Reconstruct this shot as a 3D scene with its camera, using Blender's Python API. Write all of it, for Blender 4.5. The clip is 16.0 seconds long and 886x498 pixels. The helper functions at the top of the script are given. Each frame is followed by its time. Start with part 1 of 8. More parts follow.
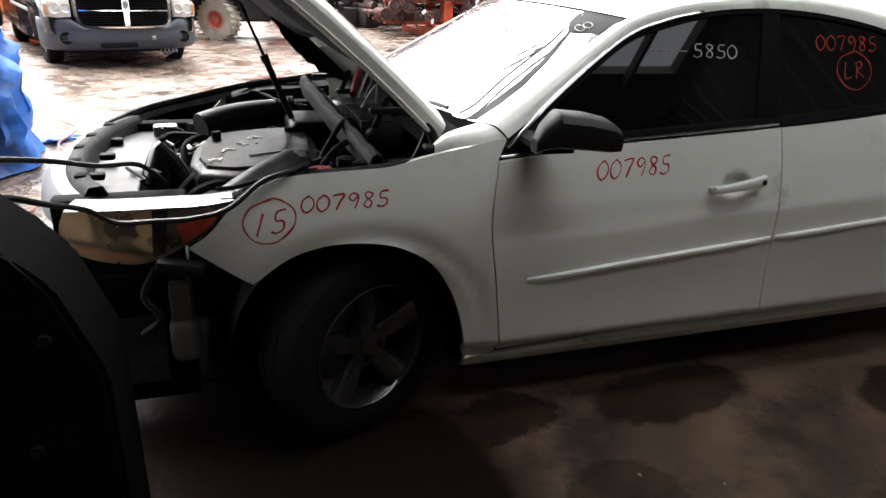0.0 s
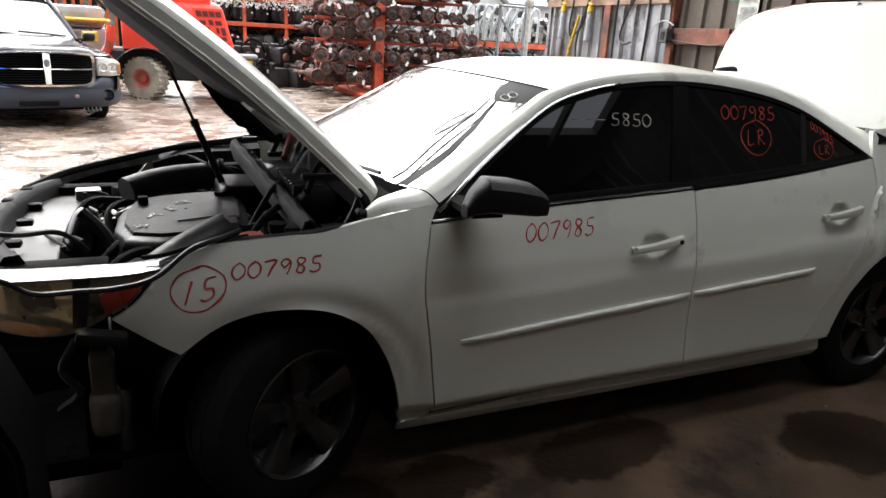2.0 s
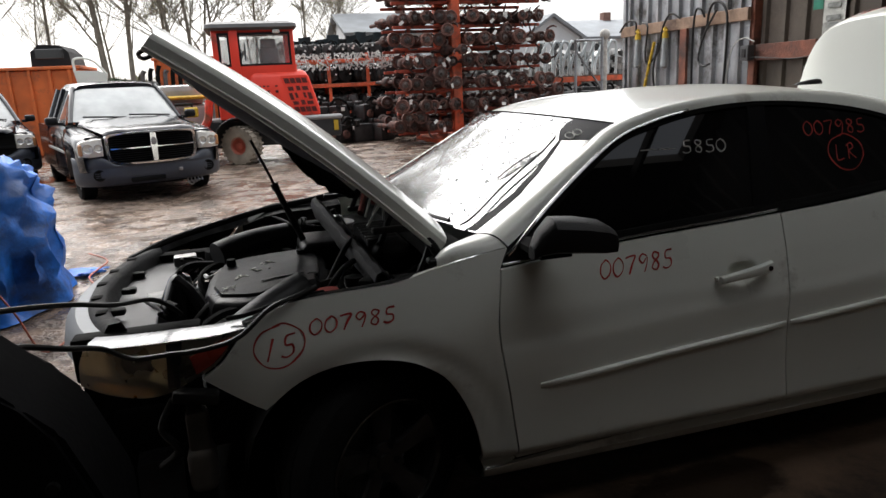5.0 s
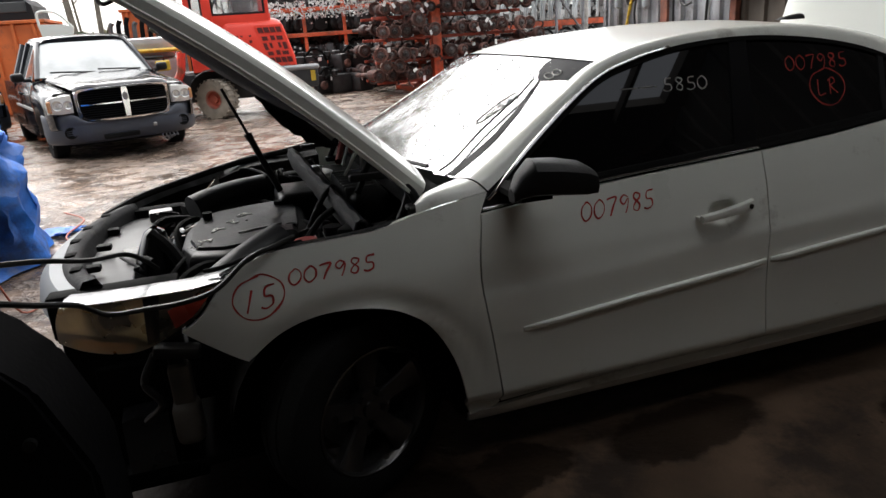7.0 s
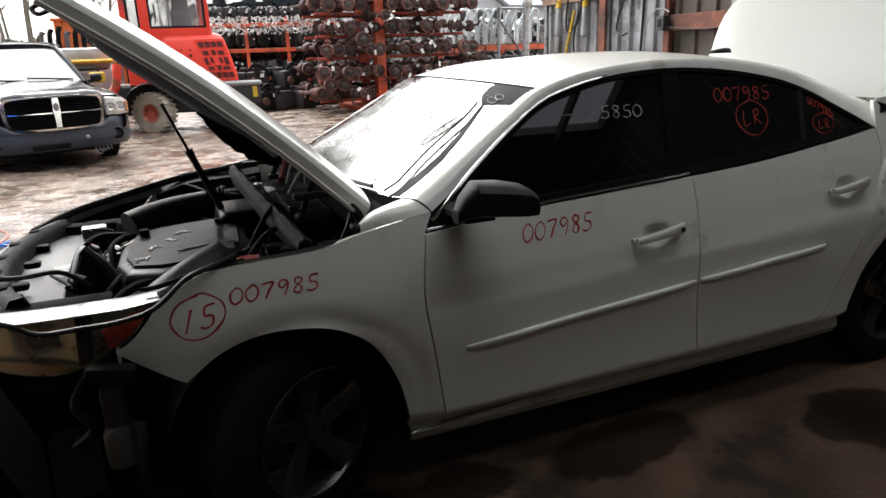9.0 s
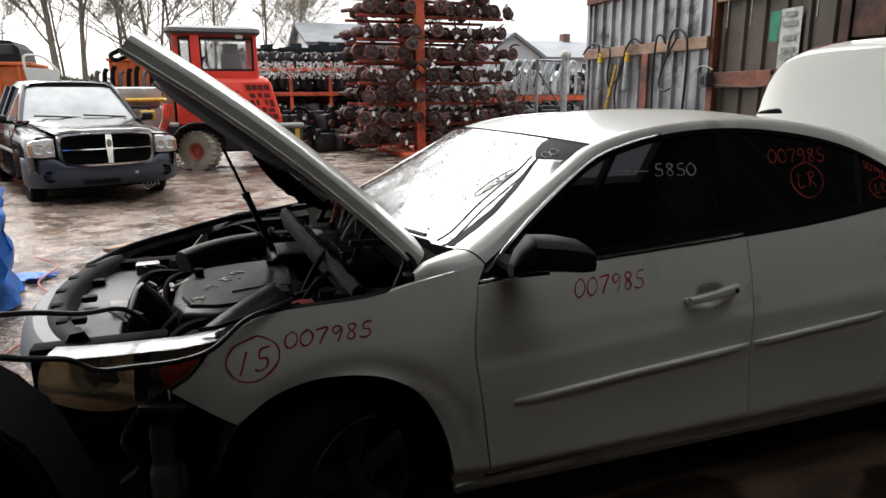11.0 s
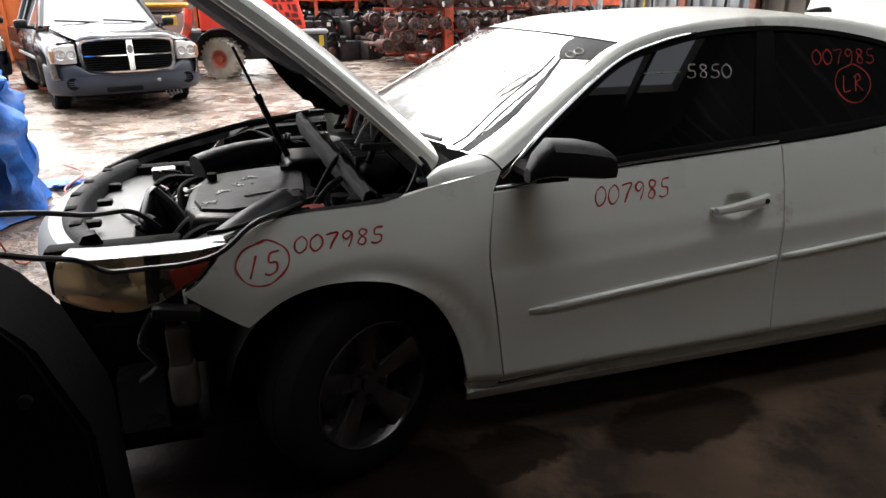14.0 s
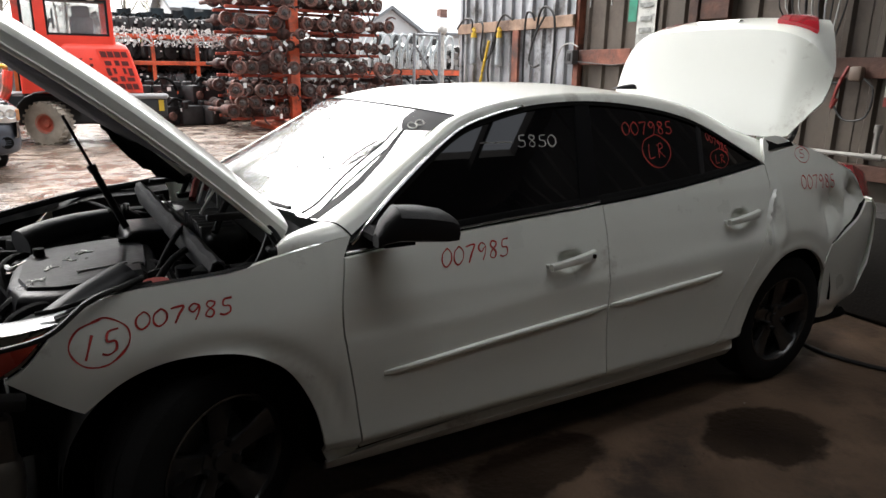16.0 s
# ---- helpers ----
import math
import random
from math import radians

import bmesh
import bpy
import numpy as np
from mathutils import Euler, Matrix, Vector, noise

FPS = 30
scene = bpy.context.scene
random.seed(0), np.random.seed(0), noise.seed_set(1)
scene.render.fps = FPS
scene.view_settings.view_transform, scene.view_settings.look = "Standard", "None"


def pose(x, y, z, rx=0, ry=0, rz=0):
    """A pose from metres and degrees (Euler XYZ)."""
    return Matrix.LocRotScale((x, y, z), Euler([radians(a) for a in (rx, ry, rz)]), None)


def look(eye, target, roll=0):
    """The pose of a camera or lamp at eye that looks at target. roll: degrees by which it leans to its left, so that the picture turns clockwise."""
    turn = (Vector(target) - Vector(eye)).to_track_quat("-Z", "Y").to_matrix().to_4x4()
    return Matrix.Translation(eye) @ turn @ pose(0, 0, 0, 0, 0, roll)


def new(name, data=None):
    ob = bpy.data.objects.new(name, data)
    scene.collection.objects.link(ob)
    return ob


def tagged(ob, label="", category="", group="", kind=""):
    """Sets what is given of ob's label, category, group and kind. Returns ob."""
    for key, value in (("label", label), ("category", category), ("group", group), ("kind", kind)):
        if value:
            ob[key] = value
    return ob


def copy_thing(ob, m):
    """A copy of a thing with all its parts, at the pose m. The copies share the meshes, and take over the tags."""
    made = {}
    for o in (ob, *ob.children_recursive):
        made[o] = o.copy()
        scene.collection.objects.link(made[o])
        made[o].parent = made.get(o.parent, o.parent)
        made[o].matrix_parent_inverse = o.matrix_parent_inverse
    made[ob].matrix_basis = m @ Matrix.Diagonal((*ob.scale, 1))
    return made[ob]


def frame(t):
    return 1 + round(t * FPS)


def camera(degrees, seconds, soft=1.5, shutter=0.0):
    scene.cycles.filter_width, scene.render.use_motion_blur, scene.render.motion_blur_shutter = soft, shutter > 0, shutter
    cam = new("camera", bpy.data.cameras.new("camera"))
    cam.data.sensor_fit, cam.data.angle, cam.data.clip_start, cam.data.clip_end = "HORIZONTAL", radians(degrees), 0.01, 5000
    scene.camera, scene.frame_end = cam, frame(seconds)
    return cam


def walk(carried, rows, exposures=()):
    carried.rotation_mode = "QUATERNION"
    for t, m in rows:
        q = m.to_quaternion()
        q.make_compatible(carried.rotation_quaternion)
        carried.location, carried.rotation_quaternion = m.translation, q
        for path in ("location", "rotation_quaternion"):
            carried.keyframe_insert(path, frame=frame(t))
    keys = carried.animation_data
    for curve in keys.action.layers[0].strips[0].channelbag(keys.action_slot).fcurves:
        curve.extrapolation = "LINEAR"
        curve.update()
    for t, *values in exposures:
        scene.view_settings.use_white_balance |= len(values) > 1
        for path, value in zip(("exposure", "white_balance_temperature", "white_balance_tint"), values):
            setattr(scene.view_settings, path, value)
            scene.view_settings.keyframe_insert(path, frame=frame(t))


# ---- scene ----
cam = camera(67.0, 16.0)
PATH = [
    (0, (-0.349, -1.803, 1.475), (0.229, -0.048, 0.712), 2.4),
    (0.5, (-0.338, -1.832, 1.475), (0.422, -0.134, 0.741), 3.5),
    (1, (-0.353, -1.817, 1.478), (0.41, -0.108, 0.773), 3.8),
    (1.5, (-0.36, -1.814, 1.49), (0.391, -0.099, 0.786), 3.9),
    (2, (-0.353, -1.814, 1.506), (0.423, -0.071, 0.907), 3.4),
    (2.5, (-0.343, -1.817, 1.507), (0.395, -0.048, 0.936), 2.5),
    (3, (-0.324, -1.821, 1.52), (0.382, -0.017, 1.024), 1.9),
    (3.5, (-0.297, -1.823, 1.517), (0.359, 0.006, 1.041), 0.4),
    (4, (-0.291, -1.84, 1.537), (0.294, 0.017, 1.078), -0.7),
    (6.5, (-0.274, -1.847, 1.498), (0.246, -0.006, 0.915), -3.9),
    (7, (-0.268, -1.829, 1.499), (0.281, -0.01, 0.874), -4.0),
    (7.5, (-0.256, -1.832, 1.495), (0.379, -0.043, 0.866), -4.2),
    (8, (-0.239, -1.847, 1.502), (0.467, -0.076, 0.899), -4.3),
    (10.5, (-0.353, -1.828, 1.512), (0.322, -0.028, 0.96), 0.7),
    (11, (-0.352, -1.818, 1.531), (0.302, 0.017, 1.082), -0.3),
    (11.5, (-0.358, -1.803, 1.533), (0.276, 0.046, 1.11), -0.0),
    (12, (-0.355, -1.808, 1.533), (0.256, 0.042, 1.083), -0.6),
    (12.5, (-0.344, -1.805, 1.519), (0.216, 0.041, 0.992), -0.5),
    (13, (-0.287, -1.79, 1.489), (0.28, 0.005, 0.814), -1.1),
    (13.5, (-0.3, -1.789, 1.497), (0.229, 0.026, 0.846), 0.1),
    (14, (-0.293, -1.779, 1.489), (0.257, 0.014, 0.795), -0.4),
    (14.5, (-0.291, -1.789, 1.48), (0.34, -0.049, 0.722), 0.1),
    (15, (-0.316, -1.813, 1.48), (0.48, -0.084, 0.866), 3.7),
    (15.5, (-0.32, -1.82, 1.495), (0.553, -0.127, 0.883), 2.1),
    (16, (-0.299, -1.83, 1.513), (0.664, -0.155, 0.996), 0.9),
]
EXPOSURES = [(0.0, 3.0), (0.5, 3.0), (1.5, 2.95), (2.0, 2.7), (3.0, 1.9), (3.5, 1.6), (4.0, 1.45), (6.5, 1.7), (7.0, 1.85), (8.0, 2.15), (10.5, 1.9), (11.0, 1.55), (12.5, 1.5), (13.0, 2.0), (14.5, 2.65), (15.0, 2.85), (16.0, 2.4)]
walk(cam, [(t, look(eye, target, roll)) for t, eye, target, roll in PATH], EXPOSURES)

# ---- world and light: an overcast day ----
world = bpy.data.worlds.new("overcast_sky")
scene.world = world
world.use_nodes = True
wn, wl = world.node_tree.nodes, world.node_tree.links
sky = wn.new("ShaderNodeTexSky")
sky.sky_type = "NISHITA"
sky.sun_disc = False
sky.sun_elevation, sky.sun_rotation = radians(48), radians(-20)
sky.air_density, sky.dust_density = 1.0, 4.0
pale = wn.new("ShaderNodeHueSaturation")
pale.inputs["Saturation"].default_value = 0.22
wl.new(sky.outputs[0], pale.inputs["Color"])
wl.new(pale.outputs[0], wn["Background"].inputs["Color"])
wn["Background"].inputs["Strength"].default_value = 0.10
sun = new("sun", bpy.data.lights.new("sun", "SUN"))
sun.data.energy, sun.data.angle, sun.data.color = 1.5, radians(110), (1.0, 0.985, 0.97)
sun.matrix_world = look((3, 12, 26), (0, 0, 0))


# ---- materials ----
MATS = {}


def mat(name, color, rough=0.5, metal=0.0, vary=0.15, scale=3.0, bump=0.0, bump_scale=60.0, coat=0.0, dirt_shade=None, dirt_shade_amount=0.0, dirt_shade_scale=1.5,
        trans=0.0, ior=1.45, emit=0.0, spec=0.5, per_piece=0.0, rough_vary=0.1):
    if name in MATS:
        return MATS[name]
    m = bpy.data.materials.new(name)
    m.use_nodes = True
    n, l = m.node_tree.nodes, m.node_tree.links
    b = n["Principled BSDF"]
    b.inputs["Roughness"].default_value, b.inputs["Metallic"].default_value = rough, metal
    b.inputs["IOR"].default_value, b.inputs["Transmission Weight"].default_value = ior, trans
    b.inputs["Coat Weight"].default_value, b.inputs["Coat Roughness"].default_value = coat, 0.04
    b.inputs["Specular IOR Level"].default_value = spec
    co = n.new("ShaderNodeTexCoord")
    big = n.new("ShaderNodeTexNoise")
    big.inputs["Scale"].default_value, big.inputs["Detail"].default_value = scale, 6
    l.new(co.outputs["Object"], big.inputs["Vector"])
    ramp = n.new("ShaderNodeMapRange")
    ramp.inputs["From Min"].default_value, ramp.inputs["From Max"].default_value = 0.3, 0.7
    ramp.inputs["To Min"].default_value, ramp.inputs["To Max"].default_value = 1 - vary, 1 + vary
    l.new(big.outputs["Fac"], ramp.inputs["Value"])
    mul = n.new("ShaderNodeMix")
    mul.data_type, mul.blend_type = "RGBA", "MULTIPLY"
    mul.inputs[0].default_value = 1.0
    mul.inputs[6].default_value = (*color, 1)
    l.new(ramp.outputs[0], mul.inputs[7])
    out = mul.outputs[2]
    if per_piece:
        info = n.new("ShaderNodeObjectInfo")
        pr = n.new("ShaderNodeMapRange")
        pr.inputs["To Min"].default_value, pr.inputs["To Max"].default_value = 1 - per_piece, 1 + per_piece
        l.new(info.outputs["Random"], pr.inputs["Value"])
        pm = n.new("ShaderNodeMix")
        pm.data_type, pm.blend_type = "RGBA", "MULTIPLY"
        pm.inputs[0].default_value = 1.0
        l.new(out, pm.inputs[6])
        l.new(pr.outputs[0], pm.inputs[7])
        out = pm.outputs[2]
    if dirt_shade:
        dn = n.new("ShaderNodeTexNoise")
        dn.inputs["Scale"].default_value, dn.inputs["Detail"].default_value, dn.inputs["Roughness"].default_value = dirt_shade_scale, 9, 0.7
        l.new(co.outputs["Object"], dn.inputs["Vector"])
        dr = n.new("ShaderNodeMapRange")
        dr.inputs["From Min"].default_value, dr.inputs["From Max"].default_value = 0.62 - 0.3 * dirt_shade_amount, 0.72 - 0.2 * dirt_shade_amount
        l.new(dn.outputs["Fac"], dr.inputs["Value"])
        dm = n.new("ShaderNodeMix")
        dm.data_type = "RGBA"
        l.new(dr.outputs[0], dm.inputs[0])
        l.new(out, dm.inputs[6])
        dm.inputs[7].default_value = (*dirt_shade, 1)
        out = dm.outputs[2]
    l.new(out, b.inputs["Base Color"])
    if rough_vary:
        rr = n.new("ShaderNodeMapRange")
        rr.inputs["From Min"].default_value, rr.inputs["From Max"].default_value = 0.3, 0.7
        rr.inputs["To Min"].default_value, rr.inputs["To Max"].default_value = max(0.0, rough - rough_vary * rough), min(1.0, rough + rough_vary)
        l.new(big.outputs["Fac"], rr.inputs["Value"])
        l.new(rr.outputs[0], b.inputs["Roughness"])
    if bump:
        fine = n.new("ShaderNodeTexNoise")
        fine.inputs["Scale"].default_value, fine.inputs["Detail"].default_value = bump_scale, 5
        l.new(co.outputs["Object"], fine.inputs["Vector"])
        bp = n.new("ShaderNodeBump")
        bp.inputs["Strength"].default_value, bp.inputs["Distance"].default_value = bump, 0.01
        l.new(fine.outputs["Fac"], bp.inputs["Height"])
        l.new(bp.outputs[0], b.inputs["Normal"])
    if emit:
        b.inputs["Emission Color"].default_value, b.inputs["Emission Strength"].default_value = (*color, 1), emit
    MATS[name] = m
    return m


# the skylight's faint green cast is put into the white
WHITE = mat("white_car_paint", (0.77, 0.79, 0.73), 0.28, vary=0.03, scale=1.2, coat=0.6, dirt_shade=(0.42, 0.40, 0.35), dirt_shade_amount=0.08, dirt_shade_scale=2.2)
WHITE_IN = mat("white_inner_paint", (0.60, 0.61, 0.58), 0.45, vary=0.08, scale=3, dirt_shade=(0.25, 0.24, 0.22), dirt_shade_amount=0.25)
BLACK_PL = mat("black_plastic", (0.010, 0.010, 0.011), 0.46, vary=0.25, bump=0.15, bump_scale=220, spec=0.30)
BAY_BLACK = mat("dusty_black_plastic", (0.014, 0.014, 0.015), 0.6, vary=0.5, scale=9, bump=0.3, bump_scale=90, spec=0.12, dirt_shade=(0.035, 0.032, 0.028), dirt_shade_amount=0.3, dirt_shade_scale=12)
BLACK_GL = mat("gloss_black", (0.012, 0.012, 0.013), 0.12, vary=0.1)
# near-black for trim, also paints shade into gaps, wells, bay and cabin
DARK = mat("shade_black_trim", (0.008, 0.008, 0.008), 0.85, vary=0.3, spec=0.1)
RUBBER = mat("rubber", (0.007, 0.007, 0.007), 0.75, vary=0.3, scale=8, bump=0.3, bump_scale=90, spec=0.12)
GREY_PL = mat("grey_plastic", (0.06, 0.06, 0.062), 0.5, vary=0.2, bump=0.1, bump_scale=150)
CHROME = mat("chrome", (0.75, 0.75, 0.76), 0.12, 1.0, vary=0.05)
ALLOY = mat("alloy_wheel", (0.085, 0.085, 0.085), 0.20, 0.85, vary=0.12, scale=6, dirt_shade=(0.06, 0.05, 0.045), dirt_shade_amount=0.35, dirt_shade_scale=5)
STEEL = mat("worn_steel", (0.28, 0.28, 0.28), 0.45, 0.7, vary=0.3, scale=7, dirt_shade=(0.12, 0.07, 0.04), dirt_shade_amount=0.3, dirt_shade_scale=4)
TINT = mat("tinted_glass", (0.0035, 0.0035, 0.004), 0.02, vary=0.02, rough_vary=0.0, ior=1.5)
RED_INK = mat("red_marker", (0.50, 0.05, 0.04), 0.6, vary=0.2, scale=40)
PALE_INK = mat("pale_marker", (0.55, 0.55, 0.52), 0.6, vary=0.2, scale=40)


# ---- mesh helpers ----
def finish(name, bm, material, angle=35):
    bmesh.ops.recalc_face_normals(bm, faces=bm.faces)
    me = bpy.data.meshes.new(name)
    bm.to_mesh(me)
    bm.free()
    for p in me.polygons:
        p.use_smooth = True
    me.set_sharp_from_angle(angle=radians(angle))
    for one in material if isinstance(material, (list, tuple)) else [material]:
        me.materials.append(one)
    return me


def part(name, bm, material, parent=None, label="", angle=35):
    ob = new(name, finish(name, bm, material, angle))
    if parent is not None:
        ob.parent = parent
    return tagged(ob, label)


def thing(name, label, category, at=None, group="", kind=""):
    ob = new(name)
    ob.empty_display_size = 0.1
    if at is not None:
        ob.matrix_world = at
    return tagged(ob, label, category, group, kind)


def solid(name, bm, material, label, category, kind="", group="", at=None, angle=35):
    ob = new(name, finish(name, bm, material, angle))
    if at is not None:
        ob.matrix_world = at
    return tagged(ob, label, category, group, kind)


def box(bm, lo, hi, bevel=0.0, m=None, seg=1):
    c = [(a + b) / 2 for a, b in zip(lo, hi)]
    s = [abs(b - a) for a, b in zip(lo, hi)]
    r = bmesh.ops.create_cube(bm, size=1.0, matrix=Matrix.Translation(c) @ Matrix.Diagonal((*s, 1)))
    vs = r["verts"]
    if bevel:
        es = list({e for v in vs for e in v.link_edges})
        r = bmesh.ops.bevel(bm, geom=es, offset=min(bevel, 0.45 * min(s)), segments=seg, profile=0.5, affect="EDGES")
        vs = list({v for f in r["faces"] for v in f.verts} | {v for v in vs if v.is_valid})
    if m is not None:
        bmesh.ops.transform(bm, matrix=m, verts=vs)
    return vs


def cyl(bm, a, b, r, r2=None, seg=16, caps=True):
    a, b = Vector(a), Vector(b)
    d = b - a
    m = Matrix.Translation((a + b) / 2) @ d.to_track_quat("Z", "Y").to_matrix().to_4x4()
    return bmesh.ops.create_cone(bm, cap_ends=caps, segments=seg, radius1=r, radius2=r if r2 is None else r2, depth=d.length, matrix=m)["verts"]


def spline(pts, n=6, closed=False):
    """Catmull-Rom through the points."""
    P = [Vector(p) for p in pts]
    if len(P) < 3:
        return P
    out = []
    k = len(P)
    for i in range(k if closed else k - 1):
        p1, p2 = P[i], P[(i + 1) % k]
        p0 = P[i - 1] if (i > 0 or closed) else p1 * 2 - p2
        p3 = P[(i + 2) % k] if (i + 2 < k or closed) else p2 * 2 - p1
        for j in range(n):
            t = j / n
            out.append(0.5 * ((2 * p1) + (p2 - p0) * t + (2 * p0 - 5 * p1 + 4 * p2 - p3) * t * t + (3 * p1 - p0 - 3 * p2 + p3) * t ** 3))
    if not closed:
        out.append(P[-1])
    return out


def tube(bm, pts, r, seg=8, n=6, smooth=True, caps=True, radii=None):
    """A round tube along a smooth path."""
    path = spline(pts, n) if smooth and len(pts) > 2 else [Vector(p) for p in pts]
    rings = []
    up = Vector((0, 0, 1))
    for i, p in enumerate(path):
        d = (path[min(i + 1, len(path) - 1)] - path[max(i - 1, 0)]).normalized()
        s = d.cross(up if abs(d.dot(up)) < 0.95 else Vector((1, 0, 0))).normalized()
        if i and s.dot(last) < 0:
            s = -s
        last = s
        w = d.cross(s)
        rr = r if radii is None else float(np.interp(i / (len(path) - 1), np.linspace(0, 1, len(radii)), radii))
        rings.append([bm.verts.new(p + rr * (math.cos(2 * math.pi * k / seg) * s + math.sin(2 * math.pi * k / seg) * w)) for k in range(seg)])
    for a, b in zip(rings, rings[1:]):
        for k in range(seg):
            bm.faces.new((a[k], a[(k + 1) % seg], b[(k + 1) % seg], b[k]))
    if caps:
        bm.faces.new(rings[0][::-1])
        bm.faces.new(rings[-1])
    return bm


def grid(bm, rows):
    """A sheet through rows of points."""
    V = [[bm.verts.new(p) for p in row] for row in rows]
    for a, b in zip(V, V[1:]):
        for i in range(len(a) - 1):
            bm.faces.new((a[i], a[i + 1], b[i + 1], b[i]))
    return V


def thicken(bm, depth, way=None):
    """Gives a sheet a back, depth metres along way or against its normals."""
    bm.normal_update()
    if way is None:
        bmesh.ops.solidify(bm, geom=bm.faces[:], thickness=depth)
    else:
        edges = [e for e in bm.edges if e.is_boundary]
        r = bmesh.ops.extrude_edge_only(bm, edges=edges)
        bmesh.ops.translate(bm, vec=Vector(way) * depth, verts=[v for v in r["geom"] if isinstance(v, bmesh.types.BMVert)])
    return bm


def lathe(bm, profile, centre, axis="y", seg=32):
    """Turns (radius, along) points round an axis."""
    rings = []
    for r, h in profile:
        ring = []
        for k in range(seg):
            a = 2 * math.pi * k / seg
            p = (r * math.cos(a), h, r * math.sin(a)) if axis == "y" else ((h, r * math.cos(a), r * math.sin(a)) if axis == "x" else (r * math.cos(a), r * math.sin(a), h))
            ring.append(bm.verts.new(Vector(centre) + Vector(p)))
        rings.append(ring)
    for a, b in zip(rings, rings[1:]):
        for k in range(seg):
            bm.faces.new((a[k], a[(k + 1) % seg], b[(k + 1) % seg], b[k]))
    return rings


def poly_inset(P, d):
    """Moves a closed outline inwards by d."""
    area = sum(P[i][0] * P[(i + 1) % len(P)][1] - P[(i + 1) % len(P)][0] * P[i][1] for i in range(len(P)))
    sgn = 1 if area > 0 else -1
    out = []
    for i in range(len(P)):
        a, b, c = Vector(P[i - 1]), Vector(P[i]), Vector(P[(i + 1) % len(P)])
        u, w = (b - a).normalized(), (c - b).normalized()
        n = Vector((-u.y - w.y, u.x + w.x)) * sgn
        if n.length < 1e-6:
            n = Vector((-u.y, u.x)) * sgn
        n.normalize()
        k = max(0.5, n.dot(Vector((-u.y, u.x)) * sgn))
        out.append(b + n * d / k)
    return out


def outline(*segs, n=5):
    """One closed outline out of smooth runs that meet in corners."""
    out = []
    for s in segs:
        run = spline(s, n) if len(s) > 2 else [Vector(p) for p in s]
        for p in run:
            if not out or (p - out[-1]).length > 1e-4:
                out.append(p)
    if (out[0] - out[-1]).length < 1e-4:
        out.pop()
    return out

# ---- the white sedan: its left side faces the camera, its nose points to -x ----
CAR_W = 1.855
Z_PROFILE = [(0.10, 0.22), (0.16, 0.145), (0.20, 0.085), (0.250, 0.052), (0.260, 0.054), (0.264, 0.080), (0.270, 0.078), (0.314, 0.025), (0.33, 0.021), (0.45, 0.014), (0.60, 0.002), (0.74, 0.0), (0.80, 0.006), (0.90, 0.03), (0.98, 0.056), (1.02, 0.07), (1.42, 0.285), (1.6, 0.38)]
ZP = [p[0] for p in Z_PROFILE]
YP = [p[1] for p in Z_PROFILE]


def skin(x, z):
    """How far the car's side lies inside its widest plane."""
    soft = 0.004 if z < 0.33 else 0.012
    y = 0.25 * float(np.interp(z - soft, ZP, YP)) + 0.5 * float(np.interp(z, ZP, YP)) + 0.25 * float(np.interp(z + soft, ZP, YP))
    if 0.4 < x < 2.6:
        y += 0.004 * math.tanh((z - 0.70 - 0.06 * (x - 0.5)) / 0.02)
    if x < -0.25:
        y += 0.8 * (-0.25 - x) ** 2
    if x > 2.0:
        y += 0.04 * (x - 2.0) ** 2
    if x > 3.2:
        y += 0.35 * (x - 3.2) ** 2
    return y


def panel_mesh(out, flip=False, inset=0.003, depth=0.018, step=0.05, bulge=None, off=0.0):
    """A sheet of the car's side inside an outline in x and z."""
    P = poly_inset([Vector((p[0], p[1])) for p in out], inset)
    bm = bmesh.new()
    bm.faces.new([bm.verts.new((p.x, 0, p.y)) for p in P])
    xs = [p.x for p in P]
    zs = [p.y for p in P]
    for ax, lo, hi in ((0, min(xs), max(xs)), (2, min(zs), max(zs))):
        n = int((hi - lo) / step)
        for i in range(1, n + 1):
            co, no = Vector((0, 0, 0)), Vector((0, 0, 0))
            co[ax], no[ax] = lo + (hi - lo) * i / (n + 1), 1
            bmesh.ops.bisect_plane(bm, geom=bm.verts[:] + bm.edges[:] + bm.faces[:], plane_co=co, plane_no=no)
    for v in bm.verts:
        v.co.y = skin(v.co.x, v.co.z) + off + (bulge(v.co.x, v.co.z) if bulge else 0)
    thicken(bm, depth, (0, 1, 0))
    if flip:
        for v in bm.verts:
            v.co.y = CAR_W - v.co.y
    return bm


car = thing("sedan", "dented white four-door sedan with raised hood and open trunk", "car")

GAP_F = [(0.43, 0.945), (0.405, 0.75), (0.44, 0.50), (0.475, 0.262)]
GAP_B = [(1.505, 1.015), (1.505, 0.88), (1.503, 0.70), (1.507, 0.57), (1.53, 0.41), (1.555, 0.272)]
GAP_C = [(2.555, 1.11), (2.54, 1.00), (2.50, 0.89), (2.43, 0.74), (2.31, 0.52), (2.245, 0.37), (2.16, 0.302)]
ARCH_F = [(0.355, 0.245), (0.315, 0.45), (0.235, 0.61), (0.135, 0.69), (0.02, 0.722), (-0.11, 0.722), (-0.22, 0.69), (-0.32, 0.62)]
ARCH_R = [(2.40, 0.20), (2.40, 0.36), (2.46, 0.53), (2.58, 0.655), (2.74, 0.70), (2.90, 0.665), (3.03, 0.56), (3.10, 0.41)]
BELT = [(0.43, 0.945), (0.83, 0.98), (1.505, 1.015), (1.94, 1.045), (2.555, 1.11)]
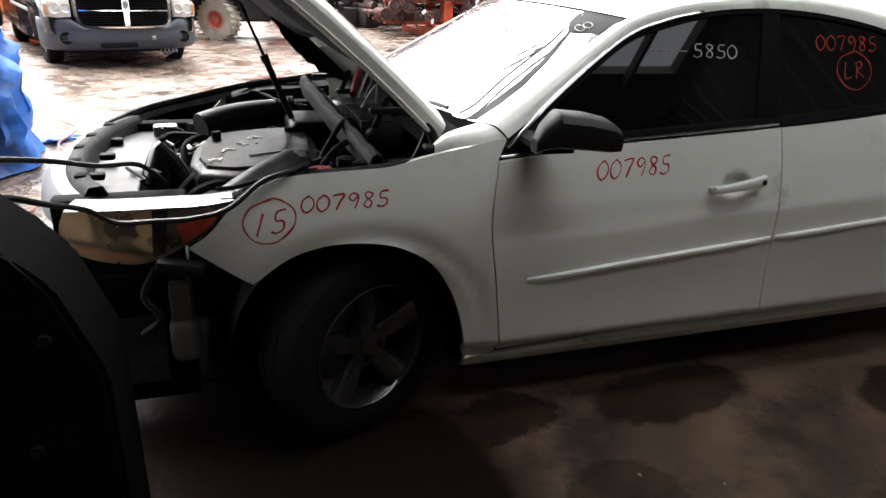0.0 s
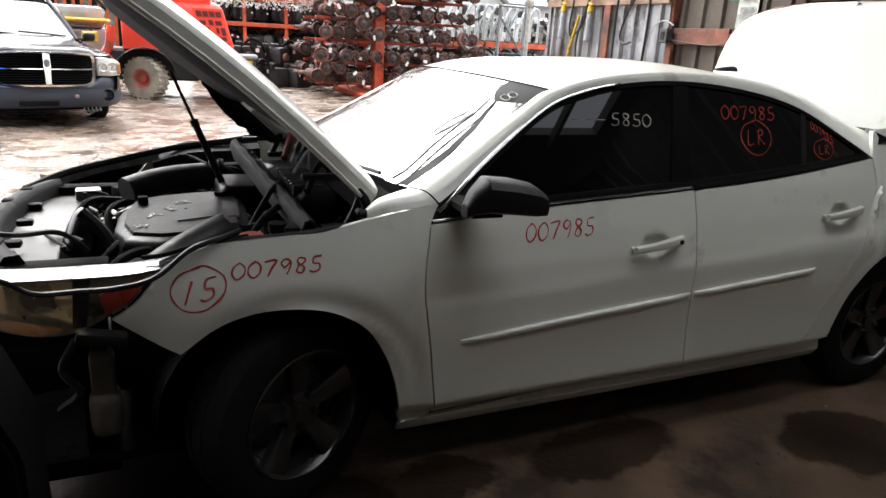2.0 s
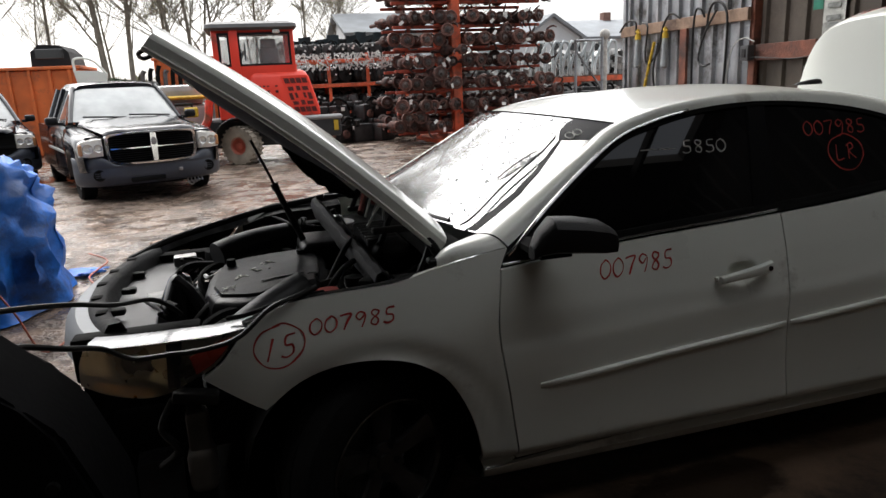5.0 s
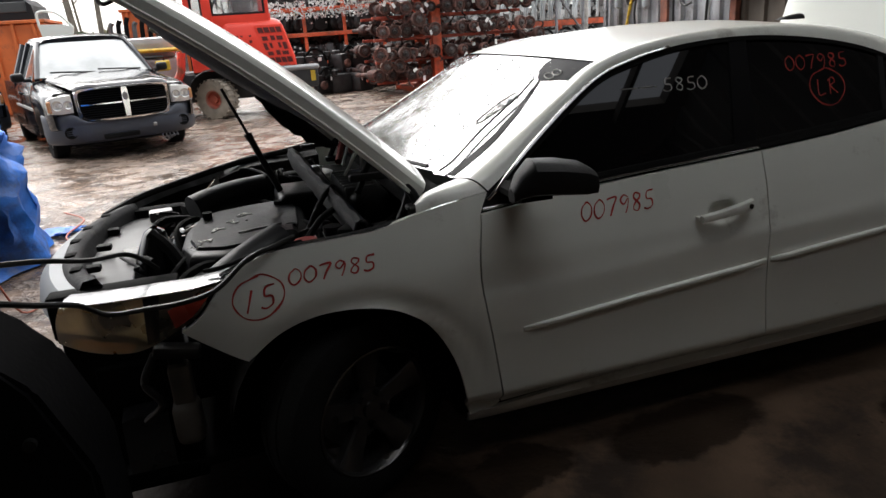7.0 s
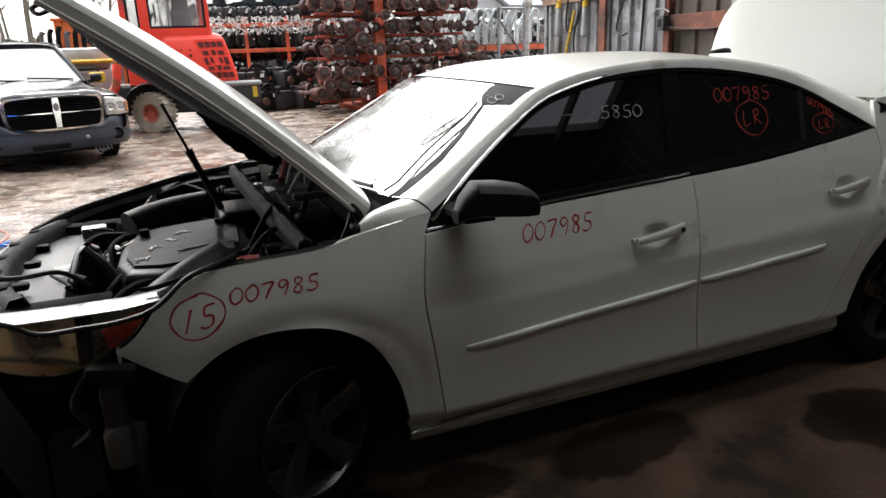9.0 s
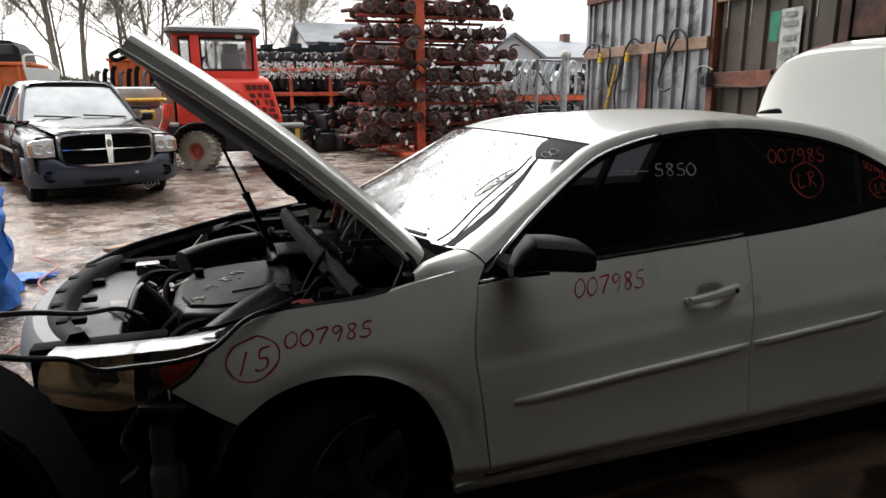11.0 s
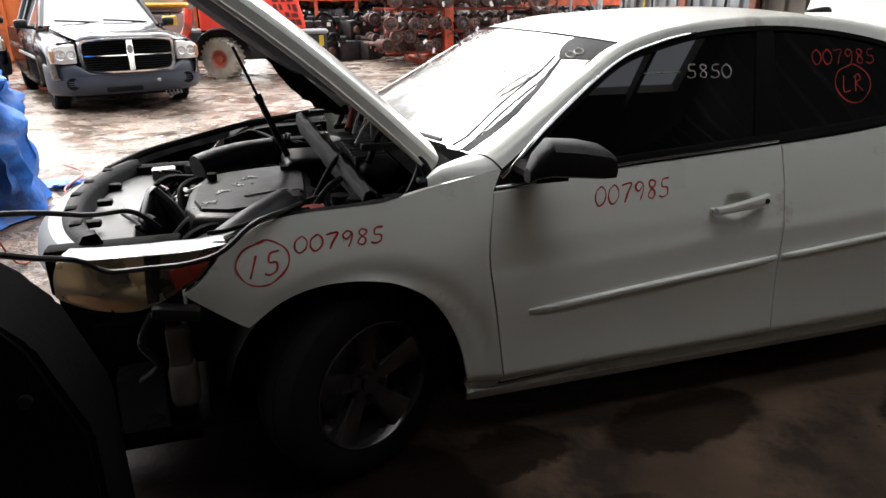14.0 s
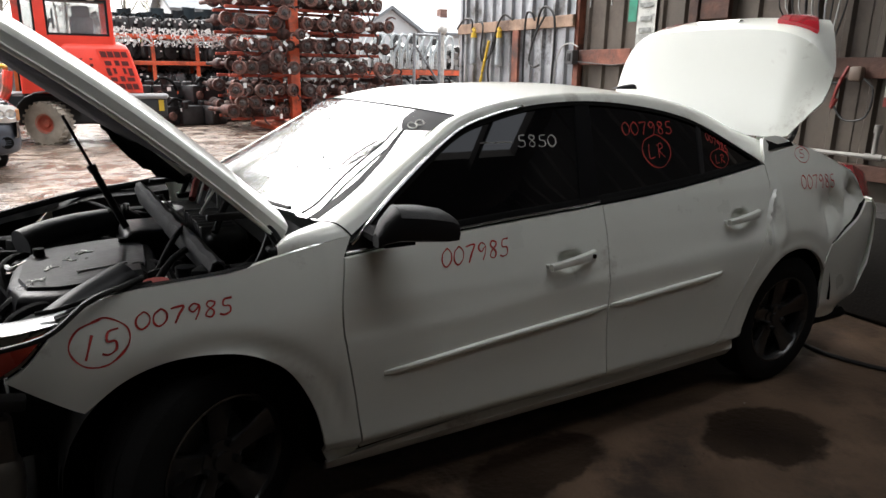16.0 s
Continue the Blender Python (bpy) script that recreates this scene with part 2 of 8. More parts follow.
W_TOP = [(0.462, 1.005), (0.64, 1.12), (0.91, 1.29), (1.09, 1.35), (1.31, 1.39), (1.60, 1.40), (1.91, 1.37), (2.16, 1.31), (2.39, 1.20), (2.56, 1.11)]


def lip(arch_x, arch_z):
    """The flare round a wheel opening."""
    def f(x, z):
        r = math.hypot(x - arch_x, (z - arch_z) * 1.0)
        return 0.014 * min(1, max(0, (0.455 - r) / 0.075)) - 0.010 * math.exp(-((r - 0.375) / 0.012) ** 2)
    return f


fender = outline([(-0.32, 0.62), (-0.49, 0.735)], [(-0.49, 0.735), (-0.43, 0.78), (-0.36, 0.865), (-0.345, 0.885)],
                 [(-0.345, 0.885), (-0.23, 0.93), (-0.06, 0.942), (0.04, 0.945), (0.10, 0.950), (0.20, 0.972), (0.30, 0.99)],
                 [(0.30, 0.99), (0.40, 1.004), (0.465, 1.01)], [(0.465, 1.01), (0.445, 0.975), (0.43, 0.945)], GAP_F, [(0.475, 0.262), (0.355, 0.245)], ARCH_F)
front_door = outline(GAP_F, [(0.475, 0.262), (0.98, 0.272), (1.555, 0.272)], GAP_B[::-1], BELT[2::-1])
rear_door = outline(GAP_B, [(1.555, 0.272), (2.0, 0.285), (2.16, 0.302)], GAP_C[::-1], BELT[4:1:-1])
quarter = outline(GAP_C, [(2.16, 0.302), (2.30, 0.31), (2.40, 0.33)], ARCH_R[1:], [(3.10, 0.41), (3.05, 0.62), (3.06, 0.69)], [(3.06, 0.69), (3.19, 0.765), (3.31, 0.815), (3.44, 0.88)], [(3.44, 0.88), (3.36, 1.0), (3.24, 1.06)],
                  [(3.24, 1.06), (3.17, 1.09), (3.0, 1.155), (2.84, 1.19)], [(2.84, 1.19), (2.70, 1.165), (2.62, 1.16)], [(2.62, 1.16), (2.64, 1.21), (2.60, 1.225)], [(2.60, 1.225), (2.555, 1.11)])
sill = outline([(0.355, 0.240), (0.475, 0.256), (0.98, 0.266), (1.555, 0.266), (2.0, 0.279), (2.16, 0.296), (2.30, 0.304), (2.40, 0.318)], [(2.40, 0.322), (2.40, 0.165)], [(2.40, 0.165), (0.37, 0.175)])
rear_bumper = outline([(3.06, 0.36), (3.03, 0.58), (3.055, 0.685)], [(3.055, 0.685), (3.20, 0.745), (3.32, 0.79), (3.46, 0.86)], [(3.46, 0.86), (3.66, 0.84)], [(3.66, 0.84), (3.74, 0.50)], [(3.74, 0.50), (3.56, 0.32), (3.30, 0.25), (3.085, 0.26)])


def dents(x, z):
    """The crumpled rear corner and the nick behind the rear door handle."""
    d = 0.045 * math.exp(-((x - 3.05) / 0.10) ** 2 - ((z - 0.87) / 0.09) ** 2) + 0.05 * math.exp(-((x - 3.28) / 0.09) ** 2 - ((z - 0.90) / 0.07) ** 2)
    d -= 0.02 * math.exp(-((x - 3.17) / 0.03) ** 2 - ((z - 0.92) / 0.08) ** 2)
    for cx, cz, lean, size, deep in ((3.12, 0.90, 0.5, 0.10, 0.030), (3.23, 0.86, -0.8, 0.09, 0.026), (3.33, 0.93, 0.7, 0.08, 0.030), (3.05, 0.80, -0.4, 0.07, 0.016)):
        u = (x - cx) + lean * (z - cz)
        d += deep * max(0, 1 - abs(u) / 0.035) * math.exp(-((x - cx) / size) ** 2 - ((z - cz) / size) ** 2)
    d += 0.02 * math.exp(-((x - 2.56) / 0.03) ** 2 - ((z - 0.83) / 0.10) ** 2) - 0.012 * math.exp(-((x - 2.61) / 0.025) ** 2 - ((z - 0.86) / 0.12) ** 2)
    return d


HANDLES = ((1.312, 0.828, 0.012), (2.295, 0.893, 0.010))


def cups(x, z):
    """The hollows behind the door handles."""
    d = 0.0
    for cx, cz, rise in HANDLES:
        q = ((x - cx) / 0.066) ** 2 + ((z - cz - 0.003) / 0.046) ** 2
        if q < 1:
            d += 0.030 * (1 - q) ** 2 * (1 + 2 * q)
    return d


for flip in (False, True):
    part("fender", panel_mesh(fender, flip, step=0.022, bulge=lip(0, 0.345)), WHITE, car)
    fd = part("front_door", panel_mesh(front_door, flip, inset=0.0022, step=0.013, bulge=cups), WHITE, car)
    rd = part("rear_door", panel_mesh(rear_door, flip, inset=0.0022, step=0.013, bulge=cups if flip else (lambda x, z: cups(x, z) + dents(x, z))), WHITE, car)
    part("quarter_panel", panel_mesh(quarter, flip, step=0.016, bulge=(lambda x, z: 0.5 * lip(2.74, 0.345)(x, z) + (0 if flip else dents(x, z)))), WHITE, car, "dented white quarter panel" if not flip else "")
    part("sill", panel_mesh(sill, flip, inset=0.001, off=0.009), WHITE, car)
    part("rear_bumper_side", panel_mesh(rear_bumper, flip, off=-0.001), WHITE, car)
    gl = outline(W_TOP, BELT[::-1], n=5)
    part("side_glass", panel_mesh(gl, flip, inset=0.012, depth=0.004, off=0.014), TINT, car, "dark tinted glass")
    # near-black sheet that puts shade behind the door gaps and glass
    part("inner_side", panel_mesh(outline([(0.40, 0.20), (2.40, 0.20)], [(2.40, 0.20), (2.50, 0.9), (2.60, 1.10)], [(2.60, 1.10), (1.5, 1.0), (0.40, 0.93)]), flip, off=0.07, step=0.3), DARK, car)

INNER = [(0.40, 0.17, 1.041), (0.55, 0.205, 1.124), (0.765, 0.25, 1.245), (0.956, 0.285, 1.354), (1.23, 0.33, 1.411), (1.60, 0.36, 1.432), (1.95, 0.38, 1.42), (2.30, 0.38, 1.36), (2.60, 0.37, 1.255), (2.98, 0.33, 1.135)]
OUTER = [(0.462, 0.0, 1.010), *[(x, 0.0, z) for x, z in W_TOP[1:]]]
inner = spline(INNER, 5)
outer = [Vector((p.x, skin(p.x, p.z), p.z)) for p in spline(OUTER, 5)]


def mirrored(p):
    return Vector((p[0], CAR_W - p[1], p[2]))


for flip in (False, True):
    bm = bmesh.new()
    rows = []
    for a, b in zip(outer, inner):
        row = []
        for k in range(7):
            t = k / 6
            p = a.lerp(b, t) + Vector((0, -0.012, 0.016)) * math.sin(math.pi * t)
            row.append(mirrored(p) if flip else p)
        rows.append([row[0] + Vector((0, -0.02 if flip else 0.02, 0))] + row)
    grid(bm, rows)
    part("roof_rail", bm, WHITE, car)


for flip in (False, True):
    # fender shoulder in front of the pillar's foot
    bm = bmesh.new()
    O = spline([(0.462, 0, 1.010), (0.38, 0, 1.001), (0.31, 0, 0.991), (0.26, 0, 0.983), (0.225, 0, 0.977)], 4)
    I = spline([(0.40, 0.17, 1.041), (0.358, 0.158, 1.034), (0.312, 0.14, 1.027), (0.266, 0.12, 1.016), (0.228, 0.10, 0.992)], 4)
    rows = []
    for a, b in zip(O, I):
        a = Vector((a.x, skin(a.x, a.z) + 0.003, a.z))
        row = [a.lerp(b, k / 6) + Vector((0, -0.012, 0.016)) * math.sin(math.pi * k / 6) for k in range(7)]
        rows.append([mirrored(p) if flip else p for p in row])
    grid(bm, rows)
    part("fender_shoulder", bm, WHITE, car)
    bm = bmesh.new()
    a, b = Vector((0.462, skin(0.462, 1.010), 1.010)), Vector((0.40, 0.17, 1.041))
    run = [a.lerp(b, k / 6) + Vector((0, -0.0135, 0.0165)) * math.sin(math.pi * k / 6) for k in range(7)]
    tube(bm, [mirrored(p) if flip else p for p in run], 0.0022, seg=5, smooth=False)
    part("pillar_seam", bm, DARK, car)


def across(i, crown, pull, n=12):
    """Points from the left rail to the right one at station i, bowed up and forward."""
    a, b = inner[i], mirrored(inner[i])
    return [a.lerp(b, k / n) + Vector((pull * math.sin(math.pi * k / n), 0, crown * math.sin(math.pi * k / n))) for k in range(n + 1)]


bm = bmesh.new()
roof_rows = []
for i in range(15, 36):
    rows_of = across(i, 0.028, -0.10 * max(0, (22 - i) / 7), 24)
    if i < 22:
        f = (22 - i) / 7
        rows_of = [p.lerp(q, f) for p, q in zip(rows_of, [inner[i].lerp(mirrored(inner[i]), k / 24) + Vector((-0.10, 0, 0.024)) * (1 - abs(k / 12 - 1) ** 2.6) for k in range(25)])]
    roof_rows.append(rows_of)
grid(bm, roof_rows)
part("roof", bm, WHITE, car)
def glass_row(i, n=24):
    """The windshield at station i: nearly flat in the middle, turned back at its edges."""
    a, b = inner[i], mirrored(inner[i])
    crown, pull = -0.002 + 0.026 * i / 15, -0.13 + 0.03 * i / 15
    out = []
    for k in range(n + 1):
        f = 1 - abs(2 * k / n - 1) ** 2.6
        out.append(a.lerp(b, k / n) + Vector((pull * f, 0, crown * f)))
    return out


bm = bmesh.new()
grid(bm, [glass_row(i) for i in range(0, 16)])
GLASS = mat("wet_windshield_glass", (0.62, 0.74, 0.70), 0.03, trans=0.97, ior=1.65, vary=0.04, scale=30, rough_vary=0.0, bump=0.06, bump_scale=140, coat=1.0)
ws = part("windshield", bm, GLASS, car, "wet windshield glass")
bm = bmesh.new()
grid(bm, [across(i, 0.028, 0.16 * (i - 35) / 10) for i in range(35, len(inner))])
part("rear_window", bm, TINT, car, "dark tinted rear glass")

# wheels: twin-tone tyre, five broad spokes, lug nuts; the front pair is steered to the left
TYRE = [(0.205, 0.19), (0.215, 0.02), (0.225, 0.004), (0.25, 0.0), (0.29, 0.003), (0.315, 0.014), (0.328, 0.04), (0.332, 0.07), (0.328, 0.075), (0.332, 0.08), (0.332, 0.125), (0.328, 0.13), (0.332, 0.135), (0.328, 0.165), (0.315, 0.193), (0.29, 0.206), (0.205, 0.19)]


def make_wheel(x, flip, turn):
    sg = -1 if flip else 1
    y0 = CAR_W - 0.05 if flip else 0.05
    m = Matrix.Translation((x, y0 + sg * 0.1, 0.332)) @ Matrix.Rotation(radians(turn), 4, "Z") @ Matrix.Translation((0, -sg * 0.1, 0))
    bm = bmesh.new()
    lathe(bm, [(r, sg * h) for r, h in TYRE], (0, 0, 0), seg=48)
    bmesh.ops.transform(bm, matrix=m, verts=bm.verts)
    w = part("wheel", bm, RUBBER, car, "alloy wheel with worn black tyre")
    bm = bmesh.new()
    lathe(bm, [(r, sg * h) for r, h in [(0.222, 0.012), (0.221, 0.004), (0.214, 0.003), (0.205, 0.012), (0.197, 0.04), (0.19, 0.11), (0.19, 0.18)]], (0, 0, 0), seg=48)
    for k in range(5):
        a = radians(-90 + 36 + 72 * k)
        c, d = Vector((math.cos(a), 0, math.sin(a))), Vector((-math.sin(a), 0, math.cos(a)))
        st = [(0.045, 0.034, 0.040), (0.10, 0.036, 0.034), (0.16, 0.046, 0.024), (0.203, 0.06, 0.012)]
        rows = []
        for r, w2, h in st:
            rows.append([c * r + d * (w2 * q) + Vector((0, sg * (h + dh), 0)) for q, dh in ((-1, 0.03), (-0.95, 0.006), (-0.75, 0.0), (0, 0.004), (0.75, 0.0), (0.95, 0.006), (1, 0.03))])
        grid(bm, rows)
    cyl(bm, (0, sg * 0.036, 0), (0, sg * 0.07, 0), 0.07, 0.075, seg=30)
    bmesh.ops.transform(bm, matrix=m, verts=bm.verts)
    part("rim", bm, ALLOY, w, "five-spoke alloy rim with brake dust")
    for k in range(5):
        a = radians(-90 + 72 * k)
        bm = bmesh.new()
        p = Vector((math.cos(a) * 0.057, 0, math.sin(a) * 0.057))
        cyl(bm, p + Vector((0, sg * 0.022, 0)), p + Vector((0, sg * 0.042, 0)), 0.013, seg=6)
        bmesh.ops.transform(bm, matrix=m, verts=bm.verts)
        part("lug_nut", bm, BLACK_GL, w)
    bm = bmesh.new()
    cyl(bm, (0, sg * 0.028, 0), (0, sg * 0.045, 0), 0.03, 0.033, seg=24)
    bmesh.ops.transform(bm, matrix=m, verts=bm.verts)
    part("centre_cap", bm, ALLOY, w)
    bm = bmesh.new()
    cyl(bm, (0, sg * 0.11, 0), (0, sg * 0.125, 0), 0.15, seg=32)
    bmesh.ops.transform(bm, matrix=m, verts=bm.verts)
    part("brake_disc", bm, STEEL, w)


for flip in (False, True):
    make_wheel(0.0, flip, 27)
    make_wheel(2.737, flip, 0)
    # wheel housings
    for cx in (0.0, 2.737):
        bm = bmesh.new()
        y1, y2 = (0.055, 0.42) if not flip else (CAR_W - 0.055, CAR_W - 0.42)
        rows = []
        for k in range(17):
            a = radians(2 + 176 * k / 16)
            p = Vector((cx + 0.40 * math.cos(a), 0, 0.36 + 0.385 * math.sin(a)))
            rows.append([Vector((p.x, y1, p.z)), Vector((p.x, y2, p.z))])
        grid(bm, rows)
        bm.faces.new([bm.verts.new(r[1] + Vector((0, 0.002, 0))) for r in rows])
        part("wheel_housing", bm, DARK, car)

# the floor pan, firewall and cabin, all near-black so that they read as shade
bm = bmesh.new()
box(bm, (0.33, 0.12, 0.20), (3.45, CAR_W - 0.12, 0.26), 0.02)
part("floor_pan", bm, DARK, car)
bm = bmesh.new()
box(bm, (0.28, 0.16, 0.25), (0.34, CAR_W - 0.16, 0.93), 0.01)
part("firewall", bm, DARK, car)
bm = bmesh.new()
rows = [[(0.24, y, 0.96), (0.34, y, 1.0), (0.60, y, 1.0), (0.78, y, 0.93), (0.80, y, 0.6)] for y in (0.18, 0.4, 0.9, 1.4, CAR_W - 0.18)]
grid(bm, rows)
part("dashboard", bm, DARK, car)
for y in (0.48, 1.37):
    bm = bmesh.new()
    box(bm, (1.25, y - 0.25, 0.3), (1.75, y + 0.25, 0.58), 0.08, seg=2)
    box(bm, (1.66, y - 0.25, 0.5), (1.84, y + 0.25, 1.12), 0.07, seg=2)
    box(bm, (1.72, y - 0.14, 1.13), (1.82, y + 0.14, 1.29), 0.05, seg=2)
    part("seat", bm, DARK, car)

# raised hood: skin, rolled edge, black liner; its far side is set lower to fit the camera's view
HN = Vector((-0.623, 0, -0.782))


def hood_at(t, k, n=14):
    s = k / n
    t = t * (0.94 + 0.08 * math.sin(math.pi * s) ** 0.8)
    p = Vector((0.300, 0, 1.035)).lerp(Vector((-0.563, 0, 1.734)), t) + Vector((0.02, 0, 0.028)) * math.sin(math.pi * min(1, t))
    w0 = 0.20 + 0.10 * t ** 2.5
    y = w0 + (CAR_W - 2 * w0) * s
    return Vector((p.x, y, p.z - 0.07 * s)) - HN * 0.044 * (1 - abs(2 * s - 1) ** 4)


bm = bmesh.new()
rows = []
for i in range(17):
    t = i / 16
    row = [hood_at(t, k / 2) for k in range(29)]
    left = [row[0] + HN * q + Vector((0, e, 0)) for q, e in ((0.062, -0.026), (0.058, -0.034), (0.050, -0.036), (0.046, -0.030), (0.020, -0.030), (0.004, -0.014))]
    right = [row[-1] + HN * q + Vector((0, -e, 0)) for q, e in ((0.004, -0.014), (0.020, -0.030), (0.046, -0.030), (0.050, -0.036), (0.058, -0.034), (0.062, -0.026))]
    rows.append(left + row + right)
grid(bm, rows)
thicken(bm, 0.004)
hood = part("hood", bm, WHITE, car, "raised white hood with black liner")
bm = bmesh.new()
rows = []
for i in range(15):
    t = 0.24 + 0.73 * i / 14
    depth = 0.052 + 0.012 * math.sin(math.pi * t)
    rows.append([hood_at(t, k) + HN * (depth + (0.02 if 1 < k < 13 and 1 < i < 13 else 0)) for k in range(0, 15)])
grid(bm, rows)
part("hood_frame", bm, WHITE_IN, hood, "painted inner hood frame")
LINER = mat("hood_liner", (0.010, 0.010, 0.011), 0.85, vary=0.3, scale=12, bump=0.4, bump_scale=70)
bm = bmesh.new()
rows = []
for i in range(13):
    t = 0.30 + 0.64 * i / 12
    e = 0.0 if i in (0, 12) else 1.0
    rows.append([hood_at(t, 0.35 + 13.3 * k / 12) + HN * (0.060 + 0.045 * math.sin(math.pi * min(1, i / 12)) ** 0.35 * e * min(1, min(k, 12 - k) / 1.0) ** 0.5) for k in range(13)])
grid(bm, rows)
thicken(bm, 0.006)
part("hood_liner", bm, LINER, hood, "black felt hood liner")
bm = bmesh.new()
rows = []
for i in range(15):
    t = 0.06 + 0.44 * i / 14
    hang = 0.075 * math.sin(math.pi * i / 14) ** 0.6 + 0.02 * noise.noise((i * 0.9, 0, 0))
    rows.append([hood_at(t, 12.5) + HN * 0.07, hood_at(t, 12.9) + HN * (0.075 + 0.5 * hang), hood_at(t, 12.6) + HN * (0.08 + hang)])
grid(bm, rows)
thicken(bm, 0.004)
part("liner_flap", bm, LINER, hood, "torn felt flap hanging from the liner")
bm = bmesh.new()
tube(bm, [hood_at(0.97, 5) + HN * 0.04, hood_at(0.99, 5) + HN * 0.085, hood_at(1.0, 5.3) + HN * 0.11, hood_at(0.985, 6.0) + HN * 0.11, hood_at(0.96, 6.4) + HN * 0.05], 0.008)
part("latch_loop", bm, BLACK_PL, hood)
for yk, xo in ((0.215, 0.0), (CAR_W - 0.215, 0.0)):
    bm = bmesh.new()
    zz = 0.10 if yk > 1 else 0
    tube(bm, [(0.20, yk, 0.90), (0.235, yk, 0.97), (0.245, yk, 1.02 - zz * 0.3), (0.20, yk, 1.06 - zz)], 0.014, seg=6)
    box(bm, (0.06, yk - 0.012, 1.085 - zz), (0.22, yk + 0.012, 1.105 - zz), 0.004, Matrix.Translation((0.0, 0, -0.02)))
    box(bm, (0.18, yk - 0.02, 0.885), (0.26, yk + 0.02, 0.91), 0.004)
    part("hood_hinge", bm, BLACK_PL, hood)
bm = bmesh.new()
cyl(bm, (-0.275, 0.95, 1.335), (-0.20, 0.95, 1.145), 0.006, seg=10)
cyl(bm, (-0.20, 0.95, 1.145), (-0.082, 0.95, 0.84), 0.013, seg=12)
cyl(bm, (-0.204, 0.95, 1.155), (-0.195, 0.95, 1.130), 0.016, seg=12)
part("gas_strut", bm, BLACK_PL, hood, "black gas strut")
bm = bmesh.new()
tube(bm, [(0.255, 0.175, 0.90), (0.262, 0.175, 0.97), (0.245, 0.18, 1.02), (0.215, 0.19, 1.055)], 0.017, seg=8)
box(bm, (0.225, 0.155, 0.955), (0.30, 0.20, 0.975), 0.006)
part("hinge_arm", bm, BLACK_PL, hood)

# ---- shed and yard ----
CONCRETE = mat("damp_concrete", (0.078, 0.050, 0.032), 0.55, vary=0.5, scale=2.2, bump=0.5, bump_scale=30, dirt_shade=(0.026, 0.017, 0.012), dirt_shade_amount=0.45, dirt_shade_scale=1.9)


def stain_and_shade(material, spots):
    """Oil and water stains, and shade painted under the car and by its nose: ragged dark patches (x, y, radius x,
    radius y, strength).
    """
    n, l = material.node_tree.nodes, material.node_tree.links
    b = n["Principled BSDF"]
    co, warp = n.new("ShaderNodeTexCoord"), n.new("ShaderNodeTexNoise")
    warp.inputs["Scale"].default_value, warp.inputs["Detail"].default_value, warp.inputs["Roughness"].default_value = 3.0, 8, 0.6
    l.new(co.outputs["Object"], warp.inputs["Vector"])
    scaled = n.new("ShaderNodeVectorMath")
    scaled.operation = "MULTIPLY_ADD"
    scaled.inputs[1].default_value, scaled.inputs[2].default_value = (0.34, 0.34, 0), (-0.17, -0.17, 0)
    l.new(warp.outputs["Color"], scaled.inputs[0])
    moved = n.new("ShaderNodeVectorMath")
    l.new(co.outputs["Object"], moved.inputs[0])
    l.new(scaled.outputs[0], moved.inputs[1])
    total = None
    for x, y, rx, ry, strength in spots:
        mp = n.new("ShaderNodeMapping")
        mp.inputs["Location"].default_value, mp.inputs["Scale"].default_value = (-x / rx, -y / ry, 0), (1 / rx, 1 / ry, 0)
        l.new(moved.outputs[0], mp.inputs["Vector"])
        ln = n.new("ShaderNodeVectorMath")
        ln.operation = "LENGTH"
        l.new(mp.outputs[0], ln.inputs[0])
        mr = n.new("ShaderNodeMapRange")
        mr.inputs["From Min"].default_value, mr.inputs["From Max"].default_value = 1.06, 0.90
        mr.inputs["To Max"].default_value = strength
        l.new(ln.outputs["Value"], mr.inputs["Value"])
        if total is None:
            total = mr.outputs[0]
        else:
            mx = n.new("ShaderNodeMath")
            mx.operation = "MAXIMUM"
            l.new(total, mx.inputs[0])
            l.new(mr.outputs[0], mx.inputs[1])
            total = mx.outputs[0]
    old = b.inputs["Base Color"].links[0].from_socket
    mix = n.new("ShaderNodeMix")
    mix.data_type = "RGBA"
    l.new(total, mix.inputs[0])
    l.new(old, mix.inputs[6])
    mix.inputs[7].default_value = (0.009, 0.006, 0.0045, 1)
    l.new(mix.outputs[2], b.inputs["Base Color"])
    dull = n.new("ShaderNodeMapRange")
    dull.inputs["To Min"].default_value, dull.inputs["To Max"].default_value = 0.4, 0.04
    l.new(total, dull.inputs["Value"])
    l.new(dull.outputs[0], b.inputs["Specular IOR Level"])


# first and last spots: shade painted by the nose and under the car
stain_and_shade(CONCRETE, [(-0.75, -0.25, 1.25, 0.85, 1.0), (2.22, -0.28, 0.30, 0.22, 0.8), (1.20, 0.02, 0.36, 0.17, 0.75), (0.50, 0.02, 0.22, 0.14, 0.8), (0.75, -0.42, 0.20, 0.10, 0.5), (3.0, -0.9, 0.5, 0.3, 0.6), (1.5, -0.75, 0.3, 0.12, 0.4), (1.4, 0.9, 1.6, 0.62, 0.85)])
MUD = mat("wet_mud_yard", (0.22, 0.165, 0.13), 0.35, vary=0.6, scale=5.0, bump=0.9, bump_scale=26, dirt_shade=(0.075, 0.055, 0.043), dirt_shade_amount=0.62, dirt_shade_scale=2.6)
mn, ml = MUD.node_tree.nodes, MUD.node_tree.links
mb = mn["Principled BSDF"]
pn = mn.new("ShaderNodeTexNoise")
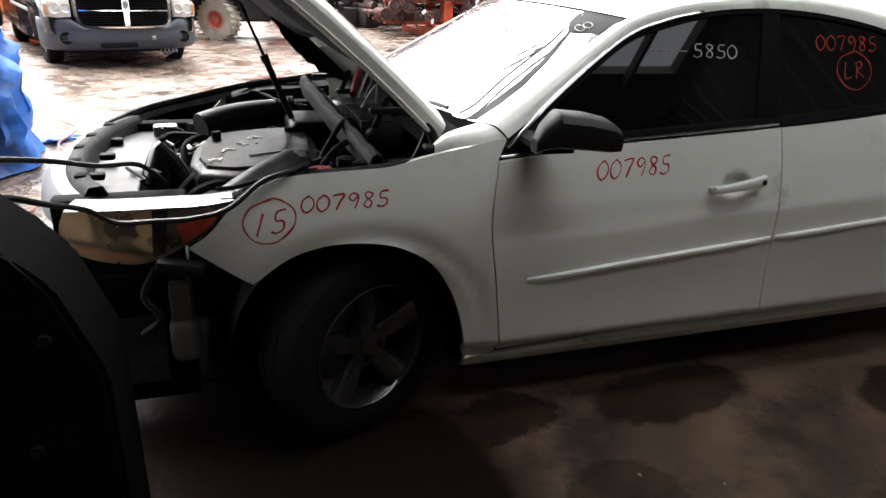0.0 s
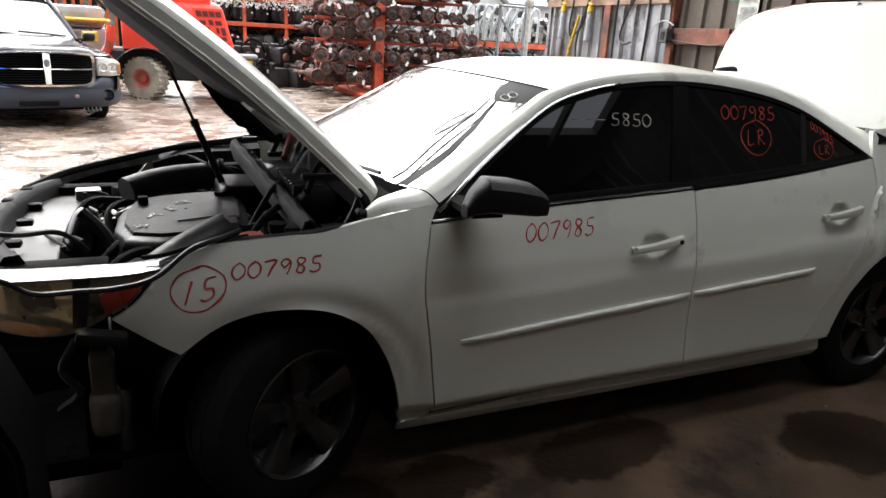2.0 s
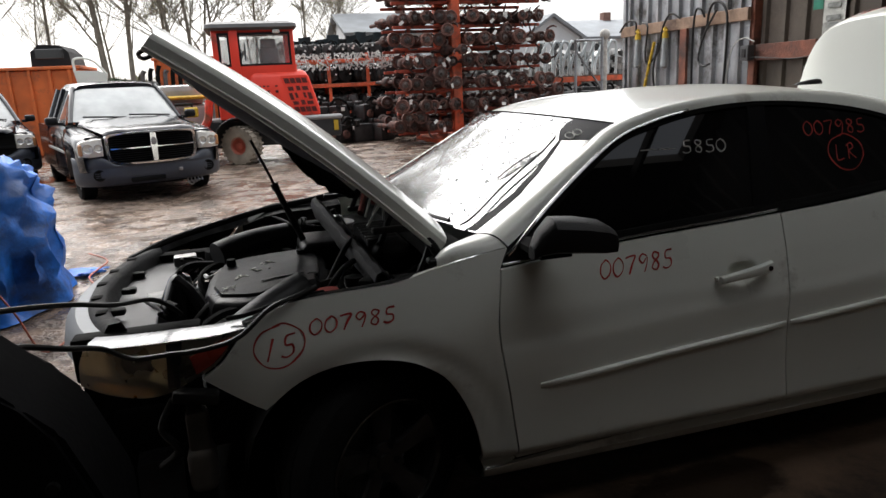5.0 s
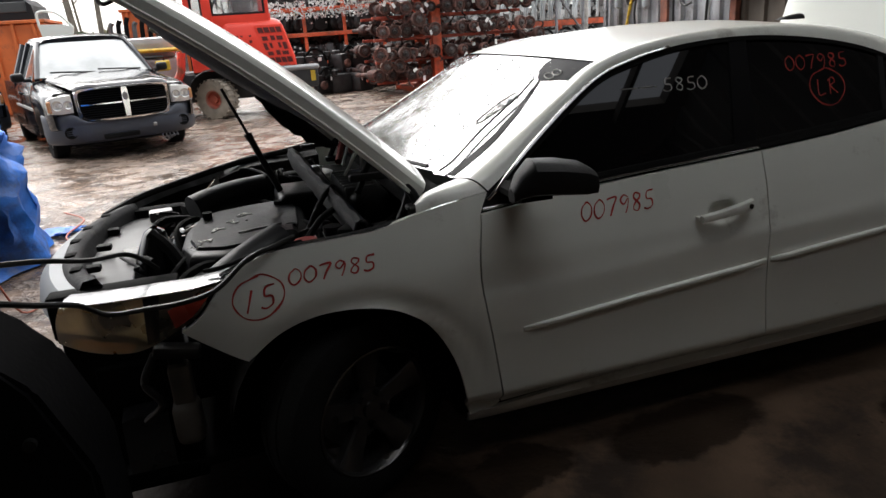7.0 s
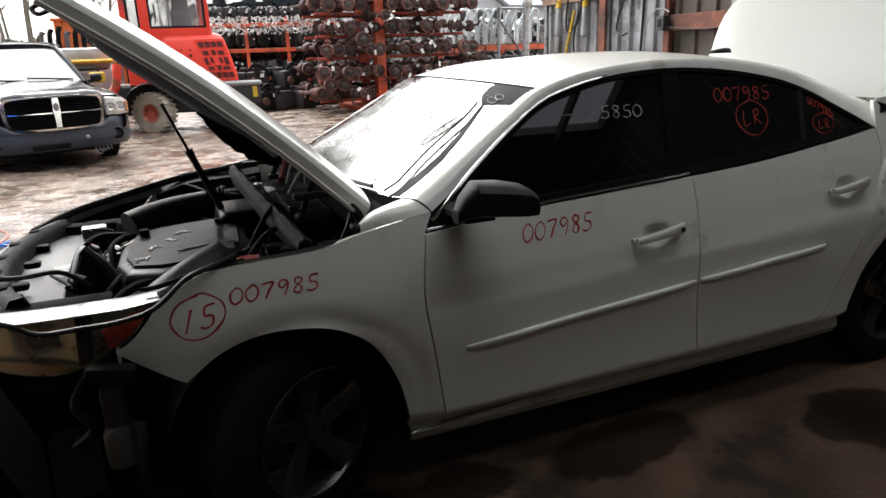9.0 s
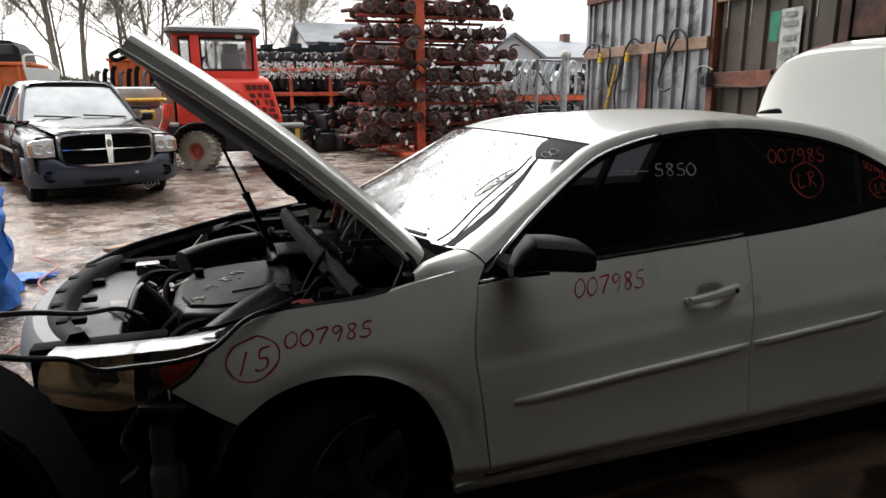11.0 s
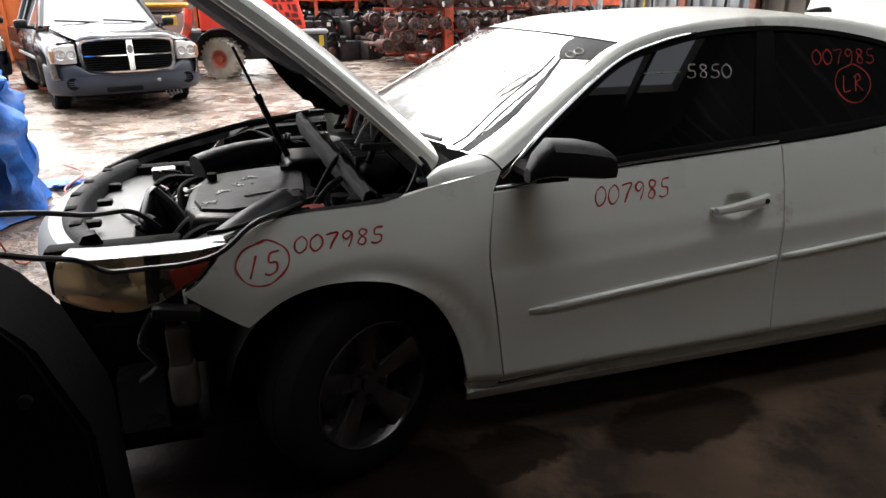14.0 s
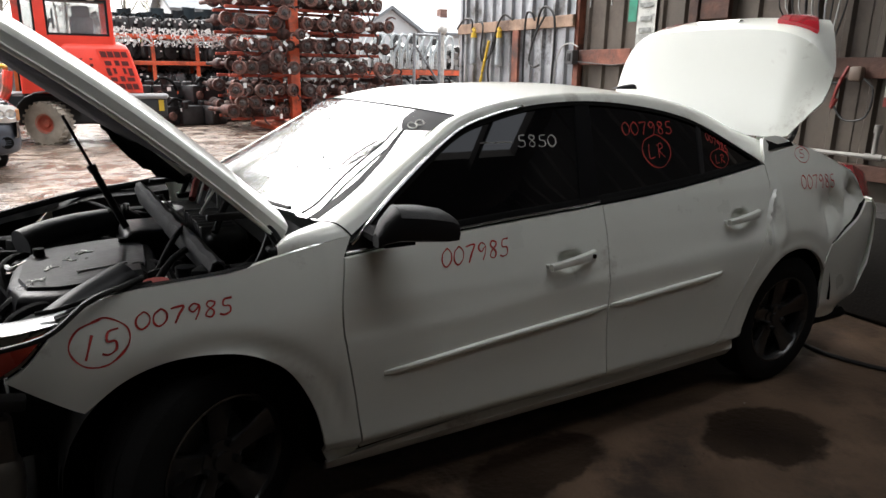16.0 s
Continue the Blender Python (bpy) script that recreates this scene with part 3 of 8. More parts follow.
pn.inputs["Scale"].default_value, pn.inputs["Detail"].default_value, pn.inputs["Roughness"].default_value = 2.2, 12, 0.74
mc = mn.new("ShaderNodeTexCoord")
mp = mn.new("ShaderNodeMapping")
mp.inputs["Scale"].default_value = (0.9, 1.3, 1)
ml.new(mc.outputs["Object"], mp.inputs["Vector"])
ml.new(mp.outputs[0], pn.inputs["Vector"])
pr = mn.new("ShaderNodeMapRange")
pr.inputs["From Min"].default_value, pr.inputs["From Max"].default_value = 0.44, 0.60
pr.inputs["To Min"].default_value, pr.inputs["To Max"].default_value = 0.07, 0.55
ml.new(pn.outputs["Fac"], pr.inputs["Value"])
ml.new(pr.outputs[0], mb.inputs["Roughness"])
for link in list(ml):
    if link.to_node.type == "BUMP" and link.to_socket.name == "Strength":
        ml.remove(link)
bs = mn.new("ShaderNodeMapRange")
bs.inputs["From Min"].default_value, bs.inputs["From Max"].default_value = 0.46, 0.58
bs.inputs["To Min"].default_value, bs.inputs["To Max"].default_value = 0.12, 1.0
ml.new(pn.outputs["Fac"], bs.inputs["Value"])
for node in mn:
    if node.type == "BUMP":
        ml.new(bs.outputs[0], node.inputs["Strength"])
        node.inputs["Distance"].default_value = 0.06
TIN = mat("corrugated_tin", (0.24, 0.24, 0.24), 0.45, 0.5, vary=0.3, scale=2.5, dirt_shade=(0.10, 0.08, 0.06), dirt_shade_amount=0.4, dirt_shade_scale=3)
WOOD = mat("weathered_lumber", (0.22, 0.11, 0.07), 0.75, vary=0.35, scale=6, bump=0.4, bump_scale=50)
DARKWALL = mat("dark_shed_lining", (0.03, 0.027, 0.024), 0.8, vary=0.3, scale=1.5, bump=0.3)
RED = mat("loader_red", (0.84, 0.060, 0.034), 0.35, vary=0.1, scale=2, dirt_shade=(0.2, 0.08, 0.05), dirt_shade_amount=0.15)
ORANGE = mat("rack_orange", (0.72, 0.13, 0.055), 0.5, vary=0.3, scale=3, dirt_shade=(0.30, 0.09, 0.055), dirt_shade_amount=0.35, dirt_shade_scale=4)
TRUCK = mat("dark_truck_paint", (0.008, 0.009, 0.013), 0.13, vary=0.2, coat=0.3, spec=0.5)
# the darker blue patches put the folds' shade into the colour
TARP = mat("blue_tarp", (0.012, 0.12, 0.47), 0.42, vary=0.6, scale=4, bump=1.0, bump_scale=11, dirt_shade=(0.010, 0.045, 0.16), dirt_shade_amount=0.42, dirt_shade_scale=2.4, spec=0.4)


def ground_z(x, y):
    return 0.25 * min(1, max(0, (y - 2.2) / 4.0))


def bumps(x, y):
    """Ruts, lumps and tyre tracks in the yard."""
    z = 0.035 * noise.noise((x * 0.5, y * 0.7, 0)) + 0.022 * noise.noise((x * 1.6, y * 2.1, 3)) + 0.010 * noise.noise((x * 5, y * 6, 5))
    for c in (0.0, 1.7, 3.1):
        d = x + 0.35 * (y - 4) - c - 0.25 * math.sin(y * 0.5)
        z -= 0.018 * math.exp(-(d / 0.16) ** 2) * (1 + 0.4 * math.sin(y * 24))
    return z * min(1, max(0, (y - 2.25) / 0.8))


bm = bmesh.new()
xs = [-300, -80, -30, -16, -11, *np.arange(-8, 9.01, 0.14), 11, 16, 30, 80, 300]
ys = [2.2, 2.3, *np.arange(2.45, 13.0, 0.14), 13.5, 15, 17, 20, 25, 35, 60, 120, 300]
grid(bm, [[(x, y, ground_z(x, y) + (bumps(x, y) if abs(x) < 9 and y < 13 else 0)) for x in xs] for y in ys])
solid("ground", bm, MUD, "wet muddy gravel yard with puddles and tyre tracks", "ground", "structure", angle=80)
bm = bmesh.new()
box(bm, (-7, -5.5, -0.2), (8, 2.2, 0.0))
solid("floor", bm, CONCRETE, "stained damp concrete shed floor with painted shade by the car", "floor", "structure")
# unseen back and side walls behind the camera, closing the shed to keep it dark
bm = bmesh.new()
box(bm, (-7.2, -5.7, -0.1), (4.75, -5.5, 4.6))
solid("wall_south", bm, DARKWALL, "dark back wall of the shed", "wall", "structure")
bm = bmesh.new()
box(bm, (-7.2, -5.5, -0.1), (-7, 2.2, 4.6))
solid("wall_west", bm, DARKWALL, "dark side wall of the shed", "wall", "structure")
bm = bmesh.new()
grid(bm, [[(x, y, -0.05) for x in (-60, -8, 0, 5, 60)] for y in (-60, -20, -9, -5.6)])
solid("ground_behind", bm, MUD, "wet ground behind the shed", "ground", "structure")
# unseen roof with two long skylight gaps; its edge stops short of the wall's end to light the hood
EDGE = 2.9
GAPS_X = (-0.3, 4.42)
# first gap shows in the door glass; second is added to light the doors
GAPS_Y = ((-2.86, -1.95), (-0.95, -0.25))
bm = bmesh.new()
box(bm, (-7.2, -5.7, 4.6), (GAPS_X[0], EDGE, 4.72))
box(bm, (GAPS_X[1], -5.7, 4.6), (4.9, EDGE, 4.72))
for y0, y1 in ((-5.7, GAPS_Y[0][0]), (GAPS_Y[0][1], GAPS_Y[1][0]), (GAPS_Y[1][1], EDGE)):
    box(bm, (GAPS_X[0], y0, 4.6), (GAPS_X[1], y1, 4.72))
solid("ceiling", bm, DARKWALL, "dark unseen shed roof underside with two gaps for light", "ceiling", "structure")
for x in (3.78,):
    bm = bmesh.new()
    box(bm, (x, -3.0, 4.50), (x + 0.05, -0.1, 4.6), 0.005)
    solid("rafter", bm, DARKWALL, "dark wooden rafter under the skylight", "beam", group="roof rafters")


# ---- the sedan's trim and fittings ----
def strip(bm, pts, out, h, off=0.0, flip=False):
    """A moulding along the car's side: pts in x and z, out metres proud, h high."""
    run = spline([(p[0], p[1], 0) for p in pts], 8)
    rows = []
    for i, p in enumerate(run):
        d = (run[min(i + 1, len(run) - 1)] - run[max(i - 1, 0)]).normalized()
        up = Vector((-d.y, d.x, 0))
        e = min(1.0, min(i, len(run) - 1 - i) / 1.5 + 0.15)
        row = []
        for q, o in ((-1, 0.004), (-0.9, -0.7 * out), (-0.5, -out), (0.5, -out), (0.9, -0.7 * out), (1, 0.004)):
            c = p + up * (h / 2 * q)
            y = skin(c.x, c.y) + off + (o * e if o < 0 else o)
            row.append(Vector((c.x, CAR_W - y if flip else y, c.y)))
        rows.append(row)
    grid(bm, rows)
    bm.faces.new([bm.verts.new(v) for v in rows[0]])
    bm.faces.new([bm.verts.new(v) for v in rows[-1]][::-1])
    return bm


CHROME_TRIM = mat("chrome_trim", (0.78, 0.78, 0.78), 0.16, 1.0, vary=0.1, scale=8)
for flip in (False, True):
    part("door_moulding", strip(bmesh.new(), [(0.54, 0.552), (1.0, 0.592), (1.495, 0.627)], 0.013, 0.020, 0, flip), WHITE, car, angle=20)
    part("door_moulding", strip(bmesh.new(), [(1.515, 0.628), (1.85, 0.652), (2.165, 0.672)], 0.013, 0.020, 0, flip), WHITE, car, angle=20)
    part("belt_trim", strip(bmesh.new(), [(0.44, 0.957), (0.83, 0.992), (1.50, 1.027)], 0.008, 0.008, 0.006, flip), CHROME_TRIM, car, "bright chrome window trim")
    part("belt_trim", strip(bmesh.new(), [(1.51, 1.027), (1.94, 1.057), (2.53, 1.118)], 0.006, 0.016, 0.006, flip), DARK, car)
    part("belt_seal", strip(bmesh.new(), [(0.44, 0.970), (0.83, 1.006), (1.50, 1.040), (1.94, 1.070), (2.50, 1.124)], 0.004, 0.018, 0.010, flip), DARK, car)
    part("window_seal", strip(bmesh.new(), [(p[0] + 0.006, p[1] - 0.008) for p in W_TOP[0:9]] + [(2.53, 1.118)], 0.004, 0.020, 0.008, flip), DARK, car)
    part("window_bright_strip", strip(bmesh.new(), [(0.46, 0.985), (0.64, 1.125), (0.91, 1.296), (1.09, 1.357), (1.25, 1.386)], 0.008, 0.010, 0.000, flip), CHROME_TRIM, car)
    part("pillar_cover", panel_mesh(outline([(1.40, 1.02), (1.50, 1.03)], [(1.50, 1.03), (1.585, 1.395)], [(1.585, 1.395), (1.51, 1.39)], [(1.51, 1.39), (1.40, 1.02)], n=2), flip, inset=0, depth=0.006, off=0.008), mat("pillar_film", (0.004, 0.004, 0.0045), 0.30, spec=0.15), car)
    part("window_divider", panel_mesh(outline([(2.10, 1.07), (2.125, 1.07)], [(2.125, 1.07), (2.20, 1.30)], [(2.20, 1.30), (2.175, 1.305)], [(2.175, 1.305), (2.10, 1.07)], n=2), flip, inset=0, depth=0.006, off=0.008), BLACK_PL, car)
    part("mirror_patch", panel_mesh(outline([(0.440, 0.962), (0.66, 0.982)], [(0.66, 0.982), (0.63, 1.085)], [(0.63, 1.085), (0.47, 1.012)], [(0.47, 1.012), (0.440, 0.962)], n=2), flip, inset=0, depth=0.01, off=0.006), BLACK_PL, car)
    # handles: a scoop and a bar
    for door_x, z0, rise in HANDLES:
        bm = bmesh.new()
        a = Vector((door_x - 0.105, 0, z0 + 0.008 - rise))
        b = Vector((door_x + 0.105, 0, z0 + 0.008 + rise))
        rows = []
        for i in range(13):
            t = i / 12
            c = a.lerp(b, t)
            o = skin(c.x, c.z) - 0.010 - 0.022 * math.sin(math.pi * min(0.97, max(0.03, t))) ** 0.18
            hh = 0.012 + 0.007 * t
            ring = [(0.0, hh), (-0.006, hh * 0.8), (-0.009, 0), (-0.006, -hh * 0.8), (0.0, -hh), (0.012, -hh), (0.014, 0), (0.012, hh)]
            rows.append([Vector((c.x, CAR_W - (o + dy) if flip else o + dy, c.z + dz)) for dy, dz in ring + ring[:1]])
        grid(bm, rows)
        bm.faces.new([bm.verts.new(v) for v in rows[0][:-1]])
        bm.faces.new([bm.verts.new(v) for v in rows[-1][:-1]])
        h = part("door_handle", bm, WHITE, car)
        if door_x < 2 and not flip:
            bm = bmesh.new()
            yy = skin(1.40, 0.845) - 0.040
            cyl(bm, (1.40, yy, 0.846), (1.40, yy + 0.02, 0.846), 0.009, seg=12)
            part("key_lock", bm, BLACK_GL, h)
        for e in (a, b):
            bm = bmesh.new()
            o = skin(e.x, e.z)
            lo, hi = sorted((o - 0.012, o + 0.004))
            if flip:
                lo, hi = CAR_W - hi, CAR_W - lo
            box(bm, (e.x - 0.009, lo, e.z - 0.008), (e.x + 0.009, hi, e.z + 0.008), 0.003)
            part("handle_seat", bm, WHITE, h)


# door mirror on the near side
bm = bmesh.new()
prof = [(0.462, 1.012, 0.025, 0.024), (0.482, 1.034, 0.04, 0.046), (0.52, 1.052, 0.06, 0.066), (0.6, 1.046, 0.08, 0.064), (0.67, 1.036, 0.088, 0.058), (0.698, 1.030, 0.084, 0.046)]
rows = []
for x, z, wy, hz in prof:
    rows.append([Vector((x, -0.115 + wy * math.cos(2 * math.pi * k / 16) * (1 if math.cos(2 * math.pi * k / 16) < 0 else 0.75), z + 0.018 + hz * (math.copysign(abs(math.sin(2 * math.pi * k / 16)) ** 0.6, math.sin(2 * math.pi * k / 16)) if math.sin(2 * math.pi * k / 16) > 0 else -0.62 * abs(math.sin(2 * math.pi * k / 16)) ** 0.35))) for k in range(17)])
grid(bm, rows)
bm.faces.new([bm.verts.new(p) for p in rows[0][:-1]])
bm.faces.new([bm.verts.new(p) for p in rows[-1][:-1]])
mir = part("door_mirror", bm, BLACK_PL, car, "black plastic door mirror")
bm = bmesh.new()
foot = [[Vector((x, y, z)) for x, z in ((0.50, 1.003), (0.60, 1.003), (0.60, 1.028), (0.52, 1.038), (0.50, 1.022), (0.50, 1.003))] for y in (0.07, 0.0, -0.10)]
grid(bm, foot)
part("mirror_foot", bm, DARK, mir)

# windshield surround, wipers, dark bands for the mirrored shed, and antenna

def on_glass(i, k):
    """A point just above the windshield: i from base to header, k from left to right."""
    j = int(min(14, i))
    f = i - j
    A, B = glass_row(j), glass_row(j + 1)
    q = int(min(23, 2 * k))
    g = 2 * k - q
    return (A[q].lerp(A[q + 1], g)).lerp(B[q].lerp(B[q + 1], g), f) + Vector((-0.010, 0, 0.012))


for ks in ([(0.1, 5.2), (0.3, 3.5), (0.45, 2.4), (0.5, 1.2)], [(0.1, 10.5), (0.3, 9.0), (0.4, 7.5), (0.4, 6.0)]):
    bm = bmesh.new()
    tube(bm, [on_glass(i, k) for i, k in ks], 0.007, seg=6)
    wp = part("wiper", bm, BLACK_PL, car)
# thin line for the near wiper arm, traced to fit the camera's view
bm = bmesh.new()
tube(bm, spline([on_glass(0.2, 0.62), on_glass(2.0, 0.56), on_glass(5.8, 0.82), on_glass(8.1, 0.94), on_glass(9.9, 1.0), on_glass(11.9, 1.15)], 4), 0.0035, seg=6)
part("glass_trim", bm, BLACK_PL, car)
bm = bmesh.new()
tube(bm, [p + Vector((0, 0, 0.001)) for p in glass_row(15)], 0.003, seg=6)
part("header_seam", bm, DARK, car)
r = random.Random(11)
bm = bmesh.new()
for n in range(900):
    p = on_glass(r.uniform(0.8, 14.5), r.uniform(0.3, 11.7)) + Vector((0.0095, 0, -0.0115))
    s = r.uniform(0.0018, 0.0052)
    bmesh.ops.create_icosphere(bm, subdivisions=1, radius=s, matrix=Matrix.Translation(p) @ Matrix.Diagonal((0.8, 1, 0.8, 1)))
tagged(part("rain_beading", bm, mat("rain_water", (0.75, 0.78, 0.78), 0.02, trans=1.0, ior=1.33, vary=0.0, rough_vary=0.0), ws), kind="stuff")
ON = Vector((0.0095, 0, -0.0105))
bm = bmesh.new()
tube(bm, [on_glass(8.6 + 1.75 * math.cos(a), 1.52 + 0.20 * math.sin(a) - 0.06 * math.cos(a)) + ON for a in np.linspace(0.2, 6.9, 30)], 0.0016, seg=4)
for n in range(4):
    tube(bm, [on_glass(7.7 + 0.62 * n + 0.26 * math.cos(a), 1.50 + 0.10 * math.sin(a) * (1 if n % 2 else 0.6) + 0.03 * math.sin(2 * a + n)) + ON for a in np.linspace(0.3 * n, 5.8, 12)], 0.0013, seg=4)
part("marker_scribble", bm, PALE_INK, ws)
bm = bmesh.new()
for ci, ck, rk in ((13.15, 0.72, 0.20), (12.65, 0.86, 0.22)):
    tube(bm, [on_glass(ci + 0.30 * math.cos(a) + 0.15 * math.sin(a), ck + rk * math.sin(a)) + ON * 0.8 for a in np.linspace(0.4, 6.4, 16)], 0.0016, seg=4)
part("marker_scribble", bm, PALE_INK, ws)
# both dark bands paint the dark shed's reflection onto the glass
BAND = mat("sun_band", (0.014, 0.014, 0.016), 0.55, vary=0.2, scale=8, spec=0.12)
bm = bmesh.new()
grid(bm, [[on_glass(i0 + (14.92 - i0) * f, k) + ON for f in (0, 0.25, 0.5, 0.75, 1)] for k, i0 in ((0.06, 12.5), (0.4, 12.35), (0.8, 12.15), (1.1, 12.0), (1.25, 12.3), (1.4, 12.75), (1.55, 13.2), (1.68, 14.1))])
part("sun_band", bm, BAND, ws, "dark patch on the glass for the mirrored shed roof")
bm = bmesh.new()
grid(bm, [[on_glass(i, k0) + ON, on_glass(i, (k0 + k1) / 2) + ON, on_glass(i, k1) + ON] for i, k0, k1 in ((0.2, 0.16, 0.42), (1.5, 0.14, 0.40), (3.0, 0.12, 0.40), (4.5, 0.14, 0.42), (6.0, 0.2, 0.44), (7.2, 0.34, 0.56), (8.4, 0.46, 0.66), (9.6, 0.66, 0.82), (10.8, 0.86, 1.0), (12.0, 1.0, 1.1))])
part("edge_band", bm, BAND, ws)
bm = bmesh.new()
rows = []
for x, w, h in ((2.33, 0.016, 0.002), (2.36, 0.024, 0.014), (2.41, 0.028, 0.022), (2.46, 0.028, 0.026), (2.475, 0.024, 0.024)):
    rows.append([Vector((x, 0.9275 + w * math.cos(math.pi * k / 8), 1.428 + h * math.sin(math.pi * k / 8))) for k in range(9)])
grid(bm, rows)
bm.faces.new([bm.verts.new(p) for p in rows[-1]])
part("antenna", bm, BLACK_PL, car, "black roof antenna fin")

# open trunk lid: the deck stands up, its rear face on top
def lid_at(s):
    """x, y and crest height of the lid: s from -1 (left edge) to 1; the far side leans forward to fit the camera's
    view.
    """
    d = abs(s)
    curl = (0.06 if s < 0 else 0.02) * max(0, (d - 0.72) / 0.28) ** 1.6
    return 3.04 - 0.075 * s + curl, 0.9275 + (0.68 if s < 0 else 0.62) * s, 1.752 - 0.075 * d ** 3 - (0.15 if s < 0 else 0.20) * d ** 8


bm = bmesh.new()
rows = []
ss = [-1 + k / 16 for k in range(33)]
for i in range(13):
    t = i / 12
    row = []
    for q in ss:
        x, y, z = lid_at(q)
        low = 1.19 + 0.19 * max(0, (abs(q) - 0.80) / 0.20)
        row.append(Vector((x + 0.05 * t ** 2 - 0.05 + 0.02 * math.sin(math.pi * t), y, low + (z - low) * t)))
    rows.append(row)


def rear_face(q, b):
    """The lid's rear face, now on top: q along the crease from -1 to 1, b metres back from it."""
    x, y, z = lid_at(q)
    g = math.sin(math.pi / 2 * b / 0.33) ** 0.85
    return Vector((x + b * (1 - 0.30 * q * q), 0.9275 + (y - 0.9275) * (1 - 0.95 * b), z + (1.790 + 0.03 * (1 - q * q) - z) * g + 0.004))


for b in (0.012, 0.05, 0.10, 0.16, 0.22, 0.28, 0.33):
    rows.append([rear_face(q, b) for q in ss])
grid(bm, rows)
thicken(bm, 0.012)
lid = part("trunk_lid", bm, WHITE, car, "white trunk lid standing open")
for flip in (False, True):
    bm = bmesh.new()
    rows = [[rear_face(q if not flip else -q, b) + Vector((-0.004, 0, 0.012)) for q in (-0.88, -0.80, -0.72, -0.64, -0.55)] for b in (0.07, 0.12, 0.17, 0.21)]
    grid(bm, rows)
    thicken(bm, 0.02)
    part("lid_lamp", bm, mat("red_lamp", (0.42, 0.010, 0.022), 0.12, vary=0.15, coat=0.8), lid, "red tail lamp on the lid")
    bm = bmesh.new()
    rows = [[rear_face(q if not flip else -q, b) + Vector((-0.004, 0, 0.012)) for q in (-0.86, -0.76, -0.66, -0.57)] for b in (0.215, 0.25, 0.28)]
    grid(bm, rows)
    thicken(bm, 0.02)
    part("reversing_lens", bm, mat("pinkish_lens", (0.55, 0.38, 0.38), 0.15, vary=0.15, coat=0.6), lid, "pale reversing lens on the lid")
bm = bmesh.new()
box(bm, (3.12, 0.80, 1.795), (3.16, 1.10, 1.812), 0.006)
part("badge", bm, CHROME, lid)
for flip in (False, True):
    bm = bmesh.new()
    pts = [Vector(p) for p in ((2.90, 0.42, 1.00), (3.0, 0.42, 1.12), (3.14, 0.42, 1.16), (3.19, 0.42, 1.24), (3.16, 0.42, 1.33))]
    tube(bm, [mirrored(p) if flip else p for p in pts], 0.016)
    part("lid_hinge", bm, GREY_PL, lid)

# tail: deck edge, tail lamps, rear bumper, trunk well
bm = bmesh.new()
box(bm, (2.9, 0.3, 0.55), (3.45, CAR_W - 0.3, 0.60), 0.01)
part("trunk_floor", bm, DARK, car)
bm = bmesh.new()
rows = []
for k in range(15):
    s = k / 14
    y = 0.17 + (CAR_W - 0.34) * s
    bow = 0.20 * math.sin(math.pi * s) ** 0.6
    rows.append([Vector((3.60 + bow, y, 0.86)), Vector((3.66 + bow, y, 0.80)), Vector((3.68 + bow, y, 0.62)), Vector((3.67 + bow, y, 0.48)), Vector((3.58 + bow, y, 0.32))])
grid(bm, rows)
thicken(bm, 0.01)
part("rear_bumper", bm, WHITE, car)
for flip in (False, True):
    o = outline([(3.245, 1.062), (3.36, 1.06), (3.54, 1.0)], [(3.54, 1.0), (3.58, 0.88)], [(3.58, 0.88), (3.445, 0.885)], [(3.445, 0.885), (3.365, 1.0), (3.245, 1.062)], n=4)
    part("tail_lamp", panel_mesh(o, flip, off=0.004, depth=0.08), MATS["red_lamp"], car, "dark red tail lamp")
    bm = bmesh.new()
    pts = [Vector((x, 0, z)) for x, z in ((3.07, 0.685), (3.19, 0.757), (3.32, 0.805), (3.45, 0.872))]
    run = [Vector((p.x, skin(p.x, p.z) + 0.012, p.z)) for p in spline(pts, 6)]
    tube(bm, [mirrored(p) if flip else p for p in run], 0.011, seg=6, smooth=False)
    part("bumper_gap", bm, DARK, car)
for flip in (False, True):
    part("c_pillar_base", panel_mesh(outline([(2.555, 1.112), (2.66, 1.10)], [(2.66, 1.10), (2.90, 1.17)], [(2.90, 1.17), (2.75, 1.23), (2.62, 1.23)], [(2.62, 1.23), (2.555, 1.112)]), flip, off=0.006, depth=0.004), WHITE, car)
bm = bmesh.new()
rows = []
for i in range(19):
    t = i / 18
    x, z = 2.575 - 0.085 * t - 0.03 * math.sin(math.pi * t), 1.00 - 0.24 * t
    w = 0.016 * math.sin(math.pi * t) ** 0.6 + 0.002
    rows.append([Vector((x + k * w, skin(x, z) + 0.004 - (0.012 + 0.010 * noise.noise((i * 0.7, k, 4))) * (1 - abs(k)) - 0.004, z + 0.006 * noise.noise((i, k, 9)))) for k in (-1, -0.5, 0, 0.5, 1)])
grid(bm, rows)
part("bent_door_edge", bm, WHITE, car, "bent creased door edge", 20)
# dark patch laid proud of the metal, for the shade inside the tear
part("torn_notch", panel_mesh(outline([(2.61, 1.22), (2.625, 1.195)], [(2.625, 1.195), (2.605, 1.165)], [(2.605, 1.165), (2.70, 1.175), (2.83, 1.178)], [(2.83, 1.178), (2.815, 1.205)], [(2.815, 1.205), (2.70, 1.195)], [(2.70, 1.195), (2.61, 1.22)], n=3), False, off=-0.004, depth=0.004), DARK, car, "torn notch drawn as a dark patch on the metal")
bm = bmesh.new()
rows = []
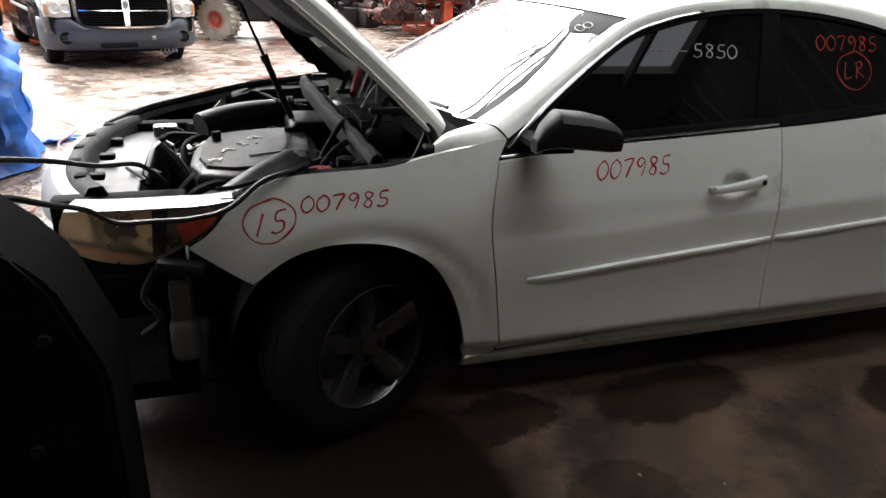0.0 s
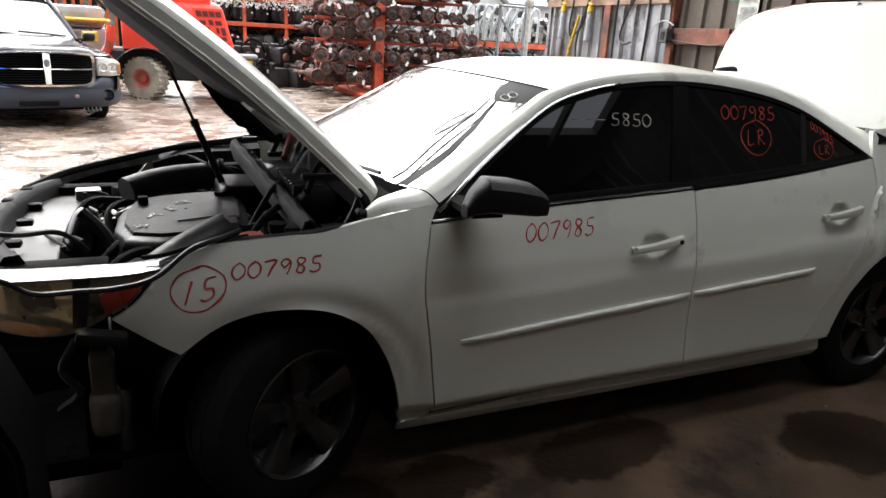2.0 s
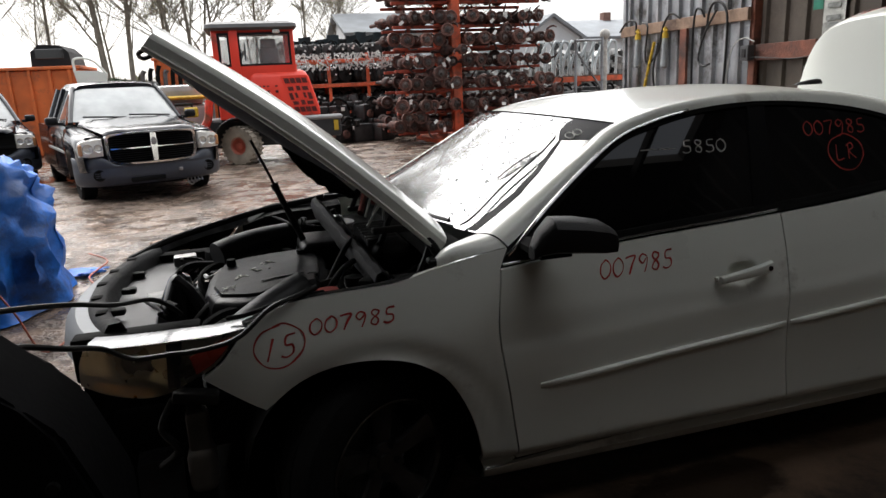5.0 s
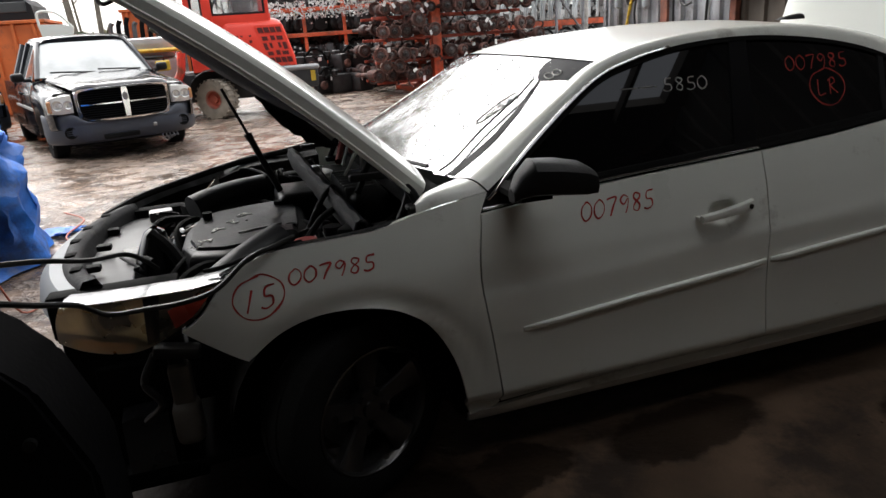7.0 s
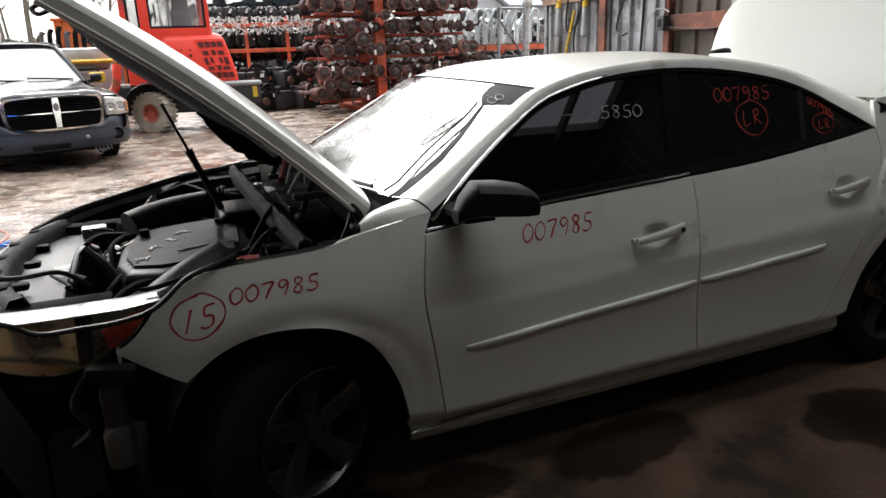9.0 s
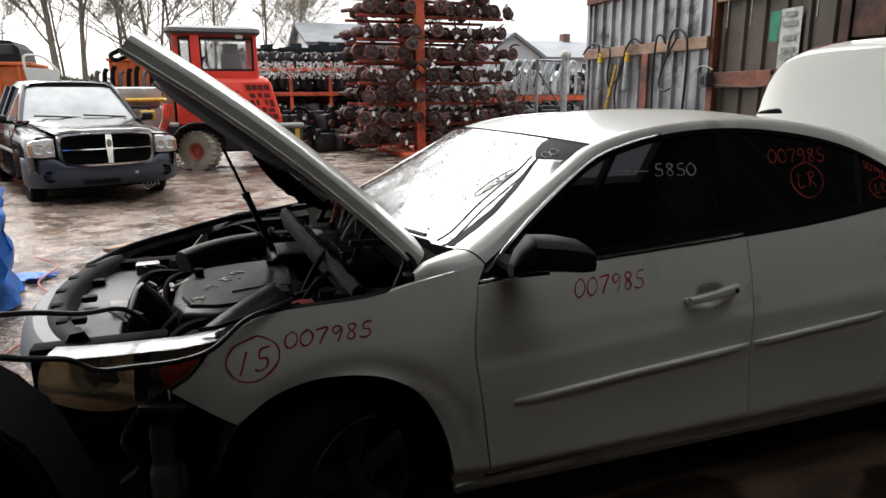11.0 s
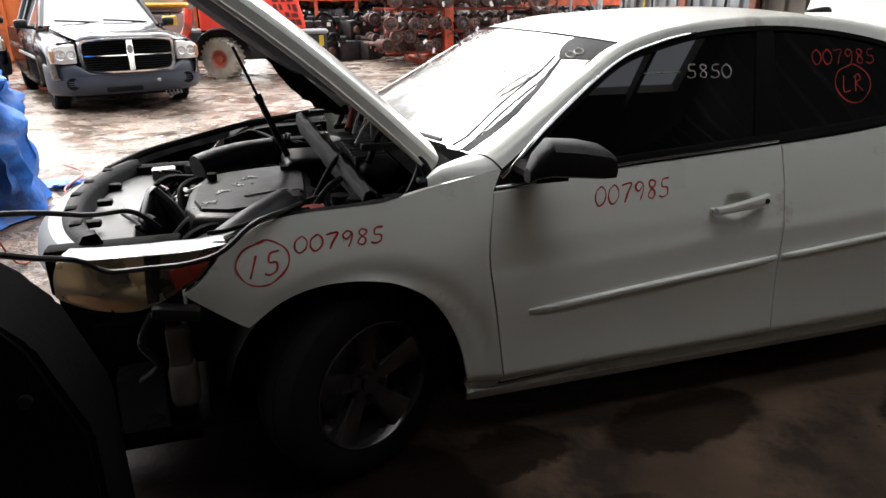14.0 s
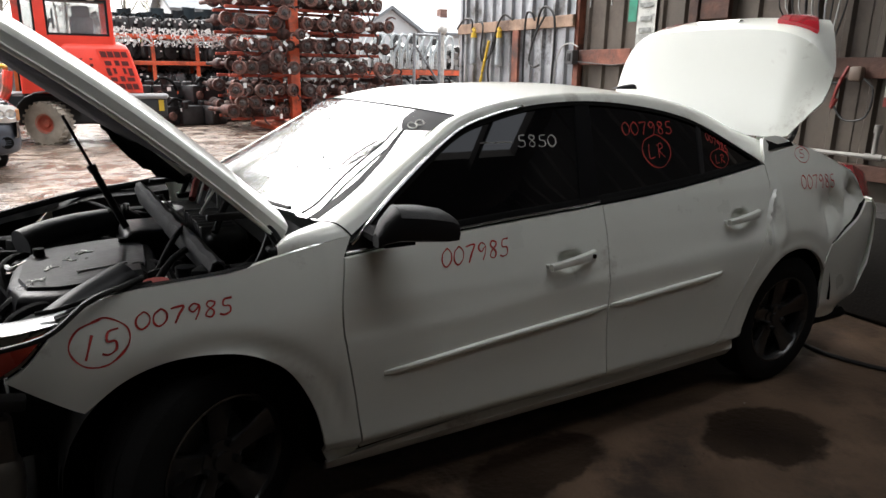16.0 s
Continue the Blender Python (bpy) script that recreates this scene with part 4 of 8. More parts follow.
for k in range(9):
    y = 0.30 + (CAR_W - 0.6) * k / 8
    rows.append([Vector((2.95, y, 1.13)), Vector((3.03, y, 1.16)), Vector((3.06, y, 1.13)), Vector((3.07, y, 1.02))])
grid(bm, rows)
part("deck_edge", bm, WHITE, car)
for flip in (False, True):
    bm = bmesh.new()
    run = [(2.75, 1.21), (2.9, 1.175), (3.05, 1.135), (3.24, 1.06), (3.42, 0.92)]
    rows = []
    for p in spline([(a, 0, b) for a, b in run], 4):
        y = skin(p.x, p.z)
        rows.append([Vector((p.x, y + 0.002, p.z)), Vector((p.x, y + 0.07, p.z + 0.012)), Vector((p.x, y + 0.14, p.z + 0.004)), Vector((p.x, y + 0.145, p.z - 0.05))])
    if flip:
        rows = [[mirrored(p) for p in r] for r in rows]
    grid(bm, rows)
    part("quarter_top", bm, WHITE, car)


# ---- marker writing on the car ----
GLYPHS = {
    "0": [[(0.5, 1.0), (0.1, 0.75), (0.05, 0.3), (0.4, 0.0), (0.85, 0.25), (0.9, 0.7), (0.55, 1.0), (0.35, 0.93)]],
    "7": [[(0.05, 0.92), (0.5, 0.98), (0.9, 0.95), (0.6, 0.5), (0.35, 0.0)]],
    "9": [[(0.85, 0.85), (0.45, 1.0), (0.15, 0.75), (0.45, 0.5), (0.85, 0.8), (0.8, 0.4), (0.6, 0.0)]],
    "8": [[(0.8, 0.9), (0.4, 1.0), (0.25, 0.75), (0.75, 0.35), (0.6, 0.02), (0.2, 0.15), (0.35, 0.45), (0.75, 0.7), (0.8, 0.92)]],
    "5": [[(0.9, 1.0), (0.35, 0.95), (0.3, 0.58), (0.75, 0.5), (0.8, 0.15), (0.4, 0.0), (0.05, 0.1)]],
    "1": [[(0.6, 1.0), (0.45, 0.5), (0.3, 0.0)]],
    "L": [[(0.3, 1.0), (0.15, 0.4), (0.2, 0.02), (0.8, 0.08)]],
    "R": [[(0.15, 0.0), (0.3, 0.95)], [(0.1, 0.85), (0.6, 1.0), (0.75, 0.7), (0.3, 0.5), (0.85, 0.0)]],
    "2": [[(0.1, 0.8), (0.5, 1.0), (0.8, 0.75), (0.1, 0.02), (0.9, 0.05)]],
    "o": [[(0.5, 1.02), (0.12, 0.85), (0.0, 0.45), (0.25, 0.05), (0.65, 0.0), (0.97, 0.35), (0.95, 0.75), (0.6, 1.03), (0.35, 0.98)]],
    "-": [[(0.0, 0.5), (0.45, 0.52), (1.0, 0.5)]],
}


def stroke(bm, pts, place, width):
    run = spline([(p[0], p[1], 0) for p in pts], 5)
    P = [place(p.x, p.y) for p in run]
    rows = []
    for i, p in enumerate(P):
        d = P[min(i + 1, len(P) - 1)] - P[max(i - 1, 0)]
        s = Vector((-d.z, 0, d.x))
        s = s.normalized() * width * (0.75 + 0.5 * noise.noise(p * 30)) / 2
        rows.append([p - s, p + s])
    grid(bm, rows)


def write(name, text, a, b, h, ink, width=0.007, off=-0.002, label="", gap=1.12, parent=None):
    """Hand-written characters along the car's side from a to b (x, z of the base line's ends)."""
    bm = bmesh.new()
    n = len(text)
    for i, ch in enumerate(text):
        for pts in GLYPHS[ch]:
            def place(u, v):
                t = (i + u / gap) / n
                x, z = a[0] + (b[0] - a[0]) * t + 0.12 * h * v, a[1] + (b[1] - a[1]) * t + h * v
                return Vector((x, skin(x, z) + off, z))
            stroke(bm, pts, place, width)
    return part(name, bm, ink, parent or car, label)


write("marker_number", "007985", (-0.178, 0.832), (0.082, 0.838), 0.044, RED_INK, off=-0.002, label="red hand-written stock number")
write("marker_circle", "o", (-0.343, 0.752), (-0.200, 0.756), 0.118, RED_INK, off=-0.002, gap=1.0)
write("marker_number", "15", (-0.315, 0.772), (-0.215, 0.785), 0.062, RED_INK)
write("marker_number", "007985", (0.765, 0.875), (1.045, 0.885), 0.058, RED_INK)
write("marker_number", "007985", (1.725, 1.265), (2.02, 1.262), 0.05, RED_INK, off=0.012, width=0.006)
write("marker_circle", "o", (1.80, 1.135), (1.962, 1.135), 0.122, RED_INK, off=0.012, gap=1.0, width=0.006)
write("marker_number", "LR", (1.832, 1.168), (1.94, 1.172), 0.056, RED_INK, off=0.012, width=0.006)
write("marker_number", "007985", (2.215, 1.232), (2.335, 1.165), 0.032, RED_INK, off=0.012, width=0.005)
write("marker_circle", "o", (2.20, 1.112), (2.32, 1.112), 0.075, RED_INK, off=0.012, gap=1.0, width=0.005)
write("marker_number", "LR", (2.23, 1.13), (2.30, 1.13), 0.036, RED_INK, off=0.012, width=0.005)
write("marker_number", "007985", (2.79, 0.985), (3.10, 0.97), 0.062, RED_INK, off=-0.003)
write("marker_circle", "o", (2.81, 1.105), (2.93, 1.10), 0.07, RED_INK, off=-0.003, gap=1.0, width=0.005)
write("marker_number", "5", (2.845, 1.125), (2.90, 1.12), 0.038, RED_INK, off=-0.003, width=0.005)
write("marker_number", "5850", (1.185, 1.24), (1.375, 1.235), 0.042, PALE_INK, off=0.012, width=0.006, label="pale hand-written number")
write("marker_number", "--", (1.02, 1.245), (1.17, 1.243), 0.03, PALE_INK, off=0.012, width=0.005)

# ---- the tin wall beside the car ----
TIN_GREY = mat("grey_tin", (0.30, 0.31, 0.325), 0.38, 0.6, vary=0.35, scale=2.5, bump=0.25, bump_scale=70, dirt_shade=(0.10, 0.095, 0.09), dirt_shade_amount=0.38, dirt_shade_scale=3)
TIN_BROWN = mat("brown_tin", (0.092, 0.076, 0.060), 0.55, 0.3, vary=0.3, scale=2.5, bump=0.15, bump_scale=25, dirt_shade=(0.07, 0.055, 0.045), dirt_shade_amount=0.5, dirt_shade_scale=2.5)
DARK_LUMBER = mat("dark_lumber", (0.085, 0.042, 0.030), 0.8, vary=0.4, scale=7, bump=0.5, bump_scale=45, dirt_shade=(0.03, 0.02, 0.016), dirt_shade_amount=0.35)
LUMBER = mat("raw_lumber", (0.30, 0.20, 0.14), 0.75, vary=0.35, scale=7, bump=0.5, bump_scale=45, dirt_shade=(0.10, 0.06, 0.045), dirt_shade_amount=0.3)
RED_LUMBER = mat("red_lumber", (0.20, 0.072, 0.045), 0.75, vary=0.4, scale=7, bump=0.5, bump_scale=45, dirt_shade=(0.06, 0.035, 0.03), dirt_shade_amount=0.35)
CABLE = mat("black_cable", (0.012, 0.012, 0.012), 0.5, vary=0.2, scale=20)
YELLOW = mat("yellow_plastic", (0.55, 0.36, 0.03), 0.5, vary=0.2, scale=10)


def tin_sheet(name, y0, y1, z0, z1, x, pitch, depth, material, label, slant=0.0):
    """A ribbed metal sheet in the plane x, with flat-topped ribs."""
    bm = bmesh.new()
    prof = []
    y = y0
    while y < y1:
        for f, d in ((0, 0), (0.42, 0), (0.5, depth), (0.66, depth), (0.74, 0)):
            yy = y + f * pitch
            if yy <= y1:
                prof.append((yy, d))
        y += pitch
    prof.append((y1 + 0.012, 0))
    rows = [[Vector((x - d + 0.004 * noise.noise((yy * 3, z, 0)), yy, z)) for yy, d in prof] for z in np.linspace(z0, z1, 6)]
    grid(bm, rows)
    thicken(bm, 0.003)
    return solid(name, bm, material, label, "wall sheet", "structure", angle=20)


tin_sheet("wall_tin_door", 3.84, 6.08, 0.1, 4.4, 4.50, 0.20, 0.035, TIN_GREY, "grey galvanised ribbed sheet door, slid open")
# sheets from the sixth on are unseen, darkened so the glass mirrors black
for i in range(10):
    tin_sheet("wall_tin", 3.84 - 0.98 * (i + 1), 3.84 - 0.98 * i, 0.0, 4.5, 4.60 + 0.006 * (i % 2), 0.245, 0.028, TIN_BROWN if i < 5 else DARKWALL, "brown weathered ribbed metal wall sheet" if i < 5 else "unseen ribbed metal wall sheet darkened for the glass")
bm = bmesh.new()
box(bm, (4.51, 3.80, 0.0), (4.64, 3.90, 4.5), 0.006)
solid("corner_post", bm, RED_LUMBER, "dark wooden corner post of the shed", "post", "structure")
bm = bmesh.new()
box(bm, (4.47, 6.05, 0.1), (4.54, 6.11, 4.4), 0.004)
solid("door_frame_post", bm, TIN_GREY, "grey steel edge post of the sheet door", "post", "structure")


def board(y0, y1, z0, z1, material, x0=4.50, x1=4.54, tilt=0.0, label="weathered wooden wall board"):
    bm = bmesh.new()
    box(bm, (x0, y0, z0), (x1, y1, z1), 0.004)
    for v in bm.verts:
        v.co.z += 0.006 * noise.noise(v.co * 2) + tilt * (v.co.y - y0)
        v.co.x += 0.003 * noise.noise(v.co * 3)
    return solid("wall_board", bm, material, label, "board", group="wall boards")


board(3.80, 6.10, 1.965, 2.085, LUMBER, 4.43, 4.468, label="pale sawn board across the sheet door")
board(4.74, 4.86, 0.3, 1.965, RED_LUMBER, 4.43, 4.468, label="reddish upright wooden batten")
board(3.05, 3.78, 1.585, 1.735, RED_LUMBER, 4.52, 4.56, label="reddish wooden rail on the tin wall")
board(0.45, 1.45, 1.50, 1.64, DARK_LUMBER, 4.52, 4.56, label="reddish wooden rail on the tin wall")
board(1.45, 3.05, 1.55, 1.69, DARK_LUMBER, 4.52, 4.56, label="reddish wooden rail on the tin wall")
board(3.76, 3.96, 0.5, 1.60, RED_LUMBER, 4.50, 4.545, label="short reddish wooden upright")
board(0.45, 2.6, 0.82, 0.92, DARK_LUMBER, 4.48, 4.56, label="low wooden rail on the tin wall")
board(0.45, 2.2, 2.42, 2.55, DARK_LUMBER, 4.52, 4.56, label="high wooden rail on the tin wall")
board(2.2, 3.82, 2.40, 2.50, LUMBER, 4.52, 4.56, label="high wooden rail on the tin wall")
board(1.98, 2.26, 1.95, 2.35, DARK_LUMBER, 4.50, 4.55, label="rust-brown wooden patch")
board(2.27, 2.36, 1.69, 2.42, DARK_LUMBER, 4.48, 4.56, label="upright wooden stud on the tin wall")
board(3.88, 6.06, 2.63, 2.92, RED_LUMBER, 4.42, 4.468, label="wide dark header board over the sheet door")


def cable(name, pts, r, material, label, category="cable"):
    bm = bmesh.new()
    tube(bm, pts, r, seg=7)
    return solid(name, bm, material, label, category)


X = 4.40
cable("hanging_cable", [(X, 6.06, 2.03), (X - 0.03, 5.85, 2.13), (X - 0.02, 5.68, 2.12), (X - 0.02, 5.66, 1.98)], 0.012, CABLE, "black cable looped over a board")
cable("hanging_cable", [(X, 5.56, 2.1), (X - 0.03, 5.40, 2.04), (X - 0.04, 5.42, 1.75), (X - 0.03, 5.38, 1.62), (X, 5.22, 1.75), (X - 0.02, 5.10, 2.02), (X - 0.03, 4.95, 2.14), (X, 4.82, 2.08)], 0.012, CABLE, "black cable looped over a board")
cable("hanging_cable", [(X, 5.22, 1.85), (X - 0.02, 5.28, 1.5), (X, 5.20, 1.1), (X, 5.24, 0.6)], 0.012, CABLE, "black cable hanging down the sheet door")
cable("hanging_cable", [(X, 4.56, 1.0), (X - 0.02, 4.56, 1.7), (X - 0.03, 4.52, 2.10), (X - 0.02, 4.44, 2.13), (X, 4.40, 2.05)], 0.012, CABLE, "black cable hung on the sheet door")
cable("hanging_cable", [(X, 4.36, 1.95), (X - 0.03, 4.28, 2.12), (X - 0.03, 4.18, 2.18), (X - 0.02, 4.06, 2.10), (X - 0.02, 4.02, 1.90), (X, 4.06, 1.4), (X, 4.10, 0.9)], 0.013, CABLE, "black cable coil on the sheet door")
cable("hanging_cable", [(X, 4.22, 2.1), (X - 0.03, 4.34, 1.9), (X - 0.03, 4.44, 1.65), (X - 0.03, 4.36, 1.56), (X - 0.02, 4.26, 1.58)], 0.011, CABLE, "black cable coil on the sheet door")
cable("yellow_rope", [(X - 0.02, 5.27, 1.86), (X - 0.03, 5.33, 1.65), (X - 0.03, 5.44, 1.3), (X - 0.02, 5.52, 0.7)], 0.018, YELLOW, "yellow strap hanging down the sheet door", "rope")
BOTTLE = mat("cloudy_plastic", (0.30, 0.32, 0.33), 0.35, vary=0.15, scale=10)
for y, z in ((5.60, 1.72), (5.04, 1.70)):
    th = thing("work_lamp", "hanging work lamp with yellow cap and cloudy sleeve", "lamp", group="work lamps")
    bm = bmesh.new()
    lathe(bm, [(0.012, 0.20), (0.026, 0.18), (0.036, 0.10), (0.032, 0.02), (0.046, -0.05), (0.042, -0.12), (0.0, -0.15)], (X - 0.03, y, z), "z", 14)
    part("sleeve", bm, BOTTLE, th)
    bm = bmesh.new()
    cyl(bm, (X - 0.03, y, z + 0.19), (X - 0.03, y, z + 0.25), 0.036, 0.03, seg=14)
    cyl(bm, (X - 0.03, y, z + 0.24), (X - 0.03, y, z + 0.31), 0.018, 0.018, seg=10)
    cyl(bm, (X - 0.03, y - 0.04, z + 0.27), (X - 0.03, y + 0.04, z + 0.285), 0.012, seg=8)
    part("cap", bm, YELLOW, th)
# switch box
sw = thing("switch_box", "grey electrical box on the wooden rail", "electrical box")
bm = bmesh.new()
box(bm, (4.42, 3.76, 1.59), (4.50, 3.87, 1.73), 0.006)
part("housing", bm, GREY_PL, sw)
bm = bmesh.new()
box(bm, (4.412, 3.79, 1.62), (4.422, 3.84, 1.70), 0.003)
part("switch", bm, BLACK_PL, sw)
cable("wall_wire", [(4.46, 3.76, 1.62), (4.47, 3.5, 1.60), (4.47, 3.2, 1.585), (4.47, 2.9, 1.62)], 0.005, CABLE, "thin black wire along the rail")
cable("wall_wire", [(4.44, 3.70, 1.76), (4.42, 3.82, 1.80), (4.40, 3.95, 1.72), (4.40, 4.02, 1.4), (4.43, 4.00, 0.8)], 0.006, mat("pale_wire", (0.4, 0.4, 0.38), 0.6), "pale wire sagging from the box")
# poster: faded green and white sheet with illegible bars
po = thing("poster", "faded green and white paper poster pinned to tin", "poster")
PAPER = mat("faded_paper", (0.45, 0.46, 0.43), 0.8, vary=0.25, scale=14, dirt_shade=(0.2, 0.2, 0.19), dirt_shade_amount=0.35, dirt_shade_scale=9)
GREEN = mat("faded_green", (0.03, 0.20, 0.13), 0.7, vary=0.3, scale=9)
bm = bmesh.new()
grid(bm, [[(4.555 + 0.004 * math.sin(9 * y), y, z) for y in np.linspace(2.80, 3.03, 6)] for z in (1.74, 1.95, 2.1, 2.25)])
thicken(bm, 0.001)
part("sheet", bm, PAPER, po)
bm = bmesh.new()
grid(bm, [[(4.553, y, z) for y in (3.032, 3.09, 3.14)] for z in (1.98, 2.1, 2.24)])
thicken(bm, 0.001)
part("green_edge", bm, GREEN, po)
for z, w in ((2.2, 0.12), (2.12, 0.16), (2.0, 0.13), (1.9, 0.15), (1.84, 0.10)):
    bm = bmesh.new()
    box(bm, (4.546, 2.915 - w / 2, z - 0.02), (4.549, 2.915 + w / 2, z + 0.02))
    part("faded_bar", bm, mat("faded_print", (0.22, 0.23, 0.22), 0.8, vary=0.4, scale=30), po)
# chains, wires, pipe and bracket on the right stretch
for y in (3.62, 3.32, 2.60):
    cable("hanging_hook", [(4.50, y, 2.42), (4.50, y, 2.25), (4.49, y - 0.01, 2.14)], 0.008, STEEL, "short steel hook hanging from a rail", "hook")
for k in range(11):
    y = 0.96 + 0.045 * k
    cable("hanging_wire", [(4.47, 0.99 + 0.02 * k, 2.5), (4.45 - 0.01 * k, y + 0.03, 2.05), (4.45, 1.07 + 0.012 * k, 1.66)], 0.006, MATS["pale_wire"] if k % 2 else CABLE, "thin wires bunched on the wall")
cable("wall_chain", [(4.49, 1.36, 2.6), (4.49, 1.33, 2.2), (4.48, 1.28, 1.7), (4.47, 1.20, 1.5), (4.47, 0.95, 1.46)], 0.010, CABLE, "dark chain hanging on the tin wall", "chain")
cable("wall_pipe", [(4.49, 2.6, 0.985), (4.49, 1.0, 0.985), (4.49, 0.4, 0.985)], 0.016, mat("pipe_white", (0.26, 0.25, 0.23), 0.5, vary=0.2), "pale plastic pipe along the wall", "pipe")
pv = thing("pipe_tee", "white plastic pipe riser with a cap", "pipe")
bm = bmesh.new()
cyl(bm, (4.49, 0.67, 0.985), (4.49, 0.67, 1.15), 0.016, seg=12)
part("riser", bm, MATS["pipe_white"], pv)
bm = bmesh.new()
cyl(bm, (4.49, 0.67, 1.15), (4.49, 0.67, 1.20), 0.024, seg=12)
part("cap", bm, MATS["pipe_white"], pv)
bm = bmesh.new()
cyl(bm, (4.49, 0.61, 0.985), (4.49, 0.73, 0.985), 0.023, seg=12)
part("tee", bm, MATS["pipe_white"], pv)
jc = thing("jumper_clamp", "red and tan cable clamp hung on the rail", "clamp")
bm = bmesh.new()
box(bm, (4.46, 0.83, 1.48), (4.52, 0.92, 1.58), 0.02, seg=2)
part("plug", bm, mat("tan_plastic", (0.14, 0.10, 0.075), 0.5), jc)
bm = bmesh.new()
tube(bm, [(4.48, 0.93, 1.58), (4.46, 0.97, 1.45), (4.46, 1.00, 1.30), (4.46, 0.97, 1.36)], 0.014, seg=6)
part("jaw", bm, mat("red_rubber", (0.20, 0.025, 0.020), 0.5), jc)
cable("looped_cable", [(4.46, 0.99, 1.32), (4.45, 0.89, 1.22), (4.45, 0.75, 1.25), (4.46, 0.73, 1.42), (4.47, 0.81, 1.50)], 0.007, CABLE, "black cord looped on the rail")
sg = thing("wall_sign", "red and white metal sign on the rail", "sign")
bm = bmesh.new()
box(bm, (4.47, 0.46, 1.32), (4.475, 0.66, 1.38), 0.002)
part("red_band", bm, MATS["red_rubber"], sg)
bm = bmesh.new()
box(bm, (4.47, 0.46, 1.382), (4.475, 0.66, 1.56), 0.002)
part("white_field", bm, PAPER, sg)
# clutter by the wall
bm = bmesh.new()
box(bm, (4.05, -0.9, 0.0), (4.45, 0.95, 0.70), 0.03)
solid("work_bench", bm, DARKWALL, "dark low bench standing against the wall", "bench")
cable("floor_hose", [(4.0, 0.95, 0.012), (3.7, 0.6, 0.012), (3.3, 0.2, 0.012), (3.5, -0.4, 0.012), (3.9, -0.8, 0.012)], 0.012, CABLE, "black hose lying on the floor", "hose")

# ---- the sedan's bare front end and engine bay ----
TAG_PALE = mat("faded_paper_label", (0.35, 0.35, 0.34), 0.6, vary=0.3, scale=20)
SILVER = mat("silver_fascia", (0.15, 0.16, 0.175), 0.45, 0.2, vary=0.15, coat=0.0)
ENGINE_GREY = mat("engine_cover", (0.007, 0.007, 0.008), 0.30, spec=0.17, vary=0.35, scale=8, bump=0.1, bump_scale=100)
DUCT_GREY = mat("duct_grey", (0.022, 0.023, 0.025), 0.45, spec=0.35, vary=0.2, scale=8, bump=0.08, bump_scale=120)


def solid_part(name, lo, hi, material, bevel=0.012, parent=None, label="", turn=None, seg=2):
    bm = bmesh.new()
    m = None
    if turn is not None:
        c = Vector([(a + b) / 2 for a, b in zip(lo, hi)])
        m = Matrix.Translation(c) @ pose(0, 0, 0, *turn) @ Matrix.Translation(-c)
    box(bm, lo, hi, bevel, m, seg)
    return part(name, bm, material, parent or car, label)


def arc_front(s):
    """The nose line seen from above: s from 0 (left) to 1 (right)."""
    y = 0.36 + (CAR_W - 0.72) * s
    return -0.80 - 0.15 * math.sin(math.pi * s) ** 0.7, y


# fascia strip across the nose
bm = bmesh.new()
rows = []
for k in range(21):
    x, y = arc_front(k / 20)
    rows.append([Vector((x + 0.03, y, 0.795)), Vector((x - 0.01, y, 0.79)), Vector((x - 0.045, y, 0.755)), Vector((x - 0.055, y, 0.71)), Vector((x - 0.035, y, 0.675)), Vector((x + 0.01, y, 0.665))])
grid(bm, rows)
thicken(bm, 0.005)
part("nose_fascia", bm, SILVER, car, "silver nose fascia, bumper cover missing")
# slotted radiator cover behind it
bm = bmesh.new()
rows = []
for k in range(25):
    x, y = arc_front(0.02 + 0.96 * k / 24)
    lift = 0.0
    rows.append([Vector((x + 0.03, y, 0.80)), Vector((x + 0.045, y, 0.825 + lift)), Vector((x + 0.085, y, 0.83 + lift)), Vector((x + 0.10, y, 0.80)), Vector((x + 0.11, y, 0.74))])
grid(bm, rows)
part("radiator_cover", bm, BAY_BLACK, car, "slotted black radiator cover", 80)
bm = bmesh.new()
rows = [[Vector((x, y, 0.755 + 0.012 * math.sin(6 * y))) for x in (-0.86, -0.78, -0.70, -0.63)] for y in np.linspace(0.50, 1.45, 9)]
grid(bm, rows)
thicken(bm, 0.01)
part("sight_shield", bm, mat("sight_shield", (0.032, 0.032, 0.034), 0.35, vary=0.3, scale=5, coat=0.15, dirt_shade=(0.015, 0.015, 0.015), dirt_shade_amount=0.4, dirt_shade_scale=4), car)
for y in (0.55, 0.68, 0.95, 1.2, 1.38):
    solid_part("shield_clip", (-0.83, y - 0.02, 0.765), (-0.775, y + 0.02, 0.79), BAY_BLACK, 0.008)
# nose metalwork is coloured near-black for the shade it stands in
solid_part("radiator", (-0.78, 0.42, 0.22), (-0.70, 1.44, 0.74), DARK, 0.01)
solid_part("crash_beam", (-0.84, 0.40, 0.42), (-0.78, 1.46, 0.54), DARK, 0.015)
# black underbody added so the bright yard does not show through
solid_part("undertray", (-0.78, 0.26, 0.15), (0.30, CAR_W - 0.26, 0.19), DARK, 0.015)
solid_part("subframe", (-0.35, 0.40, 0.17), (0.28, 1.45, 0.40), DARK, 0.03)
# invented black panel that blocks the bright yard behind the bare nose
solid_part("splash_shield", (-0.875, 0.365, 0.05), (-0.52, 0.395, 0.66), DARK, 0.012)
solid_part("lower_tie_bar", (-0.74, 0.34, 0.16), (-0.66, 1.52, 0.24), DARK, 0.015)
